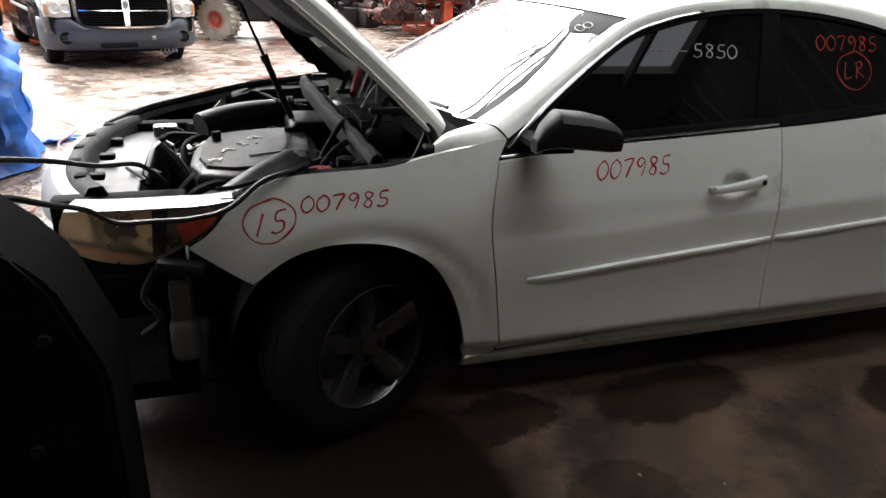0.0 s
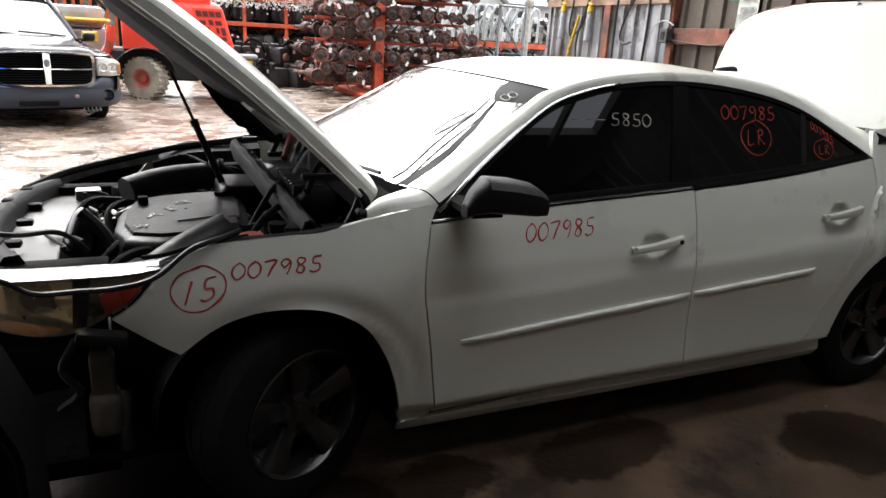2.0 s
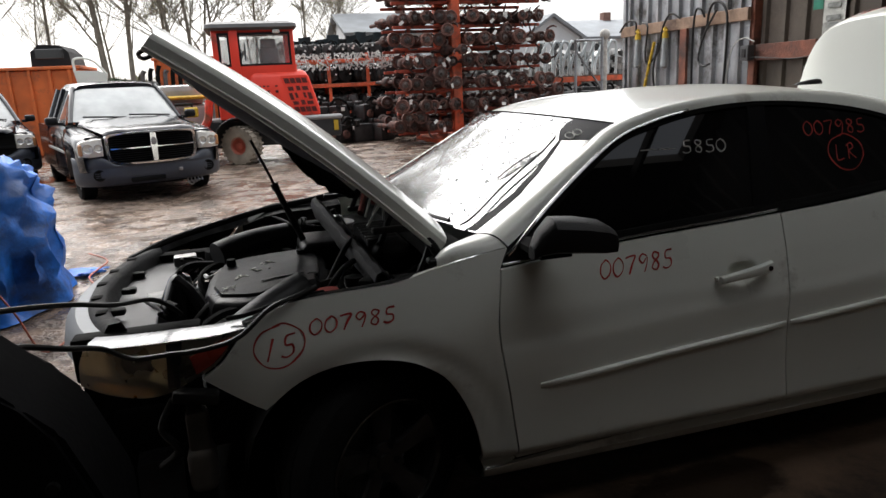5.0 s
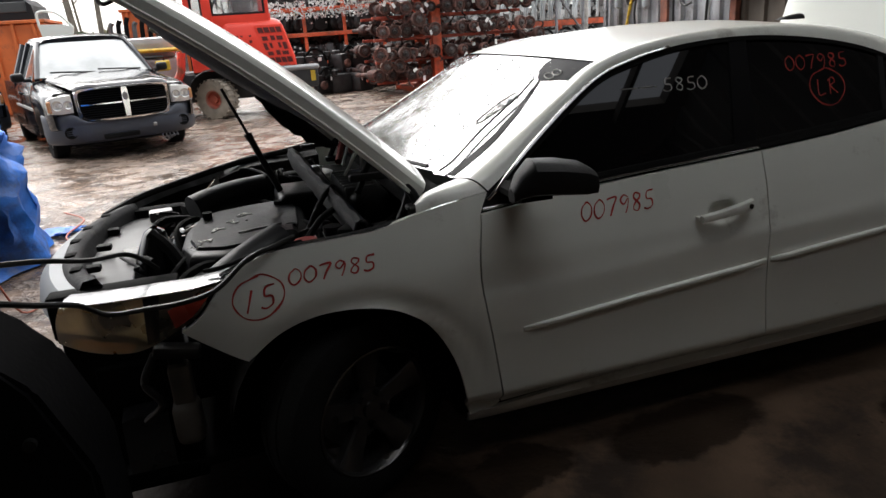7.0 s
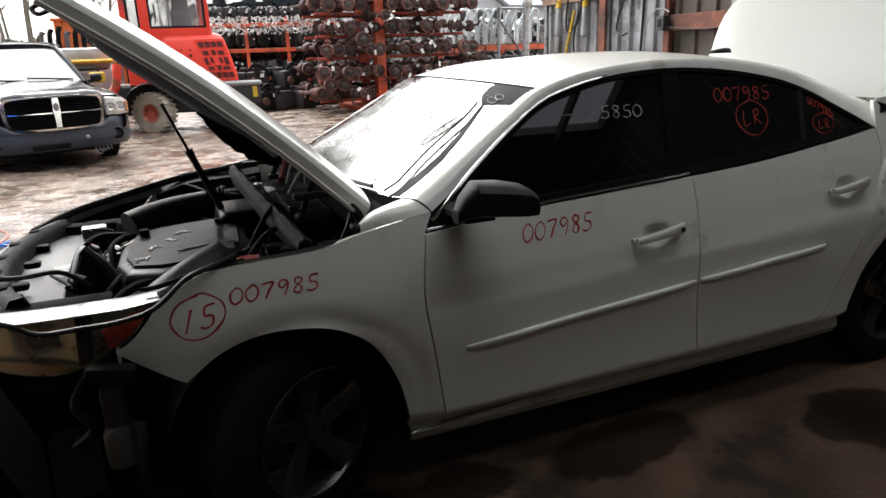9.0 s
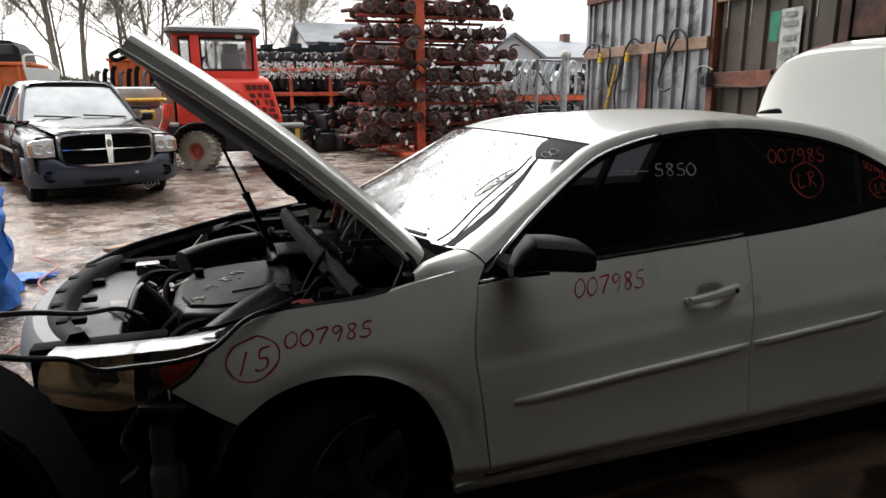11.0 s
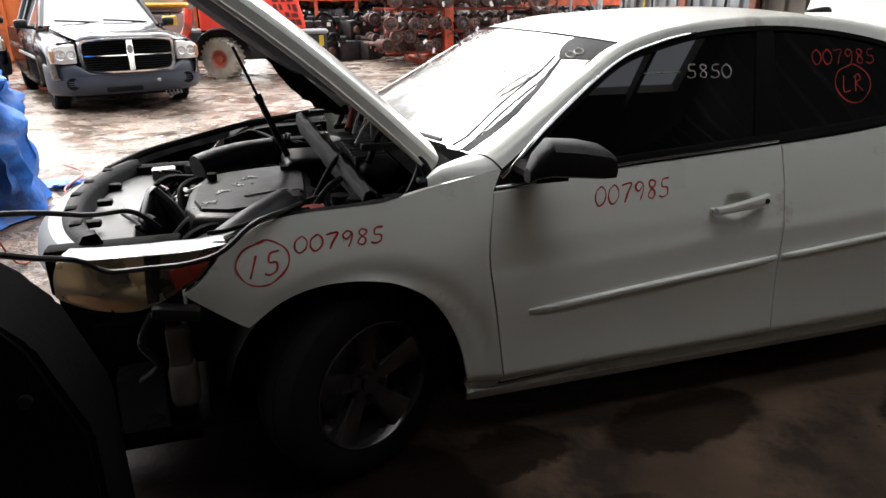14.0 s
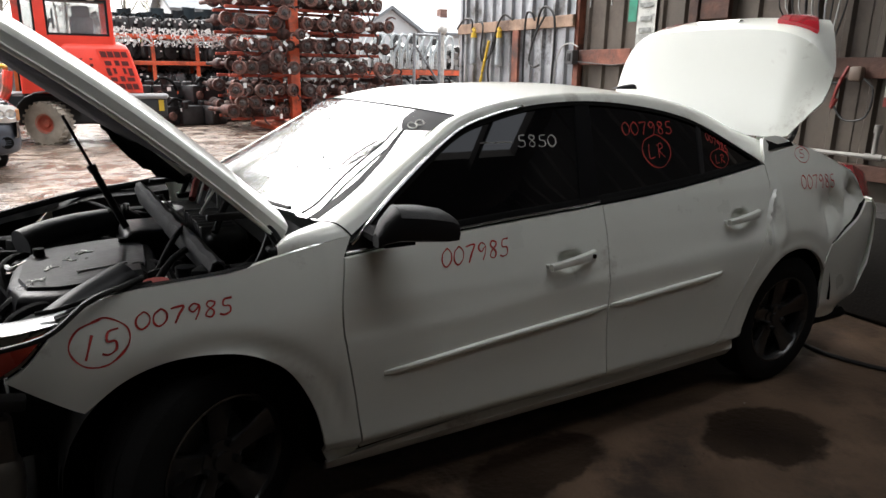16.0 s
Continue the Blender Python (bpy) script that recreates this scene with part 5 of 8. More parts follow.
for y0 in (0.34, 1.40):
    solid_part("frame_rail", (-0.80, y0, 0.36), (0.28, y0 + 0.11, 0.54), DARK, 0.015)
# left inner corner under the lamp: liner, washer bottle, brackets
bm = bmesh.new()
rows = []
for k in range(11):
    a = radians(92 + 84 * k / 10)
    rows.append([Vector((0.40 * math.cos(a) - 0.01, y, 0.34 + 0.385 * math.sin(a))) for y in (0.09, 0.2, 0.40)])
grid(bm, rows)
part("fender_liner", bm, DARK, car)
bm = bmesh.new()
box(bm, (-0.585, 0.21, 0.27), (-0.495, 0.31, 0.42), 0.03, seg=3)
box(bm, (-0.575, 0.23, 0.40), (-0.505, 0.30, 0.55), 0.02, seg=2)
part("washer_bottle", bm, mat("milky_plastic", (0.17, 0.155, 0.135), 0.5, vary=0.2, scale=9), car, "milky washer bottle")
solid_part("bottle_cap", (-0.565, 0.235, 0.555), (-0.52, 0.285, 0.585), BLACK_PL, 0.006)
solid_part("lamp_bracket", (-0.60, 0.20, 0.585), (-0.46, 0.26, 0.625), mat("bracket_grey", (0.012, 0.011, 0.011), 0.6, vary=0.3), 0.012, turn=(0, 12, 0))
bm = bmesh.new()
rows = [[Vector((x, y, z + 0.012 * noise.noise((x * 20, y * 20, z * 20)))) for x in (-0.74, -0.70, -0.65, -0.60)] for y, z in ((0.24, 0.20), (0.25, 0.30), (0.27, 0.38), (0.36, 0.40))]
grid(bm, rows)
thicken(bm, 0.003)
part("torn_liner", bm, mat("shiny_torn_plastic", (0.02, 0.02, 0.021), 0.25, vary=0.3, bump=0.5, bump_scale=40), car)
bm = bmesh.new()
tube(bm, [(-0.60, 0.25, 0.60), (-0.64, 0.22, 0.52), (-0.60, 0.2, 0.45), (-0.66, 0.24, 0.38)], 0.012)
part("lamp_wiring", bm, CABLE, car)

# headlamps
LENS = mat("hazy_lamp_lens", (0.80, 0.72, 0.54), 0.22, trans=0.90, ior=1.40, vary=0.25, scale=7, coat=0.0, spec=0.3, rough_vary=0.2)
AMBER = mat("amber_reflector", (0.80, 0.40, 0.07), 0.25, vary=0.25, scale=18, coat=0.5)
LAMP_RED = mat("side_marker_red", (0.35, 0.045, 0.025), 0.25, vary=0.2, coat=0.6)
LAMP_IN = mat("lamp_reflector", (0.62, 0.52, 0.34), 0.30, 0.7, vary=0.3, scale=10)
for flip in (False, True):
    lens = outline([(-0.868, 0.662), (-0.862, 0.73), (-0.838, 0.788)], [(-0.838, 0.788), (-0.70, 0.817), (-0.56, 0.842), (-0.45, 0.853), (-0.362, 0.868)], [(-0.362, 0.868), (-0.43, 0.782), (-0.505, 0.728)], [(-0.505, 0.728), (-0.60, 0.676), (-0.68, 0.657), (-0.78, 0.652), (-0.868, 0.662)])
    hl = part("headlamp", panel_mesh(lens, flip, inset=0.004, depth=0.05, step=0.03, off=0.004), LENS, car, "hazy yellowed headlamp with amber strip")
    part("reflector", panel_mesh(outline([(-0.85, 0.70), (-0.82, 0.78), (-0.56, 0.825)], [(-0.56, 0.825), (-0.56, 0.715), (-0.66, 0.702), (-0.85, 0.70)]), flip, inset=0.0, depth=0.01, off=0.045, step=0.02, bulge=lambda x, z: 0.05 * max(0, 1 - ((x + 0.66) / 0.09) ** 2 - ((z - 0.745) / 0.06) ** 2) ** 0.5), LAMP_IN, hl)
    solid_part("lamp_bucket", (-0.885, CAR_W - 0.42 if flip else 0.345, 0.655), (-0.50, CAR_W - 0.345 if flip else 0.42, 0.80), DARK, 0.01, parent=hl)
    part("lamp_case", panel_mesh(lens, flip, inset=0.012, depth=0.004, step=0.08, off=0.085), DARK, hl)
    part("amber_strip", panel_mesh(outline([(-0.82, 0.668), (-0.80, 0.690), (-0.61, 0.700)], [(-0.61, 0.700), (-0.63, 0.678), (-0.70, 0.662), (-0.82, 0.668)]), flip, inset=0.0, depth=0.006, off=0.006, step=0.02), AMBER, hl, "amber side strip")
    part("side_marker", panel_mesh(outline([(-0.515, 0.80), (-0.45, 0.835), (-0.378, 0.858)], [(-0.378, 0.858), (-0.435, 0.790), (-0.50, 0.745)], [(-0.50, 0.745), (-0.515, 0.80)]), flip, inset=0.002, depth=0.006, off=0.000, step=0.03), LAMP_RED, hl, "red side marker")
    part("lamp_divider", panel_mesh(outline([(-0.575, 0.835), (-0.53, 0.842)], [(-0.53, 0.842), (-0.55, 0.71)], [(-0.55, 0.71), (-0.585, 0.70)], [(-0.585, 0.70), (-0.575, 0.835)], n=2), flip, inset=0, depth=0.006, off=0.001), BLACK_GL, hl)
    bm = bmesh.new()
    rows = []
    for p in spline([(-0.83, 0, 0.790), (-0.70, 0, 0.817), (-0.56, 0, 0.842), (-0.45, 0, 0.855), (-0.35, 0, 0.873)], 5):
        y = skin(p.x, p.z)
        rows.append([Vector((p.x, y + 0.004, p.z)), Vector((p.x + 0.01, y + 0.03, p.z + 0.012)), Vector((p.x + 0.02, y + 0.075, p.z + 0.012)), Vector((p.x + 0.02, y + 0.08, p.z - 0.02))])
    if flip:
        rows = [[mirrored(p) for p in r] for r in rows]
    grid(bm, rows)
    # opaque pale grey paints the sky mirrored in the clear lens top
    part("lamp_top", bm, mat("sky_pale_lamp_top", (0.24, 0.25, 0.26), 0.2, 0.1, vary=0.3, scale=12, coat=0.3), hl, "glossy lamp top, pale for the mirrored sky")

# fender rails inside the bay
for flip in (False, True):
    bm = bmesh.new()
    rows = []
    for p in spline([(-0.36, 0, 0.885), (-0.2, 0, 0.932), (0.0, 0, 0.943), (0.15, 0, 0.955)], 5):
        y = skin(p.x, p.z)
        rows.append([Vector((p.x, y + 0.001, p.z)), Vector((p.x, y + 0.02, p.z + 0.004)), Vector((p.x, y + 0.035, p.z - 0.02)), Vector((p.x, y + 0.12, p.z - 0.035)), Vector((p.x, y + 0.13, p.z - 0.25))])
    if flip:
        rows = [[mirrored(p) for p in r] for r in rows]
    grid(bm, rows)
    part("inner_fender", bm, BAY_BLACK, car)
bm = bmesh.new()
tube(bm, [(-0.86, 1.42, 0.80), (-0.72, 1.58, 0.835), (-0.50, 1.70, 0.87), (-0.25, 1.755, 0.915), (0.0, 1.765, 0.945), (0.22, 1.75, 0.985)], 0.016, seg=6)
part("hood_seal", bm, RUBBER, car)
bm = bmesh.new()
tube(bm, [(-0.40, 0.085, 0.893), (-0.34, 0.062, 0.905), (-0.22, 0.05, 0.938), (-0.12, 0.09, 0.935)], 0.006, seg=6)
part("hood_seal", bm, RUBBER, car)

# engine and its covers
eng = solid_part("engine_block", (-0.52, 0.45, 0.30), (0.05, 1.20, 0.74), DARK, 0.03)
bm = bmesh.new()
top = [(-0.46, 0.40), (-0.12, 0.36), (-0.05, 0.62), (-0.07, 0.93), (-0.30, 0.97), (-0.46, 0.88)]
rows = []
for z, g in ((0.70, 1.04), (0.78, 1.03), (0.825, 1.01), (0.842, 0.97), (0.848, 0.92), (0.852, 0.86), (0.862, 0.84), (0.866, 0.5), (0.866, 0.02)):
    c = Vector((-0.26, 0.67))
    ring = [c + (Vector(p) - c) * g for p in spline([(a, b, 0) for a, b in top], 3, True) for p in [(p.x, p.y)]]
    rows.append([Vector((p.x, p.y, z + (0.05 if z > 0.8 else 0) * (p.x + 0.46))) for p in ring + ring[:1]])
grid(bm, rows)
ec = part("engine_cover", bm, ENGINE_GREY, car, "black moulded engine cover with chalk marks")
marks = random.Random(6)
for x, y, w, a in [(c + marks.uniform(-0.02, 0.02), d + marks.uniform(-0.02, 0.02), marks.uniform(0.012, 0.03), marks.uniform(0, 180)) for c, d in ((-0.40, 0.48), (-0.36, 0.60), (-0.31, 0.68), (-0.27, 0.76)) for _ in range(6)]:
    bm = bmesh.new()
    box(bm, (-w / 2, -0.0022, 0), (w / 2, 0.0022, 0.002), 0, Matrix.Translation((x, y, 0.8675 + 0.05 * (x + 0.46))) @ pose(0, 0, 0, 0, 0, a))
    part("chalk_mark", bm, PALE_INK, ec)
bm = bmesh.new()
box(bm, (-0.075, -0.006, 0), (0.075, 0.006, 0.003), 0, Matrix.Translation((-0.22, 0.52, 0.8795)) @ pose(0, 0, 0, 0, -2, 10))
part("raised_mark", bm, GREY_PL, ec)
for x, y in ((-0.40, 0.80), (-0.12, 0.46), (-0.13, 0.84)):
    bm = bmesh.new()
    cyl(bm, (x, y, 0.87), (x, y, 0.895), 0.018, seg=14)
    part("cover_bolt", bm, DARK, ec)
bm = bmesh.new()
tube(bm, [(-0.46, 1.00, 0.87), (-0.38, 1.05, 0.885), (-0.28, 1.12, 0.89), (-0.16, 1.20, 0.885)], 0.055, seg=14)
part("intake_tube", bm, DUCT_GREY, car, "fat grey plastic intake tube")
bm = bmesh.new()
tube(bm, [(-0.17, 1.195, 0.885), (-0.10, 1.24, 0.88), (-0.04, 1.25, 0.84)], 0.05, seg=14)
for k in range(5):
    lathe(bm, [(0.056, -0.006), (0.06, 0.0), (0.056, 0.006)], (-0.15 + 0.018 * k, 1.205 + 0.01 * k, 0.885), "x", 14)
part("intake_bellows", bm, RUBBER, car)
bm = bmesh.new()
box(bm, (-0.13, 0.82, 0.78), (0.07, 1.10, 0.915), 0.035, seg=3)
part("intake_resonator", bm, ENGINE_GREY, car)
bm = bmesh.new()
tube(bm, [(-0.36, 0.13, 0.835), (-0.28, 0.20, 0.865), (-0.17, 0.29, 0.895)], 0.055, seg=14)
part("fuse_cover", bm, DUCT_GREY, car, "long grey ribbed cover inside the fender")
bm = bmesh.new()
box(bm, (-0.20, 0.26, 0.86), (-0.11, 0.36, 0.925), 0.015)
part("fuse_clip", bm, BLACK_PL, car)
bm = bmesh.new()
rows = []
for z, rx, ry, ox in ((0.66, 0.10, 0.14, 0.0), (0.75, 0.08, 0.12, 0.01), (0.84, 0.055, 0.08, 0.02), (0.90, 0.035, 0.05, 0.03), (0.915, 0.012, 0.02, 0.03)):
    rows.append([Vector((-0.60 + ox + rx * math.cos(2 * math.pi * k / 16), 0.60 + ry * math.sin(2 * math.pi * k / 16), z)) for k in range(17)])
grid(bm, rows)
part("air_scoop", bm, BLACK_GL, car, "black funnel-shaped air scoop")
bm = bmesh.new()
tube(bm, [(-0.58, 0.57, 0.90), (-0.52, 0.53, 0.84), (-0.48, 0.48, 0.77), (-0.46, 0.42, 0.70)], 0.022)
part("scoop_rib", bm, BLACK_PL, car)
for pts, r, mt in (
        ([(-0.52, 0.30, 0.74), (-0.46, 0.33, 0.81), (-0.38, 0.36, 0.82), (-0.32, 0.34, 0.76)], 0.018, RUBBER),
        ([(-0.58, 0.40, 0.72), (-0.50, 0.44, 0.80), (-0.46, 0.50, 0.82), (-0.44, 0.60, 0.78)], 0.014, RUBBER),
        ([(-0.50, 0.75, 0.72), (-0.52, 0.85, 0.82), (-0.46, 0.95, 0.84), (-0.40, 1.02, 0.78)], 0.014, RUBBER),
        ([(-0.66, 0.95, 0.74), (-0.60, 1.05, 0.82), (-0.50, 1.15, 0.80), (-0.42, 1.25, 0.76)], 0.016, RUBBER),
        ([(-0.10, 0.24, 0.88), (-0.04, 0.30, 0.93), (0.02, 0.42, 0.93), (0.05, 0.55, 0.90)], 0.011, RUBBER),
        ([(-0.08, 0.40, 0.86), (0.00, 0.48, 0.96), (0.06, 0.62, 0.97), (0.06, 0.80, 0.90)], 0.010, RUBBER),
        ([(0.10, 0.55, 1.02), (0.16, 0.62, 1.08), (0.20, 0.75, 1.06), (0.22, 0.85, 0.98)], 0.005, MATS["pale_wire"]),
        ([(0.12, 0.70, 1.03), (0.17, 0.80, 1.10), (0.21, 0.90, 1.06), (0.20, 1.0, 0.98)], 0.005, MATS["pale_wire"]),
        ([(0.12, 0.42, 0.98), (0.18, 0.50, 1.06), (0.24, 0.60, 1.02), (0.26, 0.70, 0.96)], 0.012, RUBBER),
        ([(0.14, 0.95, 1.0), (0.20, 1.1, 1.08), (0.24, 1.2, 1.05), (0.26, 1.3, 0.98)], 0.014, MATS["red_rubber"])):
    bm = bmesh.new()
    tube(bm, pts, r)
    part("hose", bm, mt, car)
solid_part("cowl_end", (0.11, 0.07, 0.80), (0.31, 0.20, 0.93), DARK, 0.01)
solid_part("battery", (-0.36, 1.35, 0.60), (-0.12, 1.56, 0.83), BLACK_PL, 0.012)
solid_part("coolant_tank", (-0.06, 0.20, 0.74), (0.06, 0.36, 0.88), mat("milky_tank", (0.16, 0.15, 0.13), 0.45, vary=0.2), 0.02)
bm = bmesh.new()
cyl(bm, (-0.10, 0.17, 0.86), (-0.10, 0.17, 0.915), 0.035, seg=18)
part("red_cap", bm, MATS["red_rubber"], car, "dull red filler cap")
bm = bmesh.new()
cyl(bm, (0.0, 0.30, 0.88), (0.0, 0.30, 0.91), 0.03, seg=16)
part("tank_cap", bm, BLACK_PL, car)
for y in (0.36, 1.50):
    bm = bmesh.new()
    lathe(bm, [(0.0, 0.86), (0.03, 0.855), (0.04, 0.83), (0.085, 0.825), (0.11, 0.80), (0.12, 0.70)], (0.10, y, 0.04), "z", 20)
    part("strut_tower", bm, STEEL, car)
# loose cowl grille across the back of the bay, and the cowl well
bm = bmesh.new()
rows = []
for k in range(19):
    t = k / 18
    y = 0.14 + 1.18 * t
    x = 0.075 - 0.08 * t
    z = 0.930 + 0.06 * t + 0.004 * math.sin(9 * t)
    rows.append([Vector((x - 0.015, y, z - 0.06)), Vector((x - 0.030, y, z + 0.0)), Vector((x - 0.022, y, z + 0.022 + 0.006 * math.sin(40 * t))), Vector((x - 0.005, y, z + 0.030 + 0.006 * math.sin(40 * t))), Vector((x + 0.014, y, z + 0.018)), Vector((x + 0.022, y, z - 0.02)), Vector((x + 0.06, y, z - 0.05))])
grid(bm, rows)
thicken(bm, 0.006)
part("cowl_grille", bm, mat("cowl_plastic", (0.016, 0.016, 0.017), 0.6, spec=0.2, vary=0.3, scale=10, bump=0.2, bump_scale=60), car, "loose grey cowl grille")
bm = bmesh.new()
rows = [[Vector((0.10, y, 0.92)), Vector((0.13, y, 0.86)), Vector((0.26, y, 0.86)), Vector((0.29, y, 0.98)), Vector((0.34, y, 1.02))] for y in np.linspace(0.17, CAR_W - 0.17, 8)]
grid(bm, rows)
part("cowl_well", bm, DARK, car)
bm = bmesh.new()
box(bm, (0.09, 0.42, 0.86), (0.24, 0.86, 0.985), 0.05, seg=3)
part("blower_housing", bm, BLACK_PL, car)
for k in range(8):
    bm = bmesh.new()
    y = 0.47 + 0.044 * k
    box(bm, (0.082, y, 0.90), (0.20, y + 0.014, 0.992), 0.004)
    part("blower_rib", bm, GREY_PL, car)
for x, y, z, s in ((-0.66, 0.42, 0.75, 0.05), (-0.56, 0.30, 0.76, 0.045), (-0.20, 1.32, 0.84, 0.06), (-0.02, 1.34, 0.88, 0.05), (-0.62, 1.35, 0.78, 0.05), (-0.46, 1.30, 0.80, 0.06), (0.04, 0.20, 0.90, 0.04), (-0.30, 1.28, 0.80, 0.05), (-0.42, 0.28, 0.79, 0.04)):
    solid_part("bay_bracket", (x - s, y - s * 0.7, z - 0.05), (x + s, y + s * 0.7, z + 0.03), random.choice([BAY_BLACK, DARK, STEEL]), 0.01, turn=(0, 0, 37 * s * 100 % 90))

bay = random.Random(17)
for k in range(26):
    x, y = bay.uniform(-0.62, 0.05), bay.uniform(0.22, 1.60)
    if -0.46 < x < -0.05 and 0.36 < y < 0.97:
        x, y = bay.uniform(-0.62, -0.48), bay.uniform(0.25, 1.5)
    z = bay.uniform(0.70, 0.80) + 0.10 * (x > -0.2)
    pts = [(x, y, z - 0.06)]
    for _ in range(3):
        x, y, z = x + bay.uniform(-0.09, 0.09), y + bay.uniform(-0.10, 0.14), z + bay.uniform(-0.02, 0.035)
        pts.append((x, y, z))
    bm = bmesh.new()
    tube(bm, pts, bay.choice((0.004, 0.006, 0.009, 0.013)), seg=6)
    part("loom", bm, bay.choice((RUBBER, BAY_BLACK, BAY_BLACK, STEEL)), car)
for k in range(18):
    x, y = bay.choice(((bay.uniform(-0.64, -0.48), bay.uniform(0.28, 1.55)), (bay.uniform(-0.08, 0.06), bay.uniform(0.22, 0.70)), (bay.uniform(-0.4, 0.0), bay.uniform(1.26, 1.6))))
    s = bay.uniform(0.018, 0.045)
    z = 0.74 + (0.10 if x > -0.2 else 0.02)
    solid_part("bay_connector", (x - s, y - s * 0.6, z - 0.06), (x + s, y + s * 0.6, z + bay.uniform(0.0, 0.05)), bay.choice((BAY_BLACK, BAY_BLACK, ENGINE_GREY, STEEL)), 0.006, turn=(bay.uniform(-15, 15), bay.uniform(-15, 15), bay.uniform(0, 90)))
for k in range(5):
    x, y = arc_front(0.14 + 0.17 * k)
    solid_part("cover_slot", (x + 0.048, y - 0.022, 0.823), (x + 0.082, y + 0.022, 0.8335), DARK, 0.003)
solid_part("shield_label", (-0.72, 0.80, 0.772), (-0.66, 0.90, 0.775), TAG_PALE, 0.001, turn=(0, 0, 10))

# ---- booster cart, its cables and the tarp ----
cart = thing("booster_cart", "black wheeled battery booster cart beside the sedan's nose", "cart")
CART = mat("cart_black", (0.003, 0.003, 0.0035), 0.8, spec=0.05, vary=0.3, scale=6, bump=0.15, bump_scale=60)
bm = bmesh.new()
prof = [(-1.45, 0.10), (-0.60, 0.10), (-0.60, 0.76), (-0.665, 0.945), (-0.72, 1.005), (-0.80, 1.09), (-1.45, 1.12)]
for y in (-0.62, -0.40):
    bm.faces.new([bm.verts.new((x, y, z)) for x, z in prof])
fs = bm.faces[:]
vs = [list(f.verts) for f in fs]
for i in range(len(prof)):
    j = (i + 1) % len(prof)
    bm.faces.new((vs[0][i], vs[0][j], vs[1][j], vs[1][i]))
bmesh.ops.bevel(bm, geom=bm.edges[:], offset=0.012, segments=2, affect="EDGES")
part("housing", bm, CART, cart)
for x in (-1.30, -0.80):
    for y in (-0.70, -0.34):
        bm = bmesh.new()
        lathe(bm, [(0.05, -0.03), (0.11, -0.03), (0.125, -0.02), (0.125, 0.02), (0.11, 0.03), (0.05, 0.03)], (x, y, 0.125), "y", 28)
        w = part("cart_wheel", bm, RUBBER, cart)
        bm = bmesh.new()
        cyl(bm, (x, y - 0.032, 0.125), (x, y + 0.032, 0.125), 0.075, seg=24)
        part("hub", bm, mat("dusty_hub", (0.10, 0.095, 0.085), 0.6, vary=0.2), w, "dusty plastic hub")
for y in (-0.60, -0.42):
    bm = bmesh.new()
    tube(bm, [(-0.95, y, 1.0), (-1.0, y, 1.16), (-1.12, y, 1.22), (-1.25, y, 1.22)], 0.014)
    part("handle_tube", bm, CART, cart)
bm = bmesh.new()
cyl(bm, (-1.25, -0.60, 1.22), (-1.25, -0.42, 1.22), 0.016, seg=12)
part("handle_bar", bm, CART, cart)
for x, z in ((-0.69, 0.85), (-0.74, 0.62), (-0.70, 0.40)):
    bm = bmesh.new()
    cyl(bm, (x, -0.632, z), (x, -0.615, z), 0.012, seg=10)
    part("bolt", bm, RUBBER, cart)
cable("booster_cable", [(-0.98, -0.45, 1.11), (-0.90, -0.2, 1.07), (-0.80, 0.05, 1.0), (-0.70, 0.15, 0.955), (-0.62, 0.25, 0.93), (-0.585, 0.36, 0.87), (-0.56, 0.42, 0.82)], 0.0075, CABLE, "black booster cable clipped into the engine bay")
cable("booster_cable", [(-0.79, -0.46, 1.05), (-0.785, -0.36, 1.035), (-0.75, -0.2, 0.965), (-0.72, 0.02, 0.875), (-0.665, 0.085, 0.812), (-0.56, 0.048, 0.822), (-0.46, 0.010, 0.837), (-0.37, -0.006, 0.864), (-0.28, 0.015, 0.928), (-0.20, 0.035, 0.95), (-0.14, 0.10, 0.95)], 0.0075, CABLE, "black booster cable laid along the fender top")

# blue tarp heaped over something at the edge of the yard
TARP_MAT = MATS["blue_tarp"]
bm = bmesh.new()
rows = []
for i in range(49):
    t = i / 48
    row = []
    for k in range(97):
        a = 2 * math.pi * k / 96
        r = 0.10 + 0.88 * math.sin(math.pi / 2 * t) ** 0.9
        fold = 1 + (0.10 * math.sin(5 * a + 2.2 * t) + 0.06 * abs(math.sin(9 * a - 3 * t)) + 0.04 * noise.noise((6 * a, 5 * t, 0))) * t
        x, y = -2.76 + 0.98 * r * fold * math.cos(a), 3.72 + 1.30 * r * fold * math.sin(a)
        h = 0.98 * (1 - max(0, (t - 0.50) / 0.50) ** 2.2)
        z = ground_z(x, y) + 0.02 + h * (0.9 + 0.1 * math.cos(a)) + 0.06 * noise.noise((x * 3, y * 3, 1)) * (1 - t) + 0.16 * abs(noise.noise((x * 2.5 + a, y * 2.5, 4))) * math.sin(math.pi * t) + 0.05 * noise.noise((x * 9, y * 9, 4)) * math.sin(math.pi * t)
        row.append(Vector((x, y, max(z, ground_z(x, y) + 0.015))))
    rows.append(row)
grid(bm, rows)
bmesh.ops.remove_doubles(bm, verts=bm.verts, dist=0.0005)
bm.normal_update()
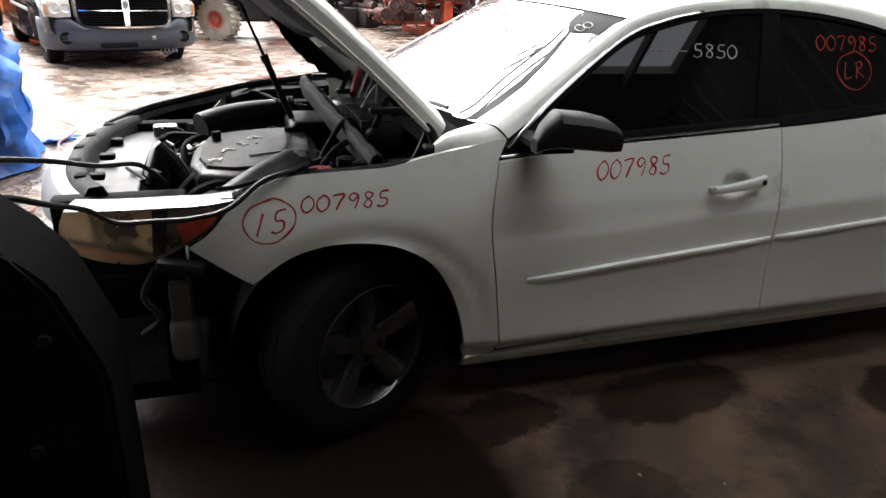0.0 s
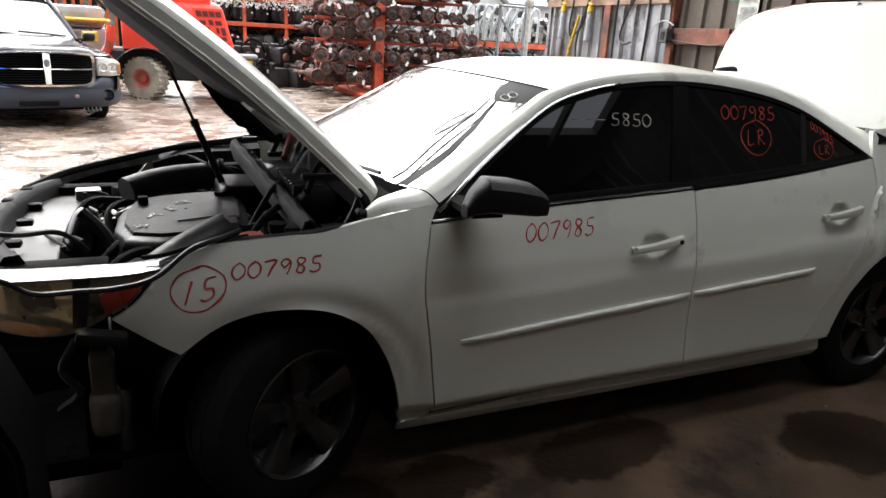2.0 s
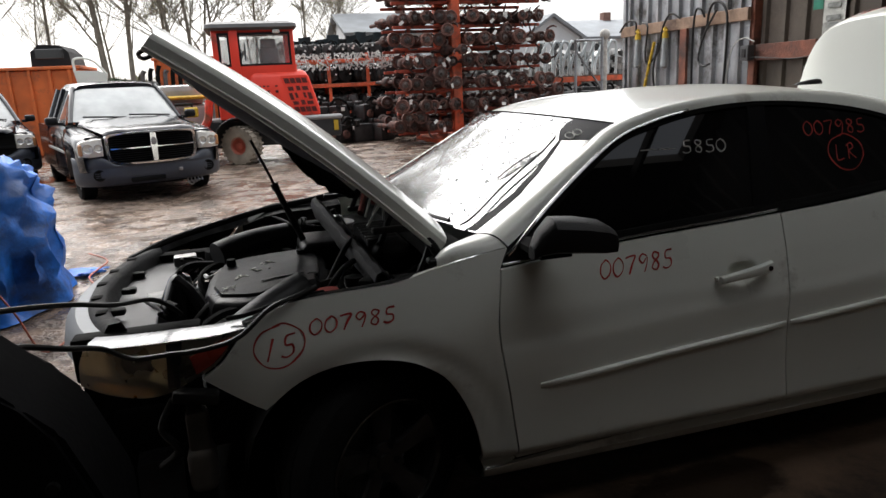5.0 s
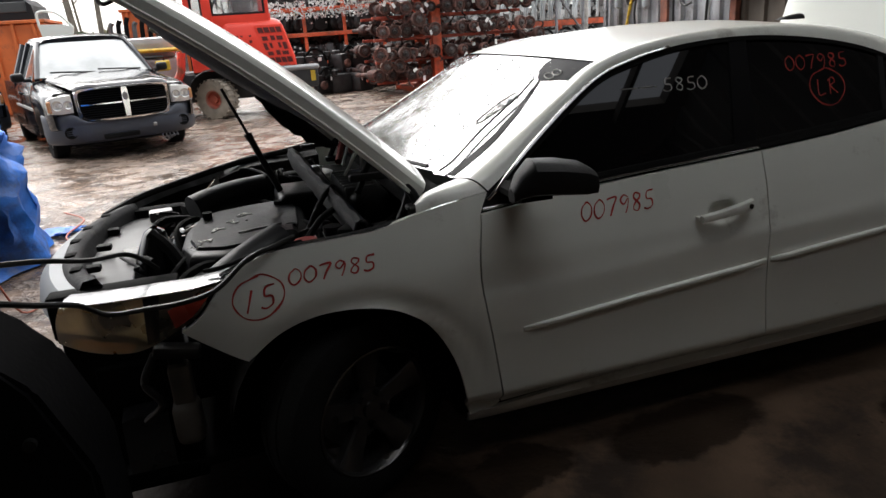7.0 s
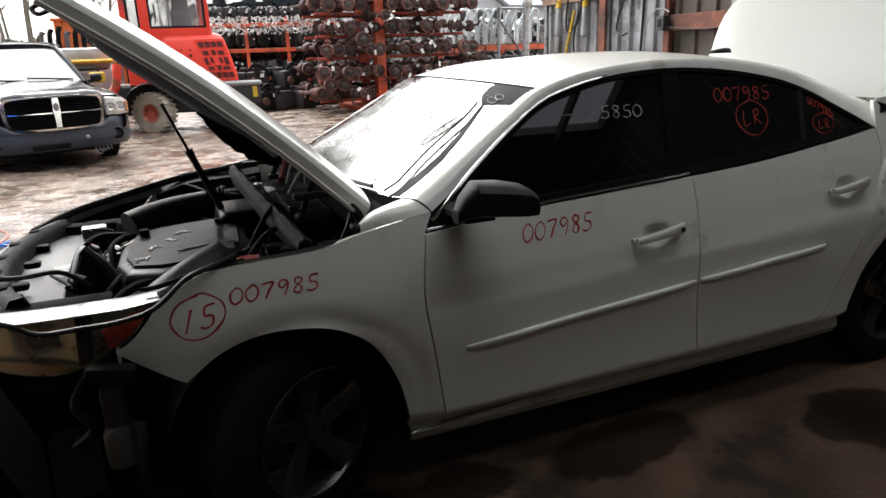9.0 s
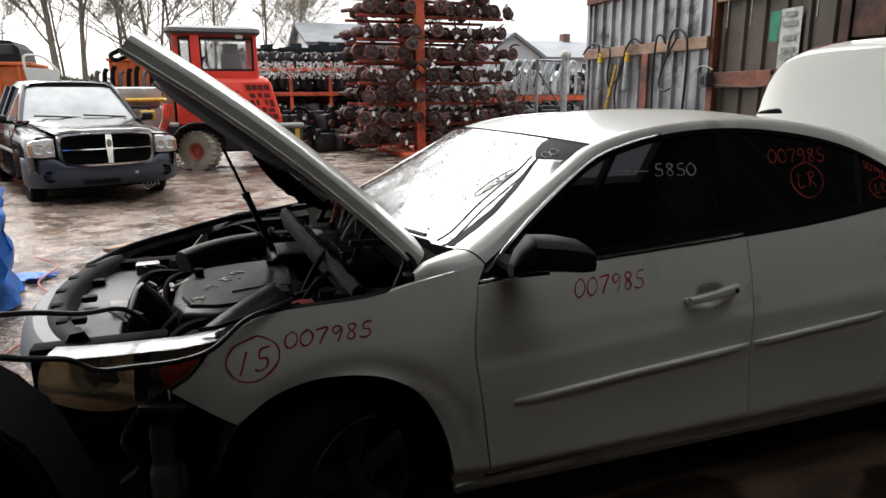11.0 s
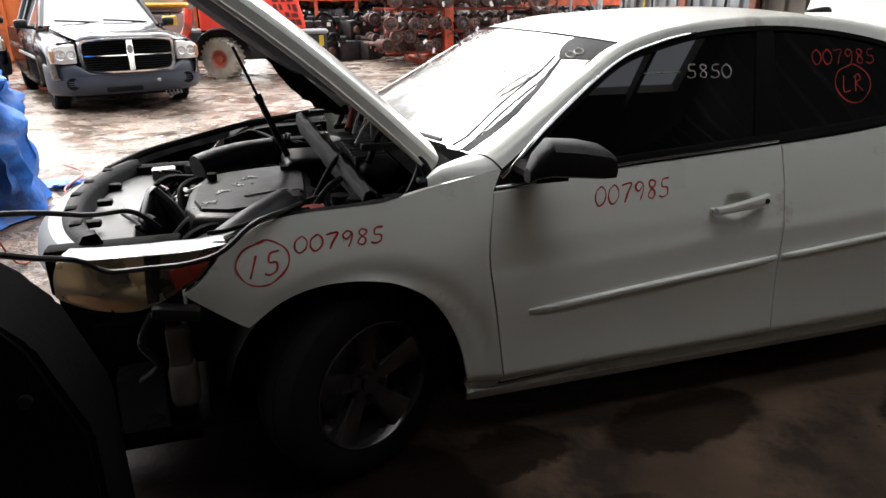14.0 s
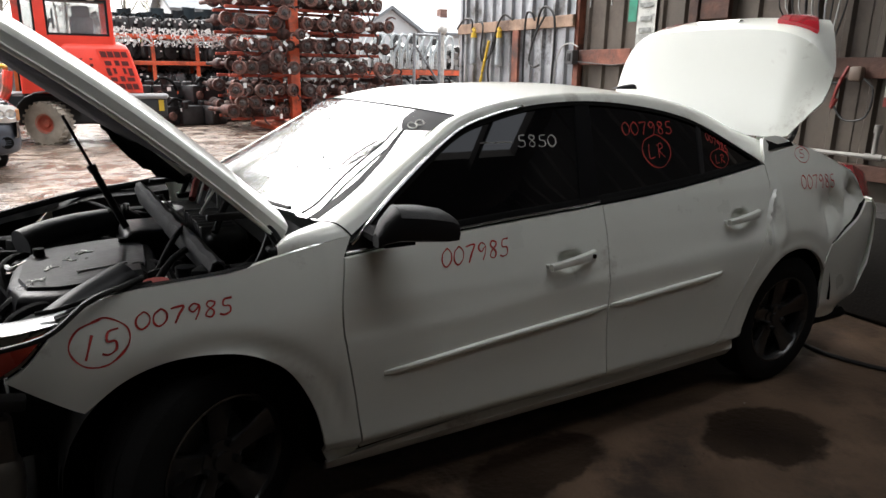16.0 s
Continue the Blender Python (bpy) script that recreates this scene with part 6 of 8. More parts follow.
for v in bm.verts:
    if v.co.z > ground_z(v.co.x, v.co.y) + 0.06:
        v.co += v.normal * (0.20 * (abs(noise.noise(v.co * 1.9)) - 0.18) + 0.20 * abs(noise.noise(v.co * 4.0 + Vector((3, 1, 7)))) + 0.07 * abs(noise.noise(v.co * 9 + Vector((5, 2, 1)))) + 0.02 * noise.noise(v.co * 17))
solid("tarpaulin", bm, TARP_MAT, "crumpled blue tarpaulin draped over a heap", "tarpaulin", angle=60)
bm = bmesh.new()
rows = [[Vector((-1.85 + 0.40 * u + 0.03 * math.sin(9 * v), 3.98 + 0.26 * v * (1 - 0.8 * u) + 0.1 * u, ground_z(0, 4.0 + 0.3 * v) + 0.02 + 0.03 * abs(noise.noise((u * 5, v * 5, 3))))) for u in np.linspace(0, 1, 9)] for v in np.linspace(0, 1, 15)]
grid(bm, rows)
for v in bm.verts:
    if v.co.x > -1.6:
        v.co.x -= 0.25 * abs(math.sin(v.co.y * 2.2))
thicken(bm, 0.003)
solid("tarpaulin_corner", bm, TARP_MAT, "flat corner of blue tarpaulin on wet ground", "tarpaulin", angle=60)
cable("red_wire", [(-1.75, 4.6, 0.19), (-1.55, 4.3, 0.17), (-1.62, 3.9, 0.14), (-1.45, 3.5, 0.11), (-1.52, 3.1, 0.09), (-1.40, 2.7, 0.06)], 0.007, mat("orange_red_wire", (0.40, 0.10, 0.06), 0.5), "thin red wire trailing on the ground", "wire")
cable("red_wire", [(-2.1, 2.6, 0.75), (-1.9, 2.5, 0.62), (-1.7, 2.4, 0.35), (-1.62, 2.5, 0.05), (-1.5, 2.7, 0.05)], 0.006, MATS["orange_red_wire"], "thin red wire trailing off the tarpaulin", "wire")

# ---- the yard: dark pickup trucks ----
BUMPER_GREY = mat("bumper_grey", (0.045, 0.052, 0.068), 0.42, vary=0.15, scale=4, bump=0.1, bump_scale=80)
LAMP_CLEAR = mat("clear_lamp", (0.66, 0.65, 0.61), 0.10, vary=0.15, scale=9, coat=1.0)
LAMP_BOWL = mat("lamp_bowl", (0.62, 0.62, 0.60), 0.15, 0.6, vary=0.15, scale=20)
LAMP_AMBER = mat("amber_lamp", (0.45, 0.20, 0.08), 0.15, vary=0.1, coat=0.8)
# opaque pale grey: the sky's reflection is put into the colour
CAB_GLASS = mat("painted_reflection_glass", (0.32, 0.34, 0.34), 0.04, vary=0.25, scale=2.5, coat=1.0, rough_vary=0.0)
SIDE_GLASS = mat("dark_side_glass", (0.03, 0.032, 0.034), 0.04, vary=0.1, coat=0.5)


def hull(bm, sections):
    """A closed body through rings of points."""
    rows = [[Vector(p) for p in ring] + [Vector(ring[0])] for ring in sections]
    grid(bm, rows)
    bm.faces.new([bm.verts.new(p) for p in sections[0]])
    bm.faces.new([bm.verts.new(p) for p in sections[-1]])
    bmesh.ops.remove_doubles(bm, verts=bm.verts, dist=0.0005)
    return bm


def pickup(at, label, grille=True):
    """An extended-cab pickup with its nose at the origin, its tail towards +y."""
    t = thing("pickup_truck", label, "truck", at, group="parked pickup trucks")

    def put(name, bm, material, parent=None, lab="", angle=35):
        return part(name, bm, material, parent or t, lab, angle)

    # fenders: rounded crowns over the wheels
    for s in (-1, 1):
        bm = bmesh.new()
        rows = []
        for y, w, zs, zt, z0 in ((0.06, 0.84, 1.00, 1.045, 0.62), (0.14, 0.89, 1.02, 1.075, 0.60), (0.30, 0.915, 1.03, 1.10, 0.60), (0.42, 0.92, 1.035, 1.115, 0.70), (0.62, 0.925, 1.04, 1.13, 0.84), (0.85, 0.925, 1.045, 1.145, 0.88), (1.08, 0.925, 1.05, 1.16, 0.84), (1.26, 0.915, 1.055, 1.175, 0.70), (1.32, 0.90, 1.06, 1.18, 0.46), (1.48, 0.895, 1.06, 1.19, 0.44)):
            rows.append([Vector((s * x, y, z)) for x, z in ((w - 0.06, z0), (w, z0 + 0.02), (w + 0.012, (z0 + zs) / 2), (w, zs - 0.03), (w - 0.04, zt - 0.04), (w - 0.11, zt - 0.006), (w - 0.20, zt), (w - 0.28, zt - 0.01), (w - 0.31, zt - 0.05))])
        grid(bm, rows)
        put("fender", bm, TRUCK, angle=60)
    bm = bmesh.new()
    rows = []
    for y, w, z, c in ((-0.075, 0.50, 1.090, 0.010), (-0.06, 0.57, 1.118, 0.014), (0.02, 0.60, 1.138, 0.02), (0.3, 0.63, 1.162, 0.03), (0.7, 0.66, 1.192, 0.035), (1.1, 0.69, 1.222, 0.035), (1.40, 0.71, 1.245, 0.03)):
        rows.append([Vector((x * w, y + 0.05 * x * x, z + c * (1 - x * x) + 0.014 * math.exp(-((abs(x) - 0.66) / 0.09) ** 2) - (0.03 if abs(x) > 0.99 else 0))) for x in np.linspace(-1, 1, 21)])
    grid(bm, rows)
    thicken(bm, 0.02)
    put("hood", bm, TRUCK, angle=60)
    bm = bmesh.new()
    box(bm, (-0.80, 0.08, 0.55), (0.80, 0.16, 1.07), 0.02)
    put("radiator_support", bm, DARK)
    # cab
    bm = bmesh.new()
    hull(bm, [[(-w, y, 0.42), (-w - 0.015, y, 0.75), (-w, y, 1.06), (-w + 0.06, y, zb), (w - 0.06, y, zb), (w, y, 1.06), (w + 0.015, y, 0.75), (w, y, 0.42)] for y, w, zb in ((1.44, 0.885, 1.20), (1.6, 0.89, 1.21), (2.8, 0.89, 1.22), (3.4, 0.885, 1.22))])
    cab = put("cab", bm, TRUCK)
    bm = bmesh.new()
    hull(bm, [[(-w, y, 1.69), (-w + 0.07, y, 1.795 + d), (-w * 0.5, y, 1.815 + d), (0, y, 1.82 + d), (w * 0.5, y, 1.815 + d), (w - 0.07, y, 1.795 + d), (w, y, 1.69), (0, y, 1.685)] for y, w, d in ((2.00, 0.57, -0.045), (2.12, 0.61, -0.01), (2.9, 0.64, 0.0), (3.40, 0.62, -0.03))])
    put("roof", bm, TRUCK, angle=60)
    for s in (-1, 1):
        for nm, pts, r in (("a_pillar", [(s * 0.77, 1.44, 1.21), (s * 0.68, 1.75, 1.49), (s * 0.585, 2.05, 1.715)], 0.036), ("b_pillar", [(s * 0.84, 2.70, 1.2), (s * 0.625, 2.68, 1.72)], 0.042), ("c_pillar", [(s * 0.84, 3.38, 1.2), (s * 0.62, 3.36, 1.72)], 0.05)):
            bm = bmesh.new()
            tube(bm, pts, r, seg=8)
            put(nm, bm, TRUCK)
        for y0, y1, y2 in ((1.50, 2.06, 2.66), (2.76, 2.72, 3.33)):
            bm = bmesh.new()
            grid(bm, [[(s * 0.825, y0, 1.21), (s * 0.825, y2, 1.21)], [(s * 0.61, y1, 1.70), (s * 0.61, y2, 1.70)]])
            thicken(bm, 0.006)
            put("side_window", bm, CAB_GLASS)
        for y in (1.50, 2.70):
            bm = bmesh.new()
            box(bm, (s * 0.903 - 0.004, y, 0.50), (s * 0.903 + 0.004, y + 0.012, 1.10), 0)
            put("door_gap", bm, DARK)
        bm = bmesh.new()
        box(bm, (s * 0.91 - 0.008, 1.36, 0.80), (s * 0.91 + 0.008, 3.4, 0.84), 0.005)
        put("side_strip", bm, mat("pale_strip", (0.35, 0.35, 0.34), 0.3, vary=0.1))
        bm = bmesh.new()
        box(bm, (s * 0.915 - 0.015, 2.50, 1.0), (s * 0.915 + 0.015, 2.64, 1.035), 0.008)
        put("door_handle", bm, BLACK_PL)
        bm = bmesh.new()
        box(bm, (s * 0.98 - 0.085, 1.60, 1.20), (s * 0.98 + 0.085, 1.70, 1.32), 0.04, seg=3)
        box(bm, (s * 0.88 - 0.04, 1.62, 1.19), (s * 0.88 + 0.06, 1.68, 1.24), 0.01)
        put("mirror", bm, BLACK_PL)
    bm = bmesh.new()
    grid(bm, [[Vector((x * w, y - 0.10 * (1 - x * x), z)) for x in np.linspace(-1, 1, 9)] for y, w, z in ((1.46, 0.745, 1.235), (1.75, 0.66, 1.48), (2.03, 0.57, 1.70))])
    thicken(bm, 0.006)
    put("windshield", bm, CAB_GLASS)
    bm = bmesh.new()
    grid(bm, [[Vector((x * w, y - 0.06 * (1 - x * x), z)) for x in np.linspace(-1, 1, 9)] for y, w, z in ((1.37, 0.72, 1.235), (1.45, 0.76, 1.232))])
    thicken(bm, 0.01)
    put("cowl", bm, BAY_BLACK)
    for x0, x1 in ((-0.60, -0.02), (0.02, 0.60)):
        bm = bmesh.new()
        tube(bm, [(x0, 1.37, 1.30), ((x0 + x1) / 2, 1.33, 1.285), (x1, 1.36, 1.265)], 0.012, seg=5)
        put("wiper", bm, BLACK_PL)
    # bed
    bm = bmesh.new()
    hull(bm, [[(-0.88, y, 0.45), (-0.90, y, 0.8), (-0.88, y, 1.16), (0.88, y, 1.16), (0.90, y, 0.8), (0.88, y, 0.45)] for y in (3.46, 4.2, 5.0)])
    put("bed", bm, TRUCK)
    # bumper wrapping round the corners
    def nose(s):
        return -0.06 + 0.30 * abs(s) ** 6 + 0.05 * s * s
    bm = bmesh.new()
    rows = []
    ss = [-1.03, *np.linspace(-1, 1, 33), 1.03]
    for s in ss:
        x = 0.945 * max(-1, min(1, s))
        y = nose(max(-1, min(1, s))) + (0.18 if abs(s) > 1.01 else 0)
        dip = 0.10 * max(0, 1 - (abs(s) / 0.66) ** 8)
        rows.append([Vector((x * 0.97, y + 0.10, 0.80 - dip)), Vector((x * 0.99, y + 0.02, 0.80 - dip)), Vector((x, y, 0.785 - dip)), Vector((x, y - 0.012, 0.68)), Vector((x, y - 0.002, 0.665)), Vector((x, y - 0.006, 0.65)), Vector((x, y - 0.008, 0.56)), Vector((x * 0.99, y + 0.01, 0.46)), Vector((x * 0.96, y + 0.06, 0.42)), Vector((x * 0.94, y + 0.16, 0.42))])
    grid(bm, rows)
    thicken(bm, 0.01)
    bp = put("bumper", bm, BUMPER_GREY, None, "scuffed grey front bumper", 50)
    for x in (-0.70, 0.70):
        y = nose(x / 0.945)
        bm = bmesh.new()
        lathe(bm, [(0.075, -0.012), (0.066, -0.018), (0.06, -0.005), (0.0, 0.0)], (x, y - 0.012, 0.575), "y", 20)
        put("fog_hole", bm, DARK, bp)
        for k in range(3):
            bm = bmesh.new()
            box(bm, (x - 0.05, y - 0.018, 0.545 + 0.025 * k), (x + 0.05, y - 0.010, 0.553 + 0.025 * k))
            put("fog_slat", bm, BUMPER_GREY, bp)
    bm = bmesh.new()
    box(bm, (-0.34, -0.082, 0.455), (0.10, -0.05, 0.515), 0.012)
    put("air_slot", bm, DARK, bp)
    bm = bmesh.new()
    box(bm, (0.28, -0.085, 0.545), (0.33, -0.055, 0.59), 0.006)
    put("tow_stud", bm, STEEL, bp)
    if grille:
        bm = bmesh.new()
        half = [(0.0, 1.112), (0.30, 1.110), (0.50, 1.100), (0.555, 1.085), (0.58, 1.05), (0.582, 0.95), (0.575, 0.80), (0.55, 0.725), (0.50, 0.695), (0.25, 0.685), (0.0, 0.684)]
        pr = half + [(-x, z) for x, z in half[-2:0:-1]]
        rows = []
        for gx, gz, y in ((1.0, 1.0, 0.10), (1.0, 1.0, -0.075), (0.985, 0.975, -0.098), (0.93, 0.88, -0.102), (0.905, 0.83, -0.085), (0.90, 0.82, 0.02)):
            rows.append([Vector((x * gx, y + 0.10 * (x / 0.58) ** 4, 0.90 + (z - 0.90) * gz)) for x, z in pr + pr[:1]])
        grid(bm, rows)
        gr = put("grille", bm, CHROME, None, "chrome crosshair grille", 40)
        bm = bmesh.new()
        box(bm, (-0.53, 0.005, 0.70), (0.53, 0.03, 1.09))
        put("grille_back", bm, DARK, gr)
        bm = bmesh.new()
        hull(bm, [[(-w, -0.045, z), (-w * 0.7, -0.105, z), (w * 0.7, -0.105, z), (w, -0.045, z)] for w, z in ((0.045, 0.72), (0.048, 0.85), (0.06, 0.92), (0.056, 1.0), (0.05, 1.085))])
        put("centre_bar", bm, CHROME, gr)
        bm = bmesh.new()
        rows = [[Vector((r * 0.036 * math.cos(a), -0.106 - h, 0.975 + r * 0.055 * math.sin(a))) for a in np.linspace(0, 2 * math.pi, 11)] for r, h in ((1, 0), (0.8, 0.010), (0.1, 0.014))]
        grid(bm, rows)
        put("emblem", bm, STEEL, gr)
        for sd in (-1, 1):
            bm = bmesh.new()
            rows = [[Vector((sd * x, -0.075 + 0.08 * (x / 0.58) ** 4 + dy, z)) for dy, z in ((0.03, 0.885), (0.0, 0.892), (0.0, 0.908), (0.03, 0.915))] for x in np.linspace(0.04, 0.525, 6)]
            grid(bm, rows)
            put("cross_bar", bm, CHROME, gr)
            for k in range(5):
                for z in (0.745 + 0.028 * k, 0.935 + 0.028 * k):
                    bm = bmesh.new()
                    grid(bm, [[Vector((sd * x, -0.045 + 0.07 * (x / 0.58) ** 4 + dy, z + dz)) for dy, dz in ((0.0, 0.0), (0.02, 0.007), (0.02, 0.0))] for x in (0.045, 0.2, 0.35, 0.45, 0.515)])
                    put("grille_slat", bm, BLACK_PL, gr)
    else:
        for z in (0.60, 0.82, 1.0):
            bm = bmesh.new()
            box(bm, (-0.6, 0.05, z), (0.6, 0.12, z + 0.05), 0.01)
            put("radiator_bar", bm, DARK)
    for s in (-1, 1):
        bm = bmesh.new()
        pr = [(0.605, 0.815), (0.75, 0.808), (0.895, 0.82), (0.902, 0.92), (0.885, 1.0), (0.84, 1.028), (0.70, 1.042), (0.605, 1.045), (0.60, 0.93)]
        rows = []
        for g, y in ((1.0, 0.16), (1.0, 0.03), (0.94, 0.004), (0.6, -0.012), (0.02, -0.016)):
            cx, cz = 0.745, 0.925
            rows.append([Vector((s * (cx + (x - cx) * g), y + 1.3 * max(0, (cx + (x - cx) * g) - 0.70) ** 2 + 0.02, cz + (z - cz) * g)) for x, z in pr + pr[:1]])
        grid(bm, rows)
        hl = put("headlamp", bm, LAMP_CLEAR, None, "clear headlamp with amber corner")
        bm = bmesh.new()
        box(bm, (s * 0.868 - 0.026, 0.035, 0.84), (s * 0.868 + 0.026, 0.09, 0.985), 0.012)
        put("turn_lamp", bm, LAMP_AMBER, hl)
        for x, r in ((0.665, 0.052), (0.785, 0.062)):
            bm = bmesh.new()
            yy = 0.004 + 1.3 * max(0, x - 0.70) ** 2
            lathe(bm, [(r, 0.006), (r * 0.97, -0.012), (r * 0.85, -0.006), (r * 0.35, 0.0), (0.0, -0.006)], (s * x, yy, 0.925), "y", 20)
            put("lamp_ring", bm, LAMP_BOWL, hl)
    for x in (-0.77, 0.77):
        for y in (0.85, 4.1):
            bm = bmesh.new()
            lathe(bm, [(0.17, -0.08), (0.27, -0.10), (0.30, -0.07), (0.30, 0.07), (0.27, 0.10), (0.17, 0.08)], (x, y, 0.47), "x", 28)
            w = put("wheel", bm, RUBBER)
            bm = bmesh.new()
            lathe(bm, [(0.17, -0.07), (0.12, -0.05), (0.0, -0.045), (0.0, 0.045), (0.12, 0.05), (0.17, 0.07)], (x, y, 0.47), "x", 24)
            put("rim", bm, STEEL, w)
    bm = bmesh.new()
    box(bm, (-0.66, 0.3, 0.36), (0.66, 4.9, 0.60), 0.02)
    put("chassis", bm, DARK)
    if grille:
        for k in range(5):
            bm = bmesh.new()
            tube(bm, [(0.42 + 0.04 * k, 0.06, 0.46), (0.40 + 0.05 * k, 0.02, 0.38), (0.46 + 0.03 * k, 0.05, 0.32 + 0.015 * k), (0.50 - 0.02 * k, 0.1, 0.36)], 0.010, seg=5)
            put("torn_wire", bm, STEEL)
    return t


TRUCK_SIZE = Matrix.Scale(0.94, 4)
pickup(pose(-1.44, 7.38, 0.065, 0, 0, 19) @ TRUCK_SIZE, "black crew-cab pickup with chrome grille, parked low")
pickup(pose(-4.24, 9.8, 0.065, 0, 0, 19) @ TRUCK_SIZE, "black pickup stripped of its grille, beside another", False)

# ---- red wheel loader ----
ld = thing("wheel_loader", "red compact wheel loader parked on the yard", "loader")
CAB_GREY = mat("cab_roof_grey", (0.10, 0.10, 0.10), 0.5, vary=0.2)
CLEAR = mat("cab_clear_glass", (0.72, 0.74, 0.74), 0.02, trans=0.85, vary=0.03, rough_vary=0.0)


def rounded(x0, x1, y0, y1, z, r, n=4):
    """A level ring with rounded corners."""
    out = []
    for cx, cy, a0 in ((x1 - r, y0 + r, -90), (x1 - r, y1 - r, 0), (x0 + r, y1 - r, 90), (x0 + r, y0 + r, 180)):
        for k in range(n + 1):
            a = radians(a0 + 90 * k / n)
            out.append((cx + r * math.cos(a), cy + r * math.sin(a), z))
    return out


bm = bmesh.new()
hull(bm, [rounded(x0, x1, y0, y1, z, 0.14) for z, x0, x1, y0, y1 in ((2.56, -0.74, 0.72, 10.80, 12.35), (2.60, -0.80, 0.78, 10.74, 12.40), (2.66, -0.79, 0.77, 10.76, 12.40), (2.71, -0.70, 0.66, 10.86, 12.30), (2.725, -0.5, 0.45, 11.1, 12.1))])
part("cab_roof", bm, CAB_GREY, ld, "faded grey cab roof")
for x, y, w in ((-0.64, 10.93, 0.055), (-0.33, 10.88, 0.075), (0.66, 10.93, 0.045), (-0.64, 12.25, 0.055), (0.66, 12.25, 0.055)):
    bm = bmesh.new()
    box(bm, (x - w, y - 0.05, 1.72), (x + w, y + 0.05, 2.58), 0.018, seg=2)
    part("cab_post", bm, RED, ld)
bm = bmesh.new()
hull(bm, [rounded(x0, 0.72, 10.86, 12.3, z, 0.06) for z, x0 in ((1.05, -0.70), (1.55, -0.70), (1.93, -0.695), (1.955, -0.68))])
part("cab_base", bm, RED, ld)
bm = bmesh.new()
box(bm, (-0.66, 10.90, 2.50), (0.70, 10.97, 2.58), 0.012)
part("cab_header", bm, RED, ld)
for x0, x1 in ((-0.26, 0.64), (-0.60, -0.40)):
    fr = [(x0, 1.955), (x1, 1.955), (x1, 2.52), (x0, 2.52)]
    cx = (x0 + x1) / 2
    bm = bmesh.new()
    rows = [[Vector((x + (0.035 if x < cx else -0.035) * e, y, z + (0.035 if z < 2.2 else -0.035) * e)) for x, z in fr + fr[:1]] for e, y in ((0, 10.95), (0, 10.875), (1, 10.875), (1, 10.95))]
    grid(bm, rows)
    wf = part("window_frame", bm, BLACK_PL, ld)
    bm = bmesh.new()
    box(bm, (x0 + 0.03, 10.915, 1.98), (x1 - 0.03, 10.92, 2.495))
    part("pane", bm, CLEAR, wf)
bm = bmesh.new()
box(bm, (-0.60, 12.2, 1.95), (0.62, 12.205, 2.5))
part("rear_pane", bm, CLEAR, ld)
bm = bmesh.new()
box(bm, (0.10, 11.5, 1.9), (0.46, 11.62, 2.30), 0.06, seg=2)
box(bm, (0.14, 11.5, 2.26), (0.42, 11.60, 2.46), 0.05, seg=2)
part("seat_back", bm, mat("grey_seat", (0.16, 0.16, 0.165), 0.7, vary=0.2), ld)
bm = bmesh.new()
tube(bm, [(-0.30, 11.3, 1.9), (-0.22, 11.25, 2.15), (-0.15, 11.3, 2.22)], 0.03, seg=8)
lathe(bm, [(0.15, -0.015), (0.17, 0.0), (0.15, 0.015)], (-0.15, 11.3, 2.22), "x", 18)
part("steering_wheel", bm, BLACK_PL, ld)
bm = bmesh.new()
box(bm, (0.34, 10.77, 2.49), (0.47, 10.86, 2.56), 0.02)
part("rear_lamp", bm, LAMP_CLEAR, ld)
# engine hood: sloping shoulders, the tail panel wider at its foot
bm = bmesh.new()
hull(bm, [rounded(x0, x1, y0, 12.1, z, r) for z, x0, x1, y0, r in ((1.06, -0.14, 1.06, 10.74, 0.06), (1.20, -0.14, 1.05, 10.74, 0.06), (1.55, -0.14, 0.96, 10.77, 0.08), (1.74, -0.13, 0.91, 10.80, 0.09), (1.83, -0.11, 0.86, 10.86, 0.10), (1.87, -0.02, 0.78, 10.96, 0.12))])
hood2 = part("engine_hood", bm, RED, ld, angle=50)


def tail_box(name, u0, u1, z0, z1, material, proud=0.008):
    """A flat piece on the sloping tail panel; u runs from its left side (0) to its right (1)."""
    bm = bmesh.new()

    def at(u, z, q):
        left, right = 0.60 - 0.27 * (z - 1.1), 1.02 - 0.25 * (z - 1.1)
        return Vector((left + (right - left) * u, 10.738 + 0.10 * max(0, z - 1.2) - q, z))
    a = [at(u0, z0, proud), at(u1, z0, proud), at(u1, z1, proud), at(u0, z1, proud)]
    b = [p + Vector((0, 0.02, 0)) for p in a]
    grid(bm, [b + b[:1], a + a[:1]])
    bm.faces.new([bm.verts.new(p) for p in a])
    return part(name, bm, material, hood2)


# darkened hood red, painted for the shade inside slots and vents
SLOT = mat("slot_shade_red", (0.10, 0.012, 0.01), 0.6)
tail_box("tail_panel", -0.06, 1.04, 1.08, 1.76, RED, 0.006)
for z0, z1 in ((1.63, 1.72), (1.12, 1.21)):
    for u in (0.04, 0.28, 0.52, 0.76):
        tail_box("grille_slot", u, u + 0.20, z0, z1, SLOT, 0.012)
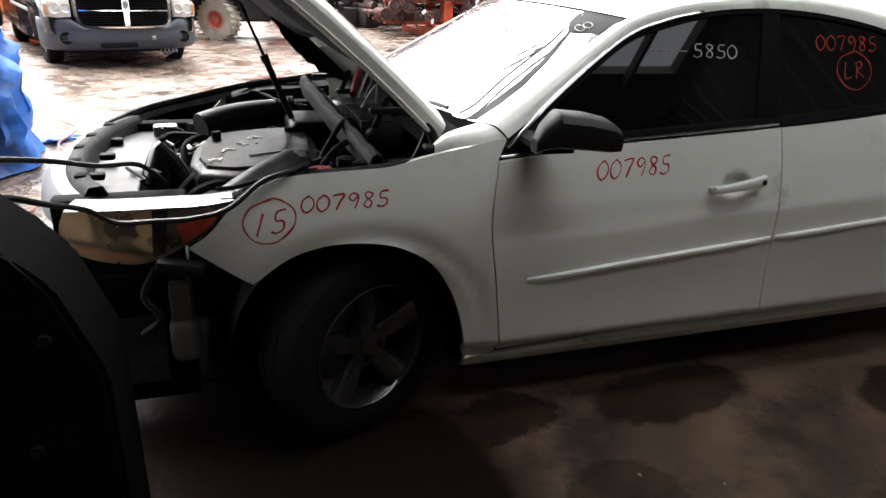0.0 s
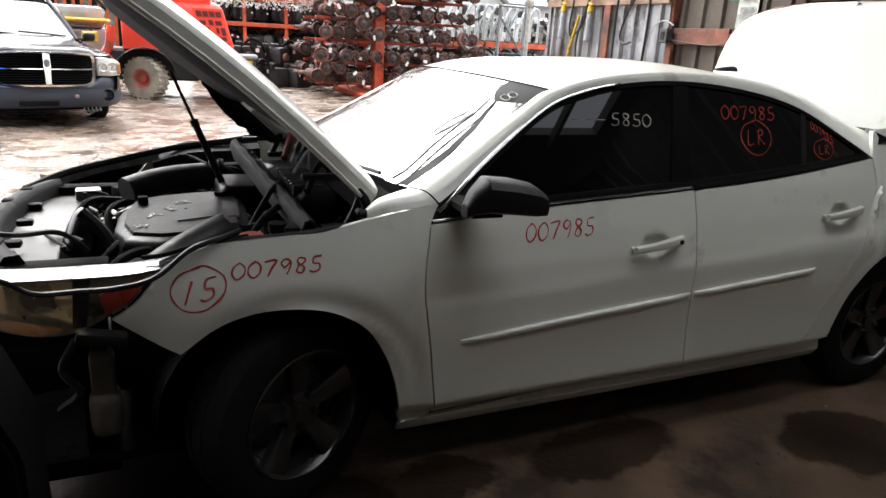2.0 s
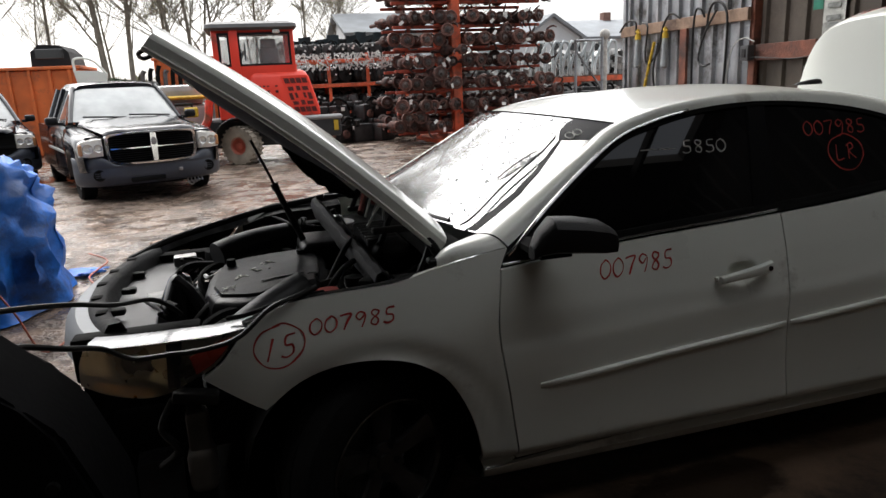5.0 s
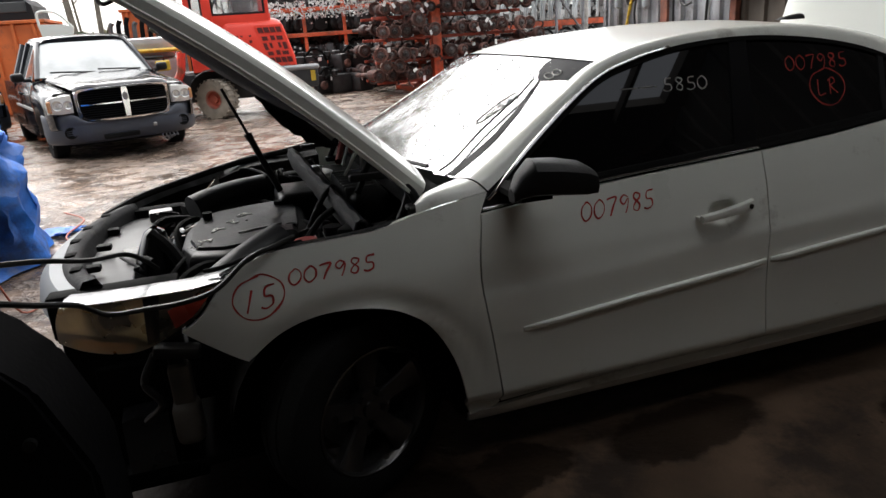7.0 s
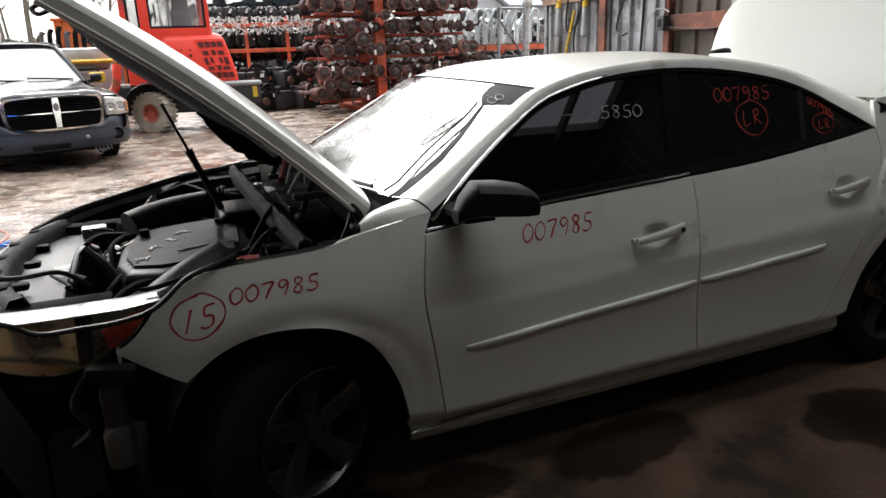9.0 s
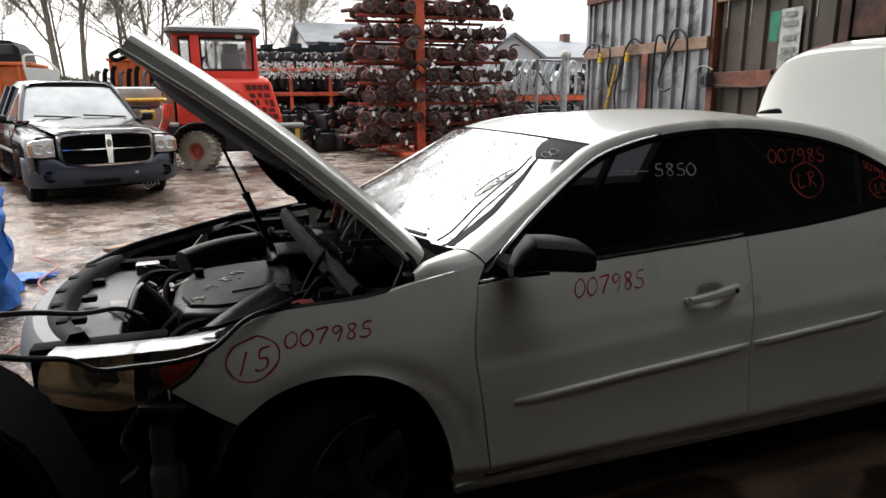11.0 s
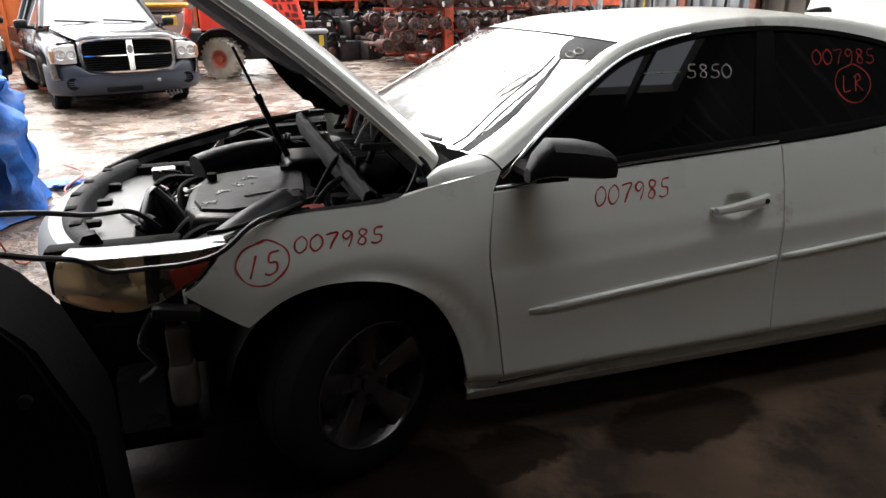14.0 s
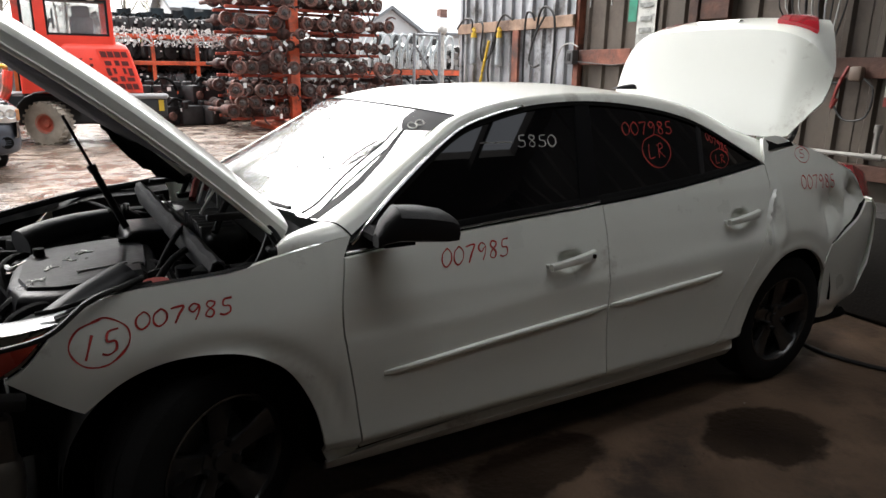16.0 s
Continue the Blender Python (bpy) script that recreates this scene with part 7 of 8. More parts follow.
for u0, u1, z0, z1 in ((0.08, 0.30, 1.50, 1.57), (0.66, 0.90, 1.50, 1.57), (0.04, 0.18, 1.34, 1.46), (0.80, 0.96, 1.34, 1.46), (0.08, 0.30, 1.25, 1.31), (0.66, 0.92, 1.25, 1.31), (0.42, 0.58, 1.50, 1.58), (0.42, 0.58, 1.25, 1.33), (0.28, 0.38, 1.37, 1.46), (0.62, 0.72, 1.37, 1.46)):
    tail_box("fan_slot", u0, u1, z0, z1, SLOT, 0.012)
for r_ in range(3):
    for c in range(6):
        if c == 4:
            continue
        bm = bmesh.new()
        x, z = -0.04 + 0.072 * c, 1.50 + 0.085 * r_
        box(bm, (x - 0.024, 10.755 + 0.02 * r_, z - 0.024), (x + 0.024, 10.80, z + 0.024), 0.006)
        part("vent_hole", bm, SLOT, hood2)
bm = bmesh.new()
box(bm, (0.35, 10.62, 0.66), (1.40, 12.1, 1.0), 0.05, seg=2)
cw = part("counterweight", bm, mat("loader_dark", (0.03, 0.03, 0.031), 0.6, vary=0.3), ld)
bm = bmesh.new()
box(bm, (0.60, 10.58, 0.97), (1.43, 10.75, 1.055), 0.03)
part("counterweight_lip", bm, mat("pale_grey_paint", (0.30, 0.30, 0.30), 0.5, vary=0.2), cw)
bm = bmesh.new()
box(bm, (1.26, 10.598, 0.77), (1.34, 10.606, 0.95))
part("yellow_sticker", bm, YELLOW, cw)
bm = bmesh.new()
box(bm, (-0.95, 10.9, 0.55), (0.5, 12.0, 1.05), 0.04)
part("frame", bm, MATS["loader_dark"], ld)
bm = bmesh.new()
rows = []
for k in range(9):
    a = radians(15 + 150 * k / 8)
    rows.append([Vector((-0.38 + 0.50 * math.cos(a), y, 0.60 + 0.50 * math.sin(a))) for y in (10.42, 10.95)])
grid(bm, rows)
thicken(bm, 0.015)
part("mudguard", bm, MATS["loader_dark"], ld)
TYRE_PALE = mat("clay_caked_tyre", (0.30, 0.26, 0.21), 0.8, vary=0.35, scale=5, bump=0.6, bump_scale=30, dirt_shade=(0.25, 0.22, 0.19), dirt_shade_amount=0.35, dirt_shade_scale=4)
for x, y in ((-0.38, 10.62), (-0.38, 12.2), (-2.1, 10.8), (-2.1, 12.2)):
    bm = bmesh.new()
    lathe(bm, [(0.15, -0.12), (0.27, -0.16), (0.355, -0.15), (0.365, -0.10), (0.365, 0.10), (0.355, 0.15), (0.27, 0.16), (0.15, 0.12)], (0, 0, 0), "y", 36)
    for k in range(22):
        a = 2 * math.pi * k / 22
        for sd in (-1, 1):
            box(bm, (-0.022, 0.02 * sd, 0.35), (0.022, 0.165 * sd, 0.385), 0.004, Matrix.Rotation(a + 0.06 * sd, 4, "Y"))
    wm = pose(x, y, 0.60, 0, 0, -34 if x > -1 else 0) @ Matrix.Scale(0.90, 4)
    bmesh.ops.transform(bm, matrix=wm, verts=bm.verts)
    w = tagged(part("loader_wheel", bm, TYRE_PALE, ld, "clay-caked lugged tyre"), kind="stuff")
    bm = bmesh.new()
    lathe(bm, [(0.17, -0.135), (0.155, -0.12), (0.14, -0.06), (0.07, -0.05), (0.06, -0.09), (0.0, -0.09)], (0, 0, 0), "y", 28)
    bmesh.ops.transform(bm, matrix=wm, verts=bm.verts)
    part("wheel_disc", bm, mat("faded_red_disc", (0.45, 0.11, 0.07), 0.6, vary=0.3, scale=6), w)
# lift arm and lamp ahead of the cab
bm = bmesh.new()
box(bm, (-2.3, 11.2, 0.5), (-0.8, 11.9, 0.95), 0.05)
part("front_frame", bm, MATS["loader_dark"], ld)
bm = bmesh.new()
tube(bm, [(-0.85, 10.9, 1.4), (-0.95, 10.9, 1.0), (-1.3, 10.9, 0.75), (-2.2, 10.9, 0.6)], 0.07, seg=8)
part("lift_arm", bm, RED, ld)
bm = bmesh.new()
box(bm, (-1.28, 10.7, 1.13), (-1.05, 10.85, 1.30), 0.02)
part("work_light", bm, YELLOW, ld)
bm = bmesh.new()
tube(bm, [(-1.55, 10.8, 1.12), (-1.55, 10.8, 1.36), (-1.15, 10.8, 1.36), (-1.12, 10.8, 1.14)], 0.025, seg=6, smooth=False)
part("lamp_guard", bm, BLACK_PL, ld)

# small utility truck behind, mostly hidden
ut = thing("utility_truck", "grey utility truck with yellow stripe behind the pickup", "truck")
bm = bmesh.new()
box(bm, (-2.6, 12.9, 0.55), (-1.0, 15.2, 1.30), 0.08, seg=2)
part("body", bm, mat("utility_grey", (0.28, 0.28, 0.27), 0.4, vary=0.2, dirt_shade=(0.1, 0.09, 0.08), dirt_shade_amount=0.3), ut)
bm = bmesh.new()
box(bm, (-2.55, 13.1, 1.30), (-1.05, 14.2, 1.72), 0.10, seg=2)
part("cab", bm, CAB_GLASS, ut)
bm = bmesh.new()
box(bm, (-2.62, 12.88, 1.42), (-0.98, 14.3, 1.50), 0.03)
part("stripe", bm, YELLOW, ut)
for x in (-2.4, -1.2):
    bm = bmesh.new()
    lathe(bm, [(0.1, -0.09), (0.31, -0.1), (0.34, 0.0), (0.31, 0.1), (0.1, 0.09)], (x, 13.3, 0.58), "x", 20)
    part("wheel", bm, RUBBER, ut)

# ---- orange axle rack with bare axles ----
RUST = mat("rusty_axle", (0.085, 0.042, 0.034), 0.7, 0.15, vary=0.5, scale=7, bump=0.5, bump_scale=40, dirt_shade=(0.02, 0.018, 0.018), dirt_shade_amount=0.5, dirt_shade_scale=9, per_piece=0.6)
RUST2 = mat("rusty_drum", (0.16, 0.082, 0.066), 0.62, 0.2, vary=0.45, scale=11, bump=0.4, bump_scale=50, dirt_shade=(0.028, 0.022, 0.021), dirt_shade_amount=0.4, dirt_shade_scale=14, per_piece=0.65)
RACK_ARM = mat("rusted_rack_arm", (0.42, 0.075, 0.04), 0.6, vary=0.4, scale=5, dirt_shade=(0.07, 0.03, 0.025), dirt_shade_amount=0.5, dirt_shade_scale=5)
HUB = mat("grey_hub", (0.10, 0.085, 0.08), 0.45, 0.5, vary=0.4, scale=14, per_piece=0.5)
TAG = mat("white_tag", (0.75, 0.75, 0.72), 0.7, vary=0.1)
rack = thing("axle_rack", "tall orange cantilever rack with a central post", "rack")
bm = bmesh.new()
box(bm, (4.08, 12.25, 0.2), (4.28, 12.5, 4.6), 0.01)
part("post", bm, ORANGE, rack)
bm = bmesh.new()
box(bm, (3.6, 11.6, 0.2), (4.76, 13.9, 0.34), 0.02)
part("foot", bm, ORANGE, rack)
LEVELS = [0.50, 0.92, 1.36, 1.80, 2.24, 2.68, 3.16, 3.62, 4.1]
for i, z in enumerate(LEVELS):
    for y in (12.38, 13.5):
        bm = bmesh.new()
        box(bm, (2.85, y, z - 0.05), (6.15, y + 0.10, z + 0.01), 0.008)
        part("arm", bm, RACK_ARM, rack)
bm = bmesh.new()
box(bm, (4.08, 13.5, 0.2), (4.28, 13.7, 4.6), 0.01)
part("post", bm, ORANGE, rack)


def axle(kind):
    """An axle lying along y, its drum towards -y."""
    a = thing("car_axle", "rusty axle with drum lying on the orange rack" if kind else "rusty axle with bare disc lying on the orange rack", "axle", group="axles on the rack")
    r = (0.135, 0.105, 0.15)[kind]
    bm = bmesh.new()
    lathe(bm, [(r * 0.42, -0.03), (r * 0.55, -0.02), (r * 0.80, -0.022), (r * 0.84, -0.045), (r * 0.97, -0.04), (r, -0.02), (r, 0.05), (r * 0.9, 0.07), (0.0, 0.07)], (0, 0, 0), "y", 22)
    part("drum", bm, RUST2, a)
    bm = bmesh.new()
    lathe(bm, [(0.0, -0.10), (r * 0.20, -0.095), (r * 0.24, -0.055), (r * 0.46, -0.05), (r * 0.48, -0.02)], (0, 0, 0), "y", 16)
    part("hub", bm, HUB, a)
    bm = bmesh.new()
    cyl(bm, (0, 0.05, 0), (0, 1.2, 0), 0.045, seg=8)
    lathe(bm, [(0.04, -0.16), (0.10, -0.12), (0.13, 0.0), (0.10, 0.12), (0.04, 0.16)], (0, 0.62, 0), "y", 12)
    part("tube", bm, RUST, a)
    bm = bmesh.new()
    for k in range(5):
        b = 2 * math.pi * k / 5
        cyl(bm, (r * 0.6 * math.cos(b), -0.06, r * 0.6 * math.sin(b)), (r * 0.6 * math.cos(b), -0.03, r * 0.6 * math.sin(b)), 0.012, seg=5)
    tagged(part("studs", bm, RUST, a), kind="stuff")
    bm = bmesh.new()
    tube(bm, ([(0.02, 0.12, 0.03), (0.10, 0.0, 0.12), (0.17, -0.10, 0.10), (0.20, -0.12, 0.02)], [(0.0, 0.10, 0.05), (-0.08, 0.05, 0.16), (-0.16, -0.06, 0.20)], [(0.03, 0.1, -0.03), (0.14, -0.03, -0.08), (0.22, -0.10, -0.04), (0.26, -0.08, 0.06)])[kind], 0.020, seg=6, radii=[0.028, 0.014])
    part("trailing_arm", bm, RUST, a)
    if kind == 1:
        bm = bmesh.new()
        box(bm, (0.02, -0.105, -0.13), (0.08, -0.10, -0.03), 0, pose(0, 0, 0, 8, 20, 0))
        part("tag", bm, TAG, a)
    return a


kinds = [axle(0), axle(1), axle(2)]
used = [False, False, False]
rnd = random.Random(4)
for row_y, shift in ((12.05, 0.0), (13.15, 0.12)):
    for i, z in enumerate(LEVELS):
        x = 2.92 + rnd.uniform(0, 0.2) - (0.12 if i < 2 else 0)
        while x < 6.25:
            k = rnd.choice([0, 0, 1, 1, 2])
            r = (0.135, 0.105, 0.15)[k]
            if abs(x - 4.18) > 0.12 or rnd.random() < 0.4:
                m = pose(x, row_y + rnd.uniform(-0.25, 0.25), z + 0.012 + max(r * 0.9, 0.13) + (rnd.uniform(0.0, 0.10) if shift else 0), 0, rnd.uniform(0, 360), rnd.uniform(-30, 30))
                if not used[k]:
                    kinds[k].matrix_world = m
                    used[k] = True
                else:
                    copy_thing(kinds[k], m)
            if row_y < 13 and i < 8 and rnd.random() < 0.12:
                copy_thing(kinds[k], pose(x + r, 12.0 + rnd.uniform(-0.25, 0.2), z + 0.33 + rnd.uniform(-0.02, 0.03), rnd.uniform(-6, 6), rnd.uniform(0, 360), rnd.uniform(-20, 20)))
            x += r * 2 + rnd.uniform(-0.02, 0.06)

# ---- shelves of gearboxes, heaps and loose car parts behind ----
DARK_METAL = mat("oily_metal", (0.035, 0.034, 0.034), 0.5, 0.4, vary=0.5, scale=6, bump=0.4, bump_scale=30, per_piece=0.6)
PALE_METAL = mat("cast_alloy", (0.16, 0.16, 0.16), 0.5, 0.5, vary=0.4, scale=6, bump=0.3, bump_scale=30, per_piece=0.5)


def gearbox(seed):
    """A lumpy casting with ribs, a flange and a white tag."""
    r = random.Random(seed)
    g = thing("gearbox", "oily used gearbox with a white tag on a shelf", "gearbox", group="gearboxes on the shelves")
    bm = bmesh.new()
    lathe(bm, [(0.05, -0.22), (0.17, -0.20), (0.19, -0.14), (0.15, -0.05), (0.12, 0.08), (0.08, 0.2), (0.04, 0.3)], (0, 0, 0.2), "y", 12)
    for k in range(5):
        box(bm, (r.uniform(-0.2, 0.0), r.uniform(-0.2, 0.1), r.uniform(0.0, 0.2)), (r.uniform(0.02, 0.2), r.uniform(0.12, 0.25), r.uniform(0.22, 0.4)), 0.03)
    part("casing", bm, (DARK_METAL, PALE_METAL, DARK_METAL, DARK_METAL, DARK_METAL)[seed % 5], g)
    bm = bmesh.new()
    tube(bm, [(0.0, -0.1, 0.38), (0.1 * r.choice((-1, 1)), -0.15, 0.45), (0.2 * r.choice((-1, 1)), -0.1, 0.3)], 0.02, seg=5)
    part("pipe", bm, RUBBER, g)
    bm = bmesh.new()
    for k in range(3):
        bm = bmesh.new()
        x, z, w = r.uniform(-0.15, 0.15), r.uniform(0.08, 0.36), r.uniform(0.012, 0.028)
        box(bm, (x - w, -0.245 - 0.004 * k, z - w), (x + w, -0.24 - 0.004 * k, z + w), 0, pose(0, 0, 0, 0, r.uniform(-20, 20), 0))
        part("tag", bm, TAG, g)
    return g


boxes = [gearbox(k) for k in range(5)]
first = [True] * 5
shelf = thing("parts_shelf", "long orange pallet shelf full of used gearboxes", "shelf")
for x in (1.0, 1.9, 2.9, 3.9):
    for y in (15.9, 16.8):
        bm = bmesh.new()
        box(bm, (x - 0.04, y - 0.04, 0.2), (x + 0.04, y + 0.04, 2.35), 0.006)
        part("upright", bm, ORANGE, shelf)
SH = [0.95, 1.62, 2.22]
for z in SH:
    for y in (15.86, 16.76):
        bm = bmesh.new()
        box(bm, (0.6, y - 0.03, z - 0.10), (4.3, y + 0.03, z - 0.01), 0.006)
        part("beam", bm, ORANGE, shelf)
    bm = bmesh.new()
    box(bm, (0.6, 15.85, z - 0.012), (4.3, 17.1, z), 0)
    part("deck", bm, WOOD, shelf)
rnd = random.Random(9)
for z in SH:
    for y in (16.15, 16.55):
        x = 0.75
        while x < 4.2:
            k = rnd.randrange(5)
            m = pose(x, y, z + 0.005, 0, 0, rnd.uniform(-50, 50))
            if first[k]:
                boxes[k].matrix_world, first[k] = m, False
            else:
                copy_thing(boxes[k], m)
            x += rnd.uniform(0.26, 0.36)
# paper tags and bright castings all over the top shelf
vs, fs = [], []
bits = random.Random(77)
for k in range(900):
    c = Vector((bits.uniform(0.7, 4.2), bits.uniform(15.70, 15.95), bits.uniform(1.95, 2.36)))
    e = Euler((bits.uniform(-0.6, 0.6), bits.uniform(0, 3), bits.uniform(-0.7, 0.7))).to_matrix()
    w, h = bits.uniform(0.008, 0.022), bits.uniform(0.012, 0.040)
    b0 = len(vs)
    for dx, dy, dz in ((-w, 0, -h), (w, 0, -h), (w, 0.004, h), (-w, 0.004, h)):
        vs.append(c + e @ Vector((dx, dy, dz)))
    fs.append((b0, b0 + 1, b0 + 2, b0 + 3))
me = bpy.data.meshes.new("shelf_tags")
me.from_pydata(vs, [], fs)
me.materials.append(TAG)
tagged(new("shelf_tags", me), "white paper tags wired to the gearboxes", "tags", kind="stuff")
# heaps of engines on the ground before the shelf
def engine_lump(seed):
    r = random.Random(seed)
    g = thing("scrap_engine", "greasy scrap engine lying on the yard", "engine", group="scrap engines")
    bm = bmesh.new()
    box(bm, (-0.25, -0.22, 0.0), (0.25, 0.22, 0.42), 0.05, seg=2)
    for k in range(6):
        a = [r.uniform(-0.3, 0.15), r.uniform(-0.32, 0.1), r.uniform(0.1, 0.4)]
        box(bm, a, [a[0] + r.uniform(0.1, 0.25), a[1] + r.uniform(0.1, 0.25), a[2] + r.uniform(0.08, 0.25)], 0.02)
    tagged(part("block", bm, DARK_METAL, g), kind="stuff")
    bm = bmesh.new()
    lathe(bm, [(0.0, -0.04), (0.09, -0.03), (0.10, 0.0), (0.09, 0.03)], (r.uniform(-0.15, 0.15), -0.26, 0.2), "y", 14)
    part("pulley", bm, RUST2, g)
    bm = bmesh.new()
    tube(bm, [(-0.2, -0.25, 0.45), (-0.05, -0.3, 0.58), (0.15, -0.28, 0.5), (0.25, -0.2, 0.3)], 0.03, seg=6)
    part("hose", bm, RUBBER, g)
    bm = bmesh.new()
    box(bm, (0.05, -0.34, 0.3), (0.13, -0.335, 0.38))
    part("tag", bm, TAG, g)
    return g


lumps = [engine_lump(20 + k) for k in range(4)]
first = [True] * 4
for row, (y, x0, x1, z) in enumerate(((14.1, 1.45, 2.9, 0.25), (14.5, 1.4, 3.1, 0.68), (13.6, 5.2, 8.8, 0.25), (14.3, 6.6, 9.2, 0.25), (14.4, 6.9, 9.0, 0.72), (15.0, 3.0, 7.0, 0.25))):
    x = x0
    while x < x1:
        k = rnd.randrange(4)
        m = pose(x, y, z, 0, 0, rnd.uniform(0, 360))
        if first[k]:
            lumps[k].matrix_world, first[k] = m, False
        else:
            copy_thing(lumps[k], m)
        x += rnd.uniform(0.42, 0.6)
# a dense dark bank of scrap behind the rack
vs, fs = [], []
bank = random.Random(31)
for k in range(4200):
    c = Vector((bank.uniform(0.8, 11.5), bank.uniform(17.0, 18.0), 0))
    top = 2.15 + 0.35 * noise.noise((c.x * 0.8, 0, 0))
    c.z = bank.uniform(0.25, top)
    e = Euler((bank.uniform(0, 6), bank.uniform(0, 6), bank.uniform(0, 6))).to_matrix()
    s3 = (bank.uniform(0.02, 0.11), bank.uniform(0.02, 0.11), bank.uniform(0.02, 0.16))
    b0 = len(vs)
    for a in (-1, 1):
        for b in (-1, 1):
            for d in (-1, 1):
                vs.append(c + e @ Vector((a * s3[0], b * s3[1], d * s3[2])))
    fs += [tuple(b0 + q for q in f) for f in ((0, 1, 3, 2), (4, 6, 7, 5), (0, 4, 5, 1), (2, 3, 7, 6), (0, 2, 6, 4), (1, 5, 7, 3))]
me = bpy.data.meshes.new("scrap_bank")
me.from_pydata(vs, [], fs)
scrap = mat("scrap_mix", (0.06, 0.06, 0.062), 0.5, 0.3, vary=0.6, scale=1.7)
sn, sl = scrap.node_tree.nodes, scrap.node_tree.links
geo, rmp = sn.new("ShaderNodeNewGeometry"), sn.new("ShaderNodeValToRGB")
rmp.color_ramp.elements[0].color, rmp.color_ramp.elements[1].color = (0.012, 0.012, 0.013, 1), (0.10, 0.09, 0.085, 1)
extra = rmp.color_ramp.elements.new(0.93)
extra.color = (0.6, 0.6, 0.58, 1)
rmp.color_ramp.elements[1].position = 0.90
sl.new(geo.outputs["Random Per Island"], rmp.inputs[0])
sl.new(rmp.outputs[0], sn["Principled BSDF"].inputs["Base Color"])
me.materials.append(scrap)
tagged(new("scrap_bank", me), "dark bank of mixed scrap parts with white tags", "scrap", kind="stuff")
# dark bumpers hung in a row above the shelf
for k in range(13):
    x = 0.95 + 0.25 * k
    top = 2.66 + 0.02 * k + 0.06 * (k % 3)
    bm = bmesh.new()
    grid(bm, [[(x + dx + 0.03 * (z - 2.3), 16.98 + dy, z + 0.06 * noise.noise((k, dx * 3, z))) for dx, dy in ((-0.17, 0.07), (-0.15, 0.0), (-0.05, -0.03), (0.06, -0.03), (0.15, 0.0), (0.17, 0.07))] for z in (2.225, 2.36, 2.38, 2.52, top)])
    thicken(bm, 0.02)
    solid("bumper_cover", bm, mat("green_black_plastic", (0.010, 0.018, 0.022), 0.35, vary=0.3, per_piece=0.6), "dark plastic bumper cover stood on end", "bumper", group="bumper covers")
# orange beam with door frames and seats beyond the axle rack
shelf2 = thing("long_rack", "low orange rack holding bare door frames", "rack")
bm = bmesh.new()
box(bm, (6.5, 14.9, 1.36), (11.0, 15.0, 1.50), 0.01)
part("beam", bm, ORANGE, shelf2)
for x in (6.6, 8.4, 10.4):
    bm = bmesh.new()
    box(bm, (x, 14.9, 0.2), (x + 0.1, 15.0, 1.36), 0.01)
    part("leg", bm, ORANGE, shelf2)
bm = bmesh.new()
box(bm, (6.5, 14.9, 1.50), (11.0, 15.8, 1.52))
part("deck", bm, WOOD, shelf2)
for k in range(11):
    x = 6.9 + 0.24 * k
    bm = bmesh.new()
    tube(bm, [(x, 15.2, 1.54), (x + 0.02, 15.2, 1.9), (x + 0.22, 15.2, 2.35), (x + 0.30, 15.25, 2.42), (x + 0.46, 15.3, 2.30), (x + 0.46, 15.3, 1.54)], 0.035, seg=6)
    solid("door_frame", bm, mat("pale_door_paint", (0.42, 0.46, 0.47), 0.35, vary=0.2, per_piece=0.45), "stripped pale car door frame stood on a rack", "car door", group="door frames")
lad = thing("pole_ladder", "galvanised steel ladder frame beside the rack", "ladder")
for x, z1 in ((7.45, 2.35), (8.15, 2.40)):
    bm = bmesh.new()
    cyl(bm, (x, 13.2, 0.2), (x, 13.2, z1), 0.035, seg=10)
    part("pole", bm, TIN_GREY, lad)
bm = bmesh.new()
cyl(bm, (7.45, 13.2, 2.33), (8.15, 13.2, 2.33), 0.03, seg=10)
part("top_bar", bm, TIN_GREY, lad)
bm = bmesh.new()
cyl(bm, (7.45, 13.2, 2.1), (8.15, 13.2, 1.2), 0.025, seg=10)
part("brace", bm, TIN_GREY, lad)
gp = thing("gate_post", "flaking white post with a round cap", "post")
bm = bmesh.new()
cyl(bm, (8.45, 13.6, 0.2), (8.45, 13.6, 2.40), 0.06, seg=14)
part("shaft", bm, mat("flaking_white", (0.45, 0.43, 0.40), 0.7, vary=0.3, scale=12), gp)
bm = bmesh.new()
bmesh.ops.create_uvsphere(bm, u_segments=14, v_segments=10, radius=0.13, matrix=Matrix.Translation((8.45, 13.6, 2.48)))
part("cap", bm, MATS["flaking_white"], gp)

# left: orange skips with wrecks on top
SKIP = mat("skip_orange", (0.60, 0.14, 0.035), 0.5, vary=0.25, scale=2, dirt_shade=(0.2, 0.08, 0.05), dirt_shade_amount=0.3)
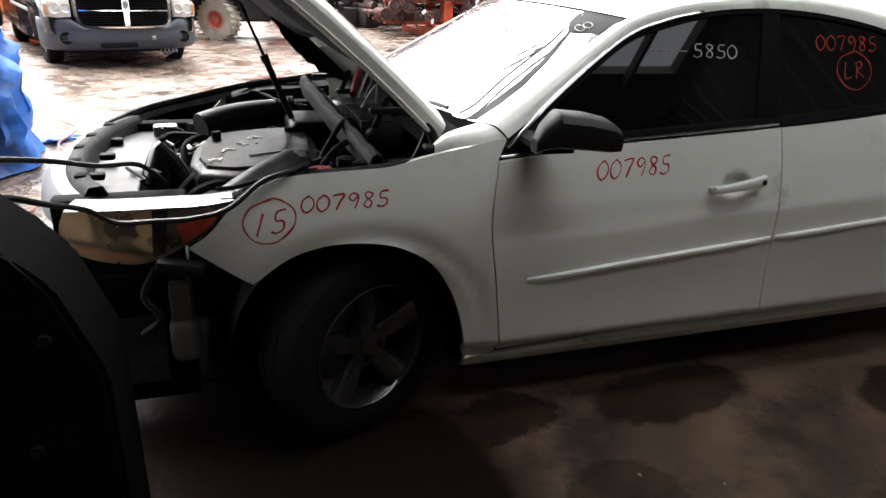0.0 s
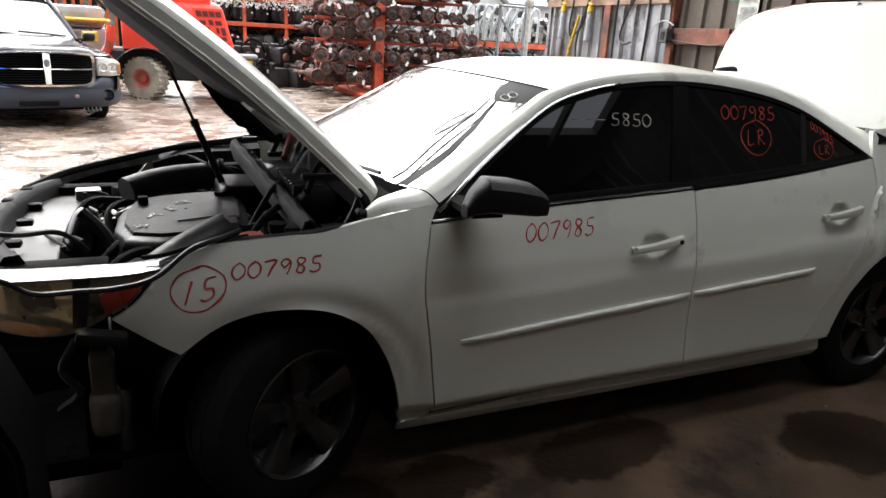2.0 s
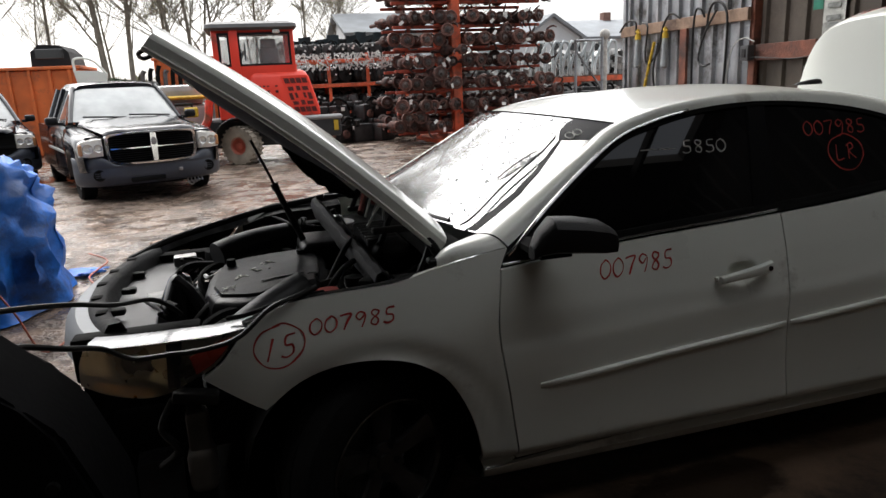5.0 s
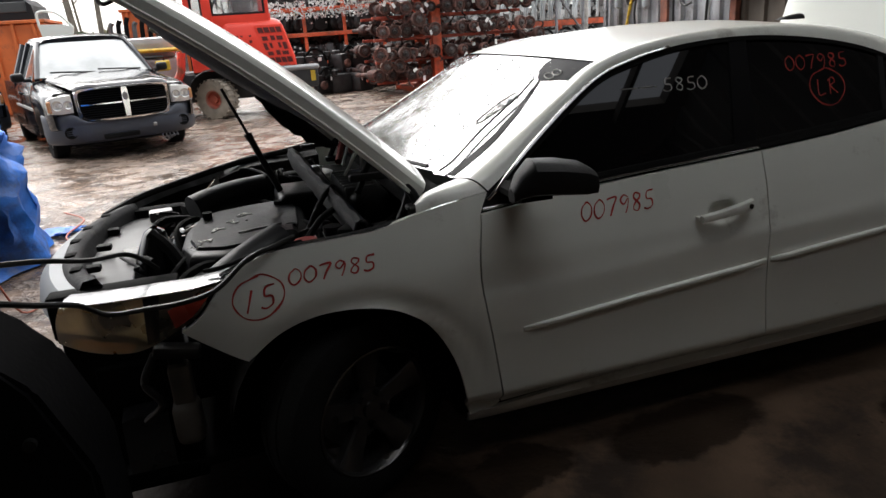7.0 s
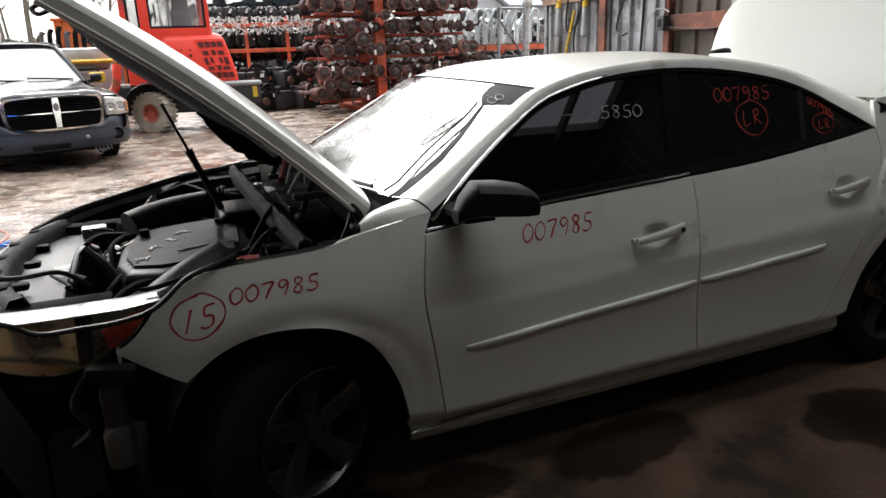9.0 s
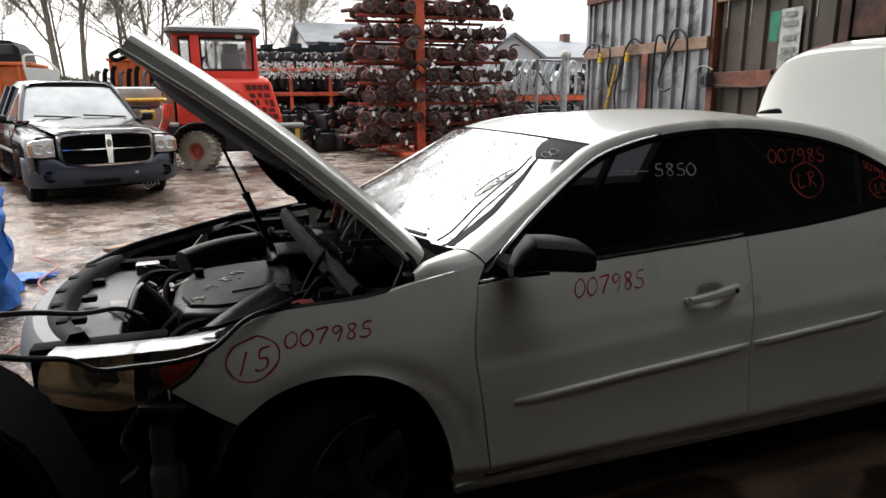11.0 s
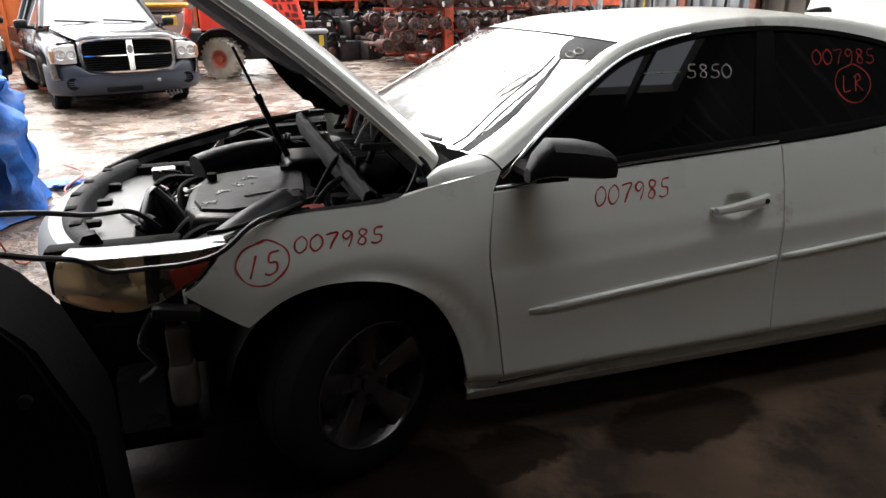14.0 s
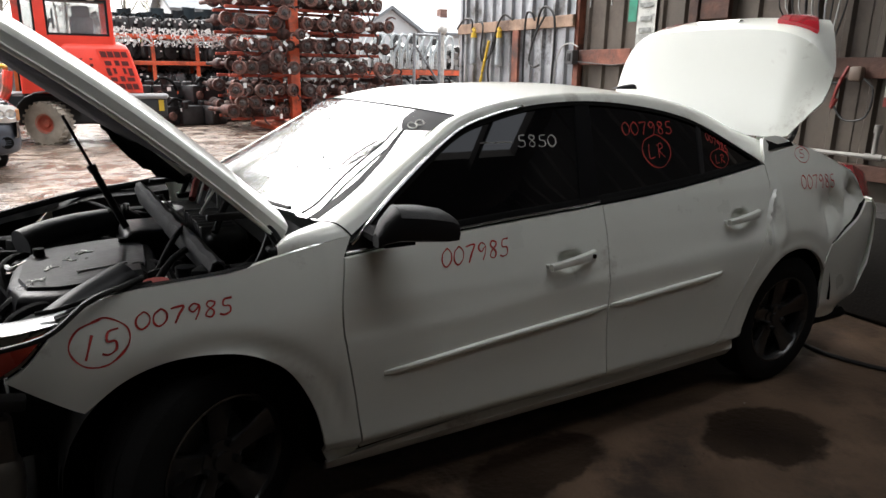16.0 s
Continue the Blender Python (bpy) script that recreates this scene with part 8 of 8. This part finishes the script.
for x0, x1, y0, z1 in ((-6.3, -3.85, 16.0, 2.22), (-2.5, -0.9, 18.5, 2.45), (-9.6, -6.6, 16.5, 2.2)):
    sk = thing("scrap_skip", "orange steel scrap skip with ribbed sides", "skip", group="orange skips")
    bm = bmesh.new()
    box(bm, (x0, y0, 0.25), (x1, y0 + 1.8, z1), 0.03)
    part("tub", bm, SKIP, sk)
    x = x0 + 0.1
    while x < x1:
        bm = bmesh.new()
        box(bm, (x, y0 - 0.06, 0.3), (x + 0.07, y0, z1), 0.01)
        part("rib", bm, SKIP, sk)
        x += 0.42
    bm = bmesh.new()
    box(bm, (x0 - 0.05, y0 - 0.08, z1), (x1 + 0.05, y0 + 1.85, z1 + 0.07), 0.01)
    part("rim", bm, SKIP, sk)
tp = thing("truck_topper", "black truck bed topper lying on a skip", "truck topper")
bm = bmesh.new()
hull(bm, [[(-4.85, y, 2.29), (-4.0, y, 2.29), (-4.04, y, 2.60), (-4.2, y, 2.76), (-4.65, y, 2.78), (-4.83, y, 2.62)] for y in (16.1, 17.6)])
part("shell", bm, BLACK_PL, tp)
bm = bmesh.new()
box(bm, (-4.74, 16.08, 2.46), (-4.14, 16.1, 2.68), 0.02)
part("window", bm, SIDE_GLASS, tp)
wd = thing("loose_car_door", "white loose car door leaning on the skip", "car door")
bm = bmesh.new()
hull(bm, [[(-3.85, y, 1.85), (-3.25, y, 1.85), (-3.2, y, 2.06), (-3.4, y, 2.14), (-3.9, y, 2.16)] for y in (15.6, 15.66)])
part("panel", bm, WHITE, wd)
bm = bmesh.new()
tube(bm, [(-3.22, 15.63, 2.06), (-3.42, 15.63, 2.32), (-3.62, 15.63, 2.42), (-3.86, 15.63, 2.40), (-3.88, 15.63, 2.16)], 0.03, seg=6)
part("window_frame", bm, WHITE, wd)
bm = bmesh.new()
box(bm, (-3.9, 15.5, 0.2), (-2.2, 16.2, 1.86), 0.05)
solid("crate_stack", bm, DARKWALL, "dark stacked crates behind the pickup", "crates")
for k in range(14):
    bm = bmesh.new()
    x = -2.7 + 0.18 * k
    tube(bm, [(x, 17.2, 0.2), (x + 0.03, 17.2, 1.9), (x + 0.1, 17.2, 2.15 + 0.06 * (k % 3))], 0.06, seg=6)
    solid("stacked_seat", bm, RUBBER if k % 3 else PALE_METAL, "dark scrap frame stood in a row", "scrap frame", group="scrap frames")

# ---- houses and bare spring trees ----
SIDING = mat("pale_siding", (0.60, 0.62, 0.64), 0.7, vary=0.08, scale=1)
ROOFING = mat("grey_roofing", (0.22, 0.235, 0.25), 0.8, vary=0.2, scale=0.8, bump=0.3)


def house(x0, x1, y, z_eave, z_ridge, label, depth=9, gable=False):
    h = thing("house", label, "house")
    bm = bmesh.new()
    box(bm, (x0, y, 0.2), (x1, y + depth, z_eave), 0)
    part("wall", bm, SIDING, h)
    bm = bmesh.new()
    xm, ym = (x0 + x1) / 2, y + depth / 2
    if gable:
        rows = [[(x0 - 0.4, yy, z_eave - 0.15), (xm, yy, z_ridge), (x1 + 0.4, yy, z_eave - 0.15)] for yy in (y - 0.4, y + depth + 0.4)]
    else:
        rows = [[(xx, y - 0.4, z_eave - 0.15), (xx, ym, z_ridge), (xx, y + depth + 0.4, z_eave - 0.15)] for xx in (x0 - 0.4, x1 + 0.4)]
    grid(bm, rows)
    thicken(bm, 0.18)
    part("roof", bm, ROOFING, h)
    bm = bmesh.new()
    if gable:
        bm.faces.new([bm.verts.new(p) for p in ((x0, y - 0.01, z_eave), (x1, y - 0.01, z_eave), (xm, y - 0.01, z_ridge - 0.2))])
    else:
        bm.faces.new([bm.verts.new(p) for p in ((x0, y, z_eave), (x0, y + depth, z_eave), (x0, ym, z_ridge - 0.2))])
    part("gable", bm, SIDING, h)
    for k in range(3):
        xx = x0 + (x1 - x0) * (k + 0.6) / 3.2
        bm = bmesh.new()
        box(bm, (xx, y - 0.06, z_eave - 1.5), (xx + 0.8, y + 0.02, z_eave - 0.4), 0)
        w = part("window", bm, SIDE_GLASS, h)
        bm = bmesh.new()
        box(bm, (xx - 0.08, y - 0.04, z_eave - 1.6), (xx + 0.88, y, z_eave - 0.3), 0)
        part("window_trim", bm, TAG, w)
    bm = bmesh.new()
    box(bm, (xm + 0.8, ym - 0.3, z_ridge - 0.6), (xm + 1.4, ym + 0.3, z_ridge + 0.7), 0.02)
    part("chimney", bm, mat("brick_dull", (0.18, 0.10, 0.08), 0.8, vary=0.3, scale=8), h)
    return h


house(6.3, 12.5, 40, 4.6, 6.0, "pale house with grey pitched roof past the yard")
house(17.5, 21.5, 40, 4.1, 5.5, "white gabled house with dark roof past the yard", gable=True)
house(21.8, 29, 41, 4.0, 5.3, "white house with dark grey roof past the yard")

BARK = mat("grey_bark", (0.21, 0.19, 0.155), 0.9, vary=0.35, scale=3, bump=0.6, bump_scale=12)
BUD = mat("spring_buds", (0.34, 0.31, 0.12), 0.8, vary=0.35, scale=4)


def tree(x, y, height, girth, seed, buds=7000, lean=0.0):
    """A bare tree: one tapering stem to the top, rising limbs, and fine twigs in three orders."""
    r = random.Random(seed)
    t = thing("bare_tree", "bare deciduous tree with fine twigs and spring buds", "tree", pose(x, y, 0.2), group="bare trees")
    stem, crown, tips = ([], []), ([], []), []

    def limb(store, pts, r0, r1, seg):
        vs, fs = store
        base = len(vs)
        for i, p in enumerate(pts):
            d = (pts[min(i + 1, len(pts) - 1)] - pts[max(i - 1, 0)]).normalized()
            u = d.cross(Vector((0.3, 1, 0.1))).normalized()
            w = d.cross(u)
            rad = r0 + (r1 - r0) * i / (len(pts) - 1)
            vs.extend(p + rad * (math.cos(2 * math.pi * k / seg) * u + math.sin(2 * math.pi * k / seg) * w) for k in range(seg))
        for i in range(len(pts) - 1):
            for k in range(seg):
                a, b = base + i * seg + k, base + i * seg + (k + 1) % seg
                fs.append((a, b, b + seg, a + seg))

    def grow(p, d, length, rad, depth):
        steps = (9, 6, 4, 3)[depth]
        pts, q, dd = [p], p.copy(), d.copy()
        sway = (0.07, 0.16, 0.22, 0.26)[depth]
        for _ in range(steps):
            dd = (dd + Vector((r.uniform(-sway, sway), r.uniform(-sway, sway), r.uniform(-0.04, 0.12)))).normalized()
            q = q + dd * length / steps
            pts.append(q.copy())
        limb(stem if depth == 0 else crown, pts, rad, max(0.010, rad * 0.22), (9, 6, 4, 3)[depth])
        if depth == 3:
            tips.append(pts[-1])
            tips.append(pts[-2])
            return
        for k in range((22, 10, 8)[depth]):
            at = r.uniform(0.22, 0.98) if depth == 0 else r.uniform(0.2, 1.0)
            f = at * steps
            i = min(steps - 1, int(f))
            base = pts[i].lerp(pts[i + 1], f - i)
            here = rad * (1 - 0.78 * at)
            side = Vector((r.uniform(-1, 1), r.uniform(-1, 1), r.uniform(-0.1, 0.6))).normalized()
            along = (pts[i + 1] - pts[i]).normalized()
            grow(base, (along * 0.65 + side * 0.85).normalized(), length * ((0.44, 0.50, 0.50)[depth]) * (1.15 - 0.55 * at) * r.uniform(0.7, 1.15), max(0.013, here * r.uniform(0.34, 0.52)), depth + 1)

    grow(Vector((0, 0, 0)), Vector((lean, 0, 1)).normalized(), height, girth * 0.6, 0)
    for name, (vs, fs) in (("trunk", stem), ("crown", crown)):
        me = bpy.data.meshes.new(name)
        me.from_pydata(vs, [], fs)
        for poly in me.polygons:
            poly.use_smooth = True
        me.materials.append(BARK)
        ob = new(name, me)
        ob.parent = t
        if name == "crown":
            tagged(ob, kind="stuff")
    vs, fs = [], []
    for k in range(buds):
        c = Vector(r.choice(tips)) + Vector((r.gauss(0, 0.16), r.gauss(0, 0.16), r.gauss(0, 0.16)))
        a = Vector((r.uniform(-1, 1), r.uniform(-1, 1), r.uniform(-1, 1))) * 0.035
        b = Vector((r.uniform(-1, 1), r.uniform(-1, 1), r.uniform(-1, 1))) * 0.045
        i = len(vs)
        vs += [c - a, c + b, c + a]
        fs.append((i, i + 1, i + 2))
    me = bpy.data.meshes.new("buds")
    me.from_pydata(vs, [], fs)
    me.materials.append(BUD)
    ob = new("bud_mass", me)
    ob.parent = t
    tagged(ob, kind="stuff")
    return t


grown = []
for x, y, h, g, seed, lean in ((-6.35, 35, 15, 0.30, 1, 0.0), (-5.55, 35.6, 14, 0.24, 2, 0.01), (-2.95, 35, 14, 0.17, 3, -0.06), (-2.45, 35.3, 14, 0.20, 13, 0.0), (-2.05, 35.1, 13, 0.15, 14, 0.08), (-1.35, 37, 13, 0.15, 4, 0.03), (3.1, 35, 12, 0.15, 5, 0.0), (-9.5, 38, 14, 0.18, 6, 0.0), (-12.5, 37, 15, 0.22, 7, 0.02), (0.8, 39, 11, 0.15, 8, 0.0), (13.5, 44, 11, 0.16, 9, 0.0), (-4.2, 42, 14, 0.2, 10, 0.0), (6.0, 46, 11, 0.16, 15, 0.0), (-7.9, 46, 12, 0.16, 16, 0.0)):
    grown.append(tree(x, y, h, g, seed, lean=lean))
far = random.Random(8)
for k in range(6):
    x = -24 + 8.5 * k + far.uniform(-1, 1)
    copy_thing(grown[k % 6], pose(x, far.uniform(60, 70), 0.2, 0, 0, far.uniform(0, 360)) @ Matrix.Scale(far.uniform(0.85, 1.05), 4))
# evergreen hedge and far scrub
def scrub(name, x0, x1, y, z0, z1, n, color, label, size=0.14):
    r = random.Random(int(x0 * 10) + n)
    vs, fs = [], []
    for k in range(n):
        u = r.random()
        x = x0 + (x1 - x0) * u
        top = z0 + (z1 - z0) * (0.6 + 0.4 * noise.noise((x * 0.9, y, 2)))
        c = Vector((x, y + r.uniform(-0.8, 0.8), r.uniform(z0, top)))
        i = len(vs)
        for q in range(3):
            vs.append(c + Vector((r.uniform(-1, 1), r.uniform(-1, 1), r.uniform(-1, 1))) * size)
        fs.append((i, i + 1, i + 2))
    me = bpy.data.meshes.new(name)
    me.from_pydata(vs, [], fs)
    me.materials.append(mat(name + "_leaf", color, 0.8, vary=0.4, scale=3))
    return tagged(new(name, me), label, "shrubs", kind="stuff")


scrub("evergreen_hedge", -5.9, -2.3, 28, 0.2, 3.3, 9000, (0.030, 0.048, 0.018), "dark evergreen hedge behind the skips")
scrub("far_scrub", -40, 45, 52, 0.0, 4.0, 16000, (0.12, 0.115, 0.07), "brown spring scrub along the far edge", 0.35)
scrub("yellow_bush", 3.6, 4.6, 34, 1.5, 4.0, 1500, (0.30, 0.27, 0.06), "bush in yellow spring bloom")

# litter on the shed floor
r = random.Random(3)
for k in range(14):
    bm = bmesh.new()
    x, y, s = r.uniform(0.4, 3.2), r.uniform(-1.1, 0.05), r.uniform(0.003, 0.008)
    bmesh.ops.create_icosphere(bm, subdivisions=1, radius=s, matrix=Matrix.Translation((x, y, s * 0.5)) @ Matrix.Diagonal((1, 1.3, 0.6, 1)))
    solid("pebble", bm, CONCRETE if k % 5 else STEEL, "small stone chip on the concrete floor", "pebble", group="floor pebbles")
# loose red rag and plank in the yard
bm = bmesh.new()
grid(bm, [[(-0.10 + 0.35 * u + 0.04 * math.sin(7 * v), 4.3 + 0.5 * v, ground_z(0, 4.3 + 0.5 * v) + 0.035 + 0.03 * noise.noise((u * 4, v * 4, 0))) for u in np.linspace(0, 1, 8)] for v in np.linspace(0, 1, 8)])
thicken(bm, 0.006)
solid("red_rag", bm, mat("faded_red_cloth", (0.42, 0.16, 0.12), 0.8, vary=0.25, scale=8), "faded red rag lying in the mud", "rag", angle=60)
bm = bmesh.new()
box(bm, (-0.75, -0.05, 0), (0.75, 0.05, 0.04), 0.005, pose(-0.62, 5.0, 0.20, 0, 0, 38))
solid("wet_plank", bm, LUMBER, "wet wooden plank half sunk in mud", "plank")
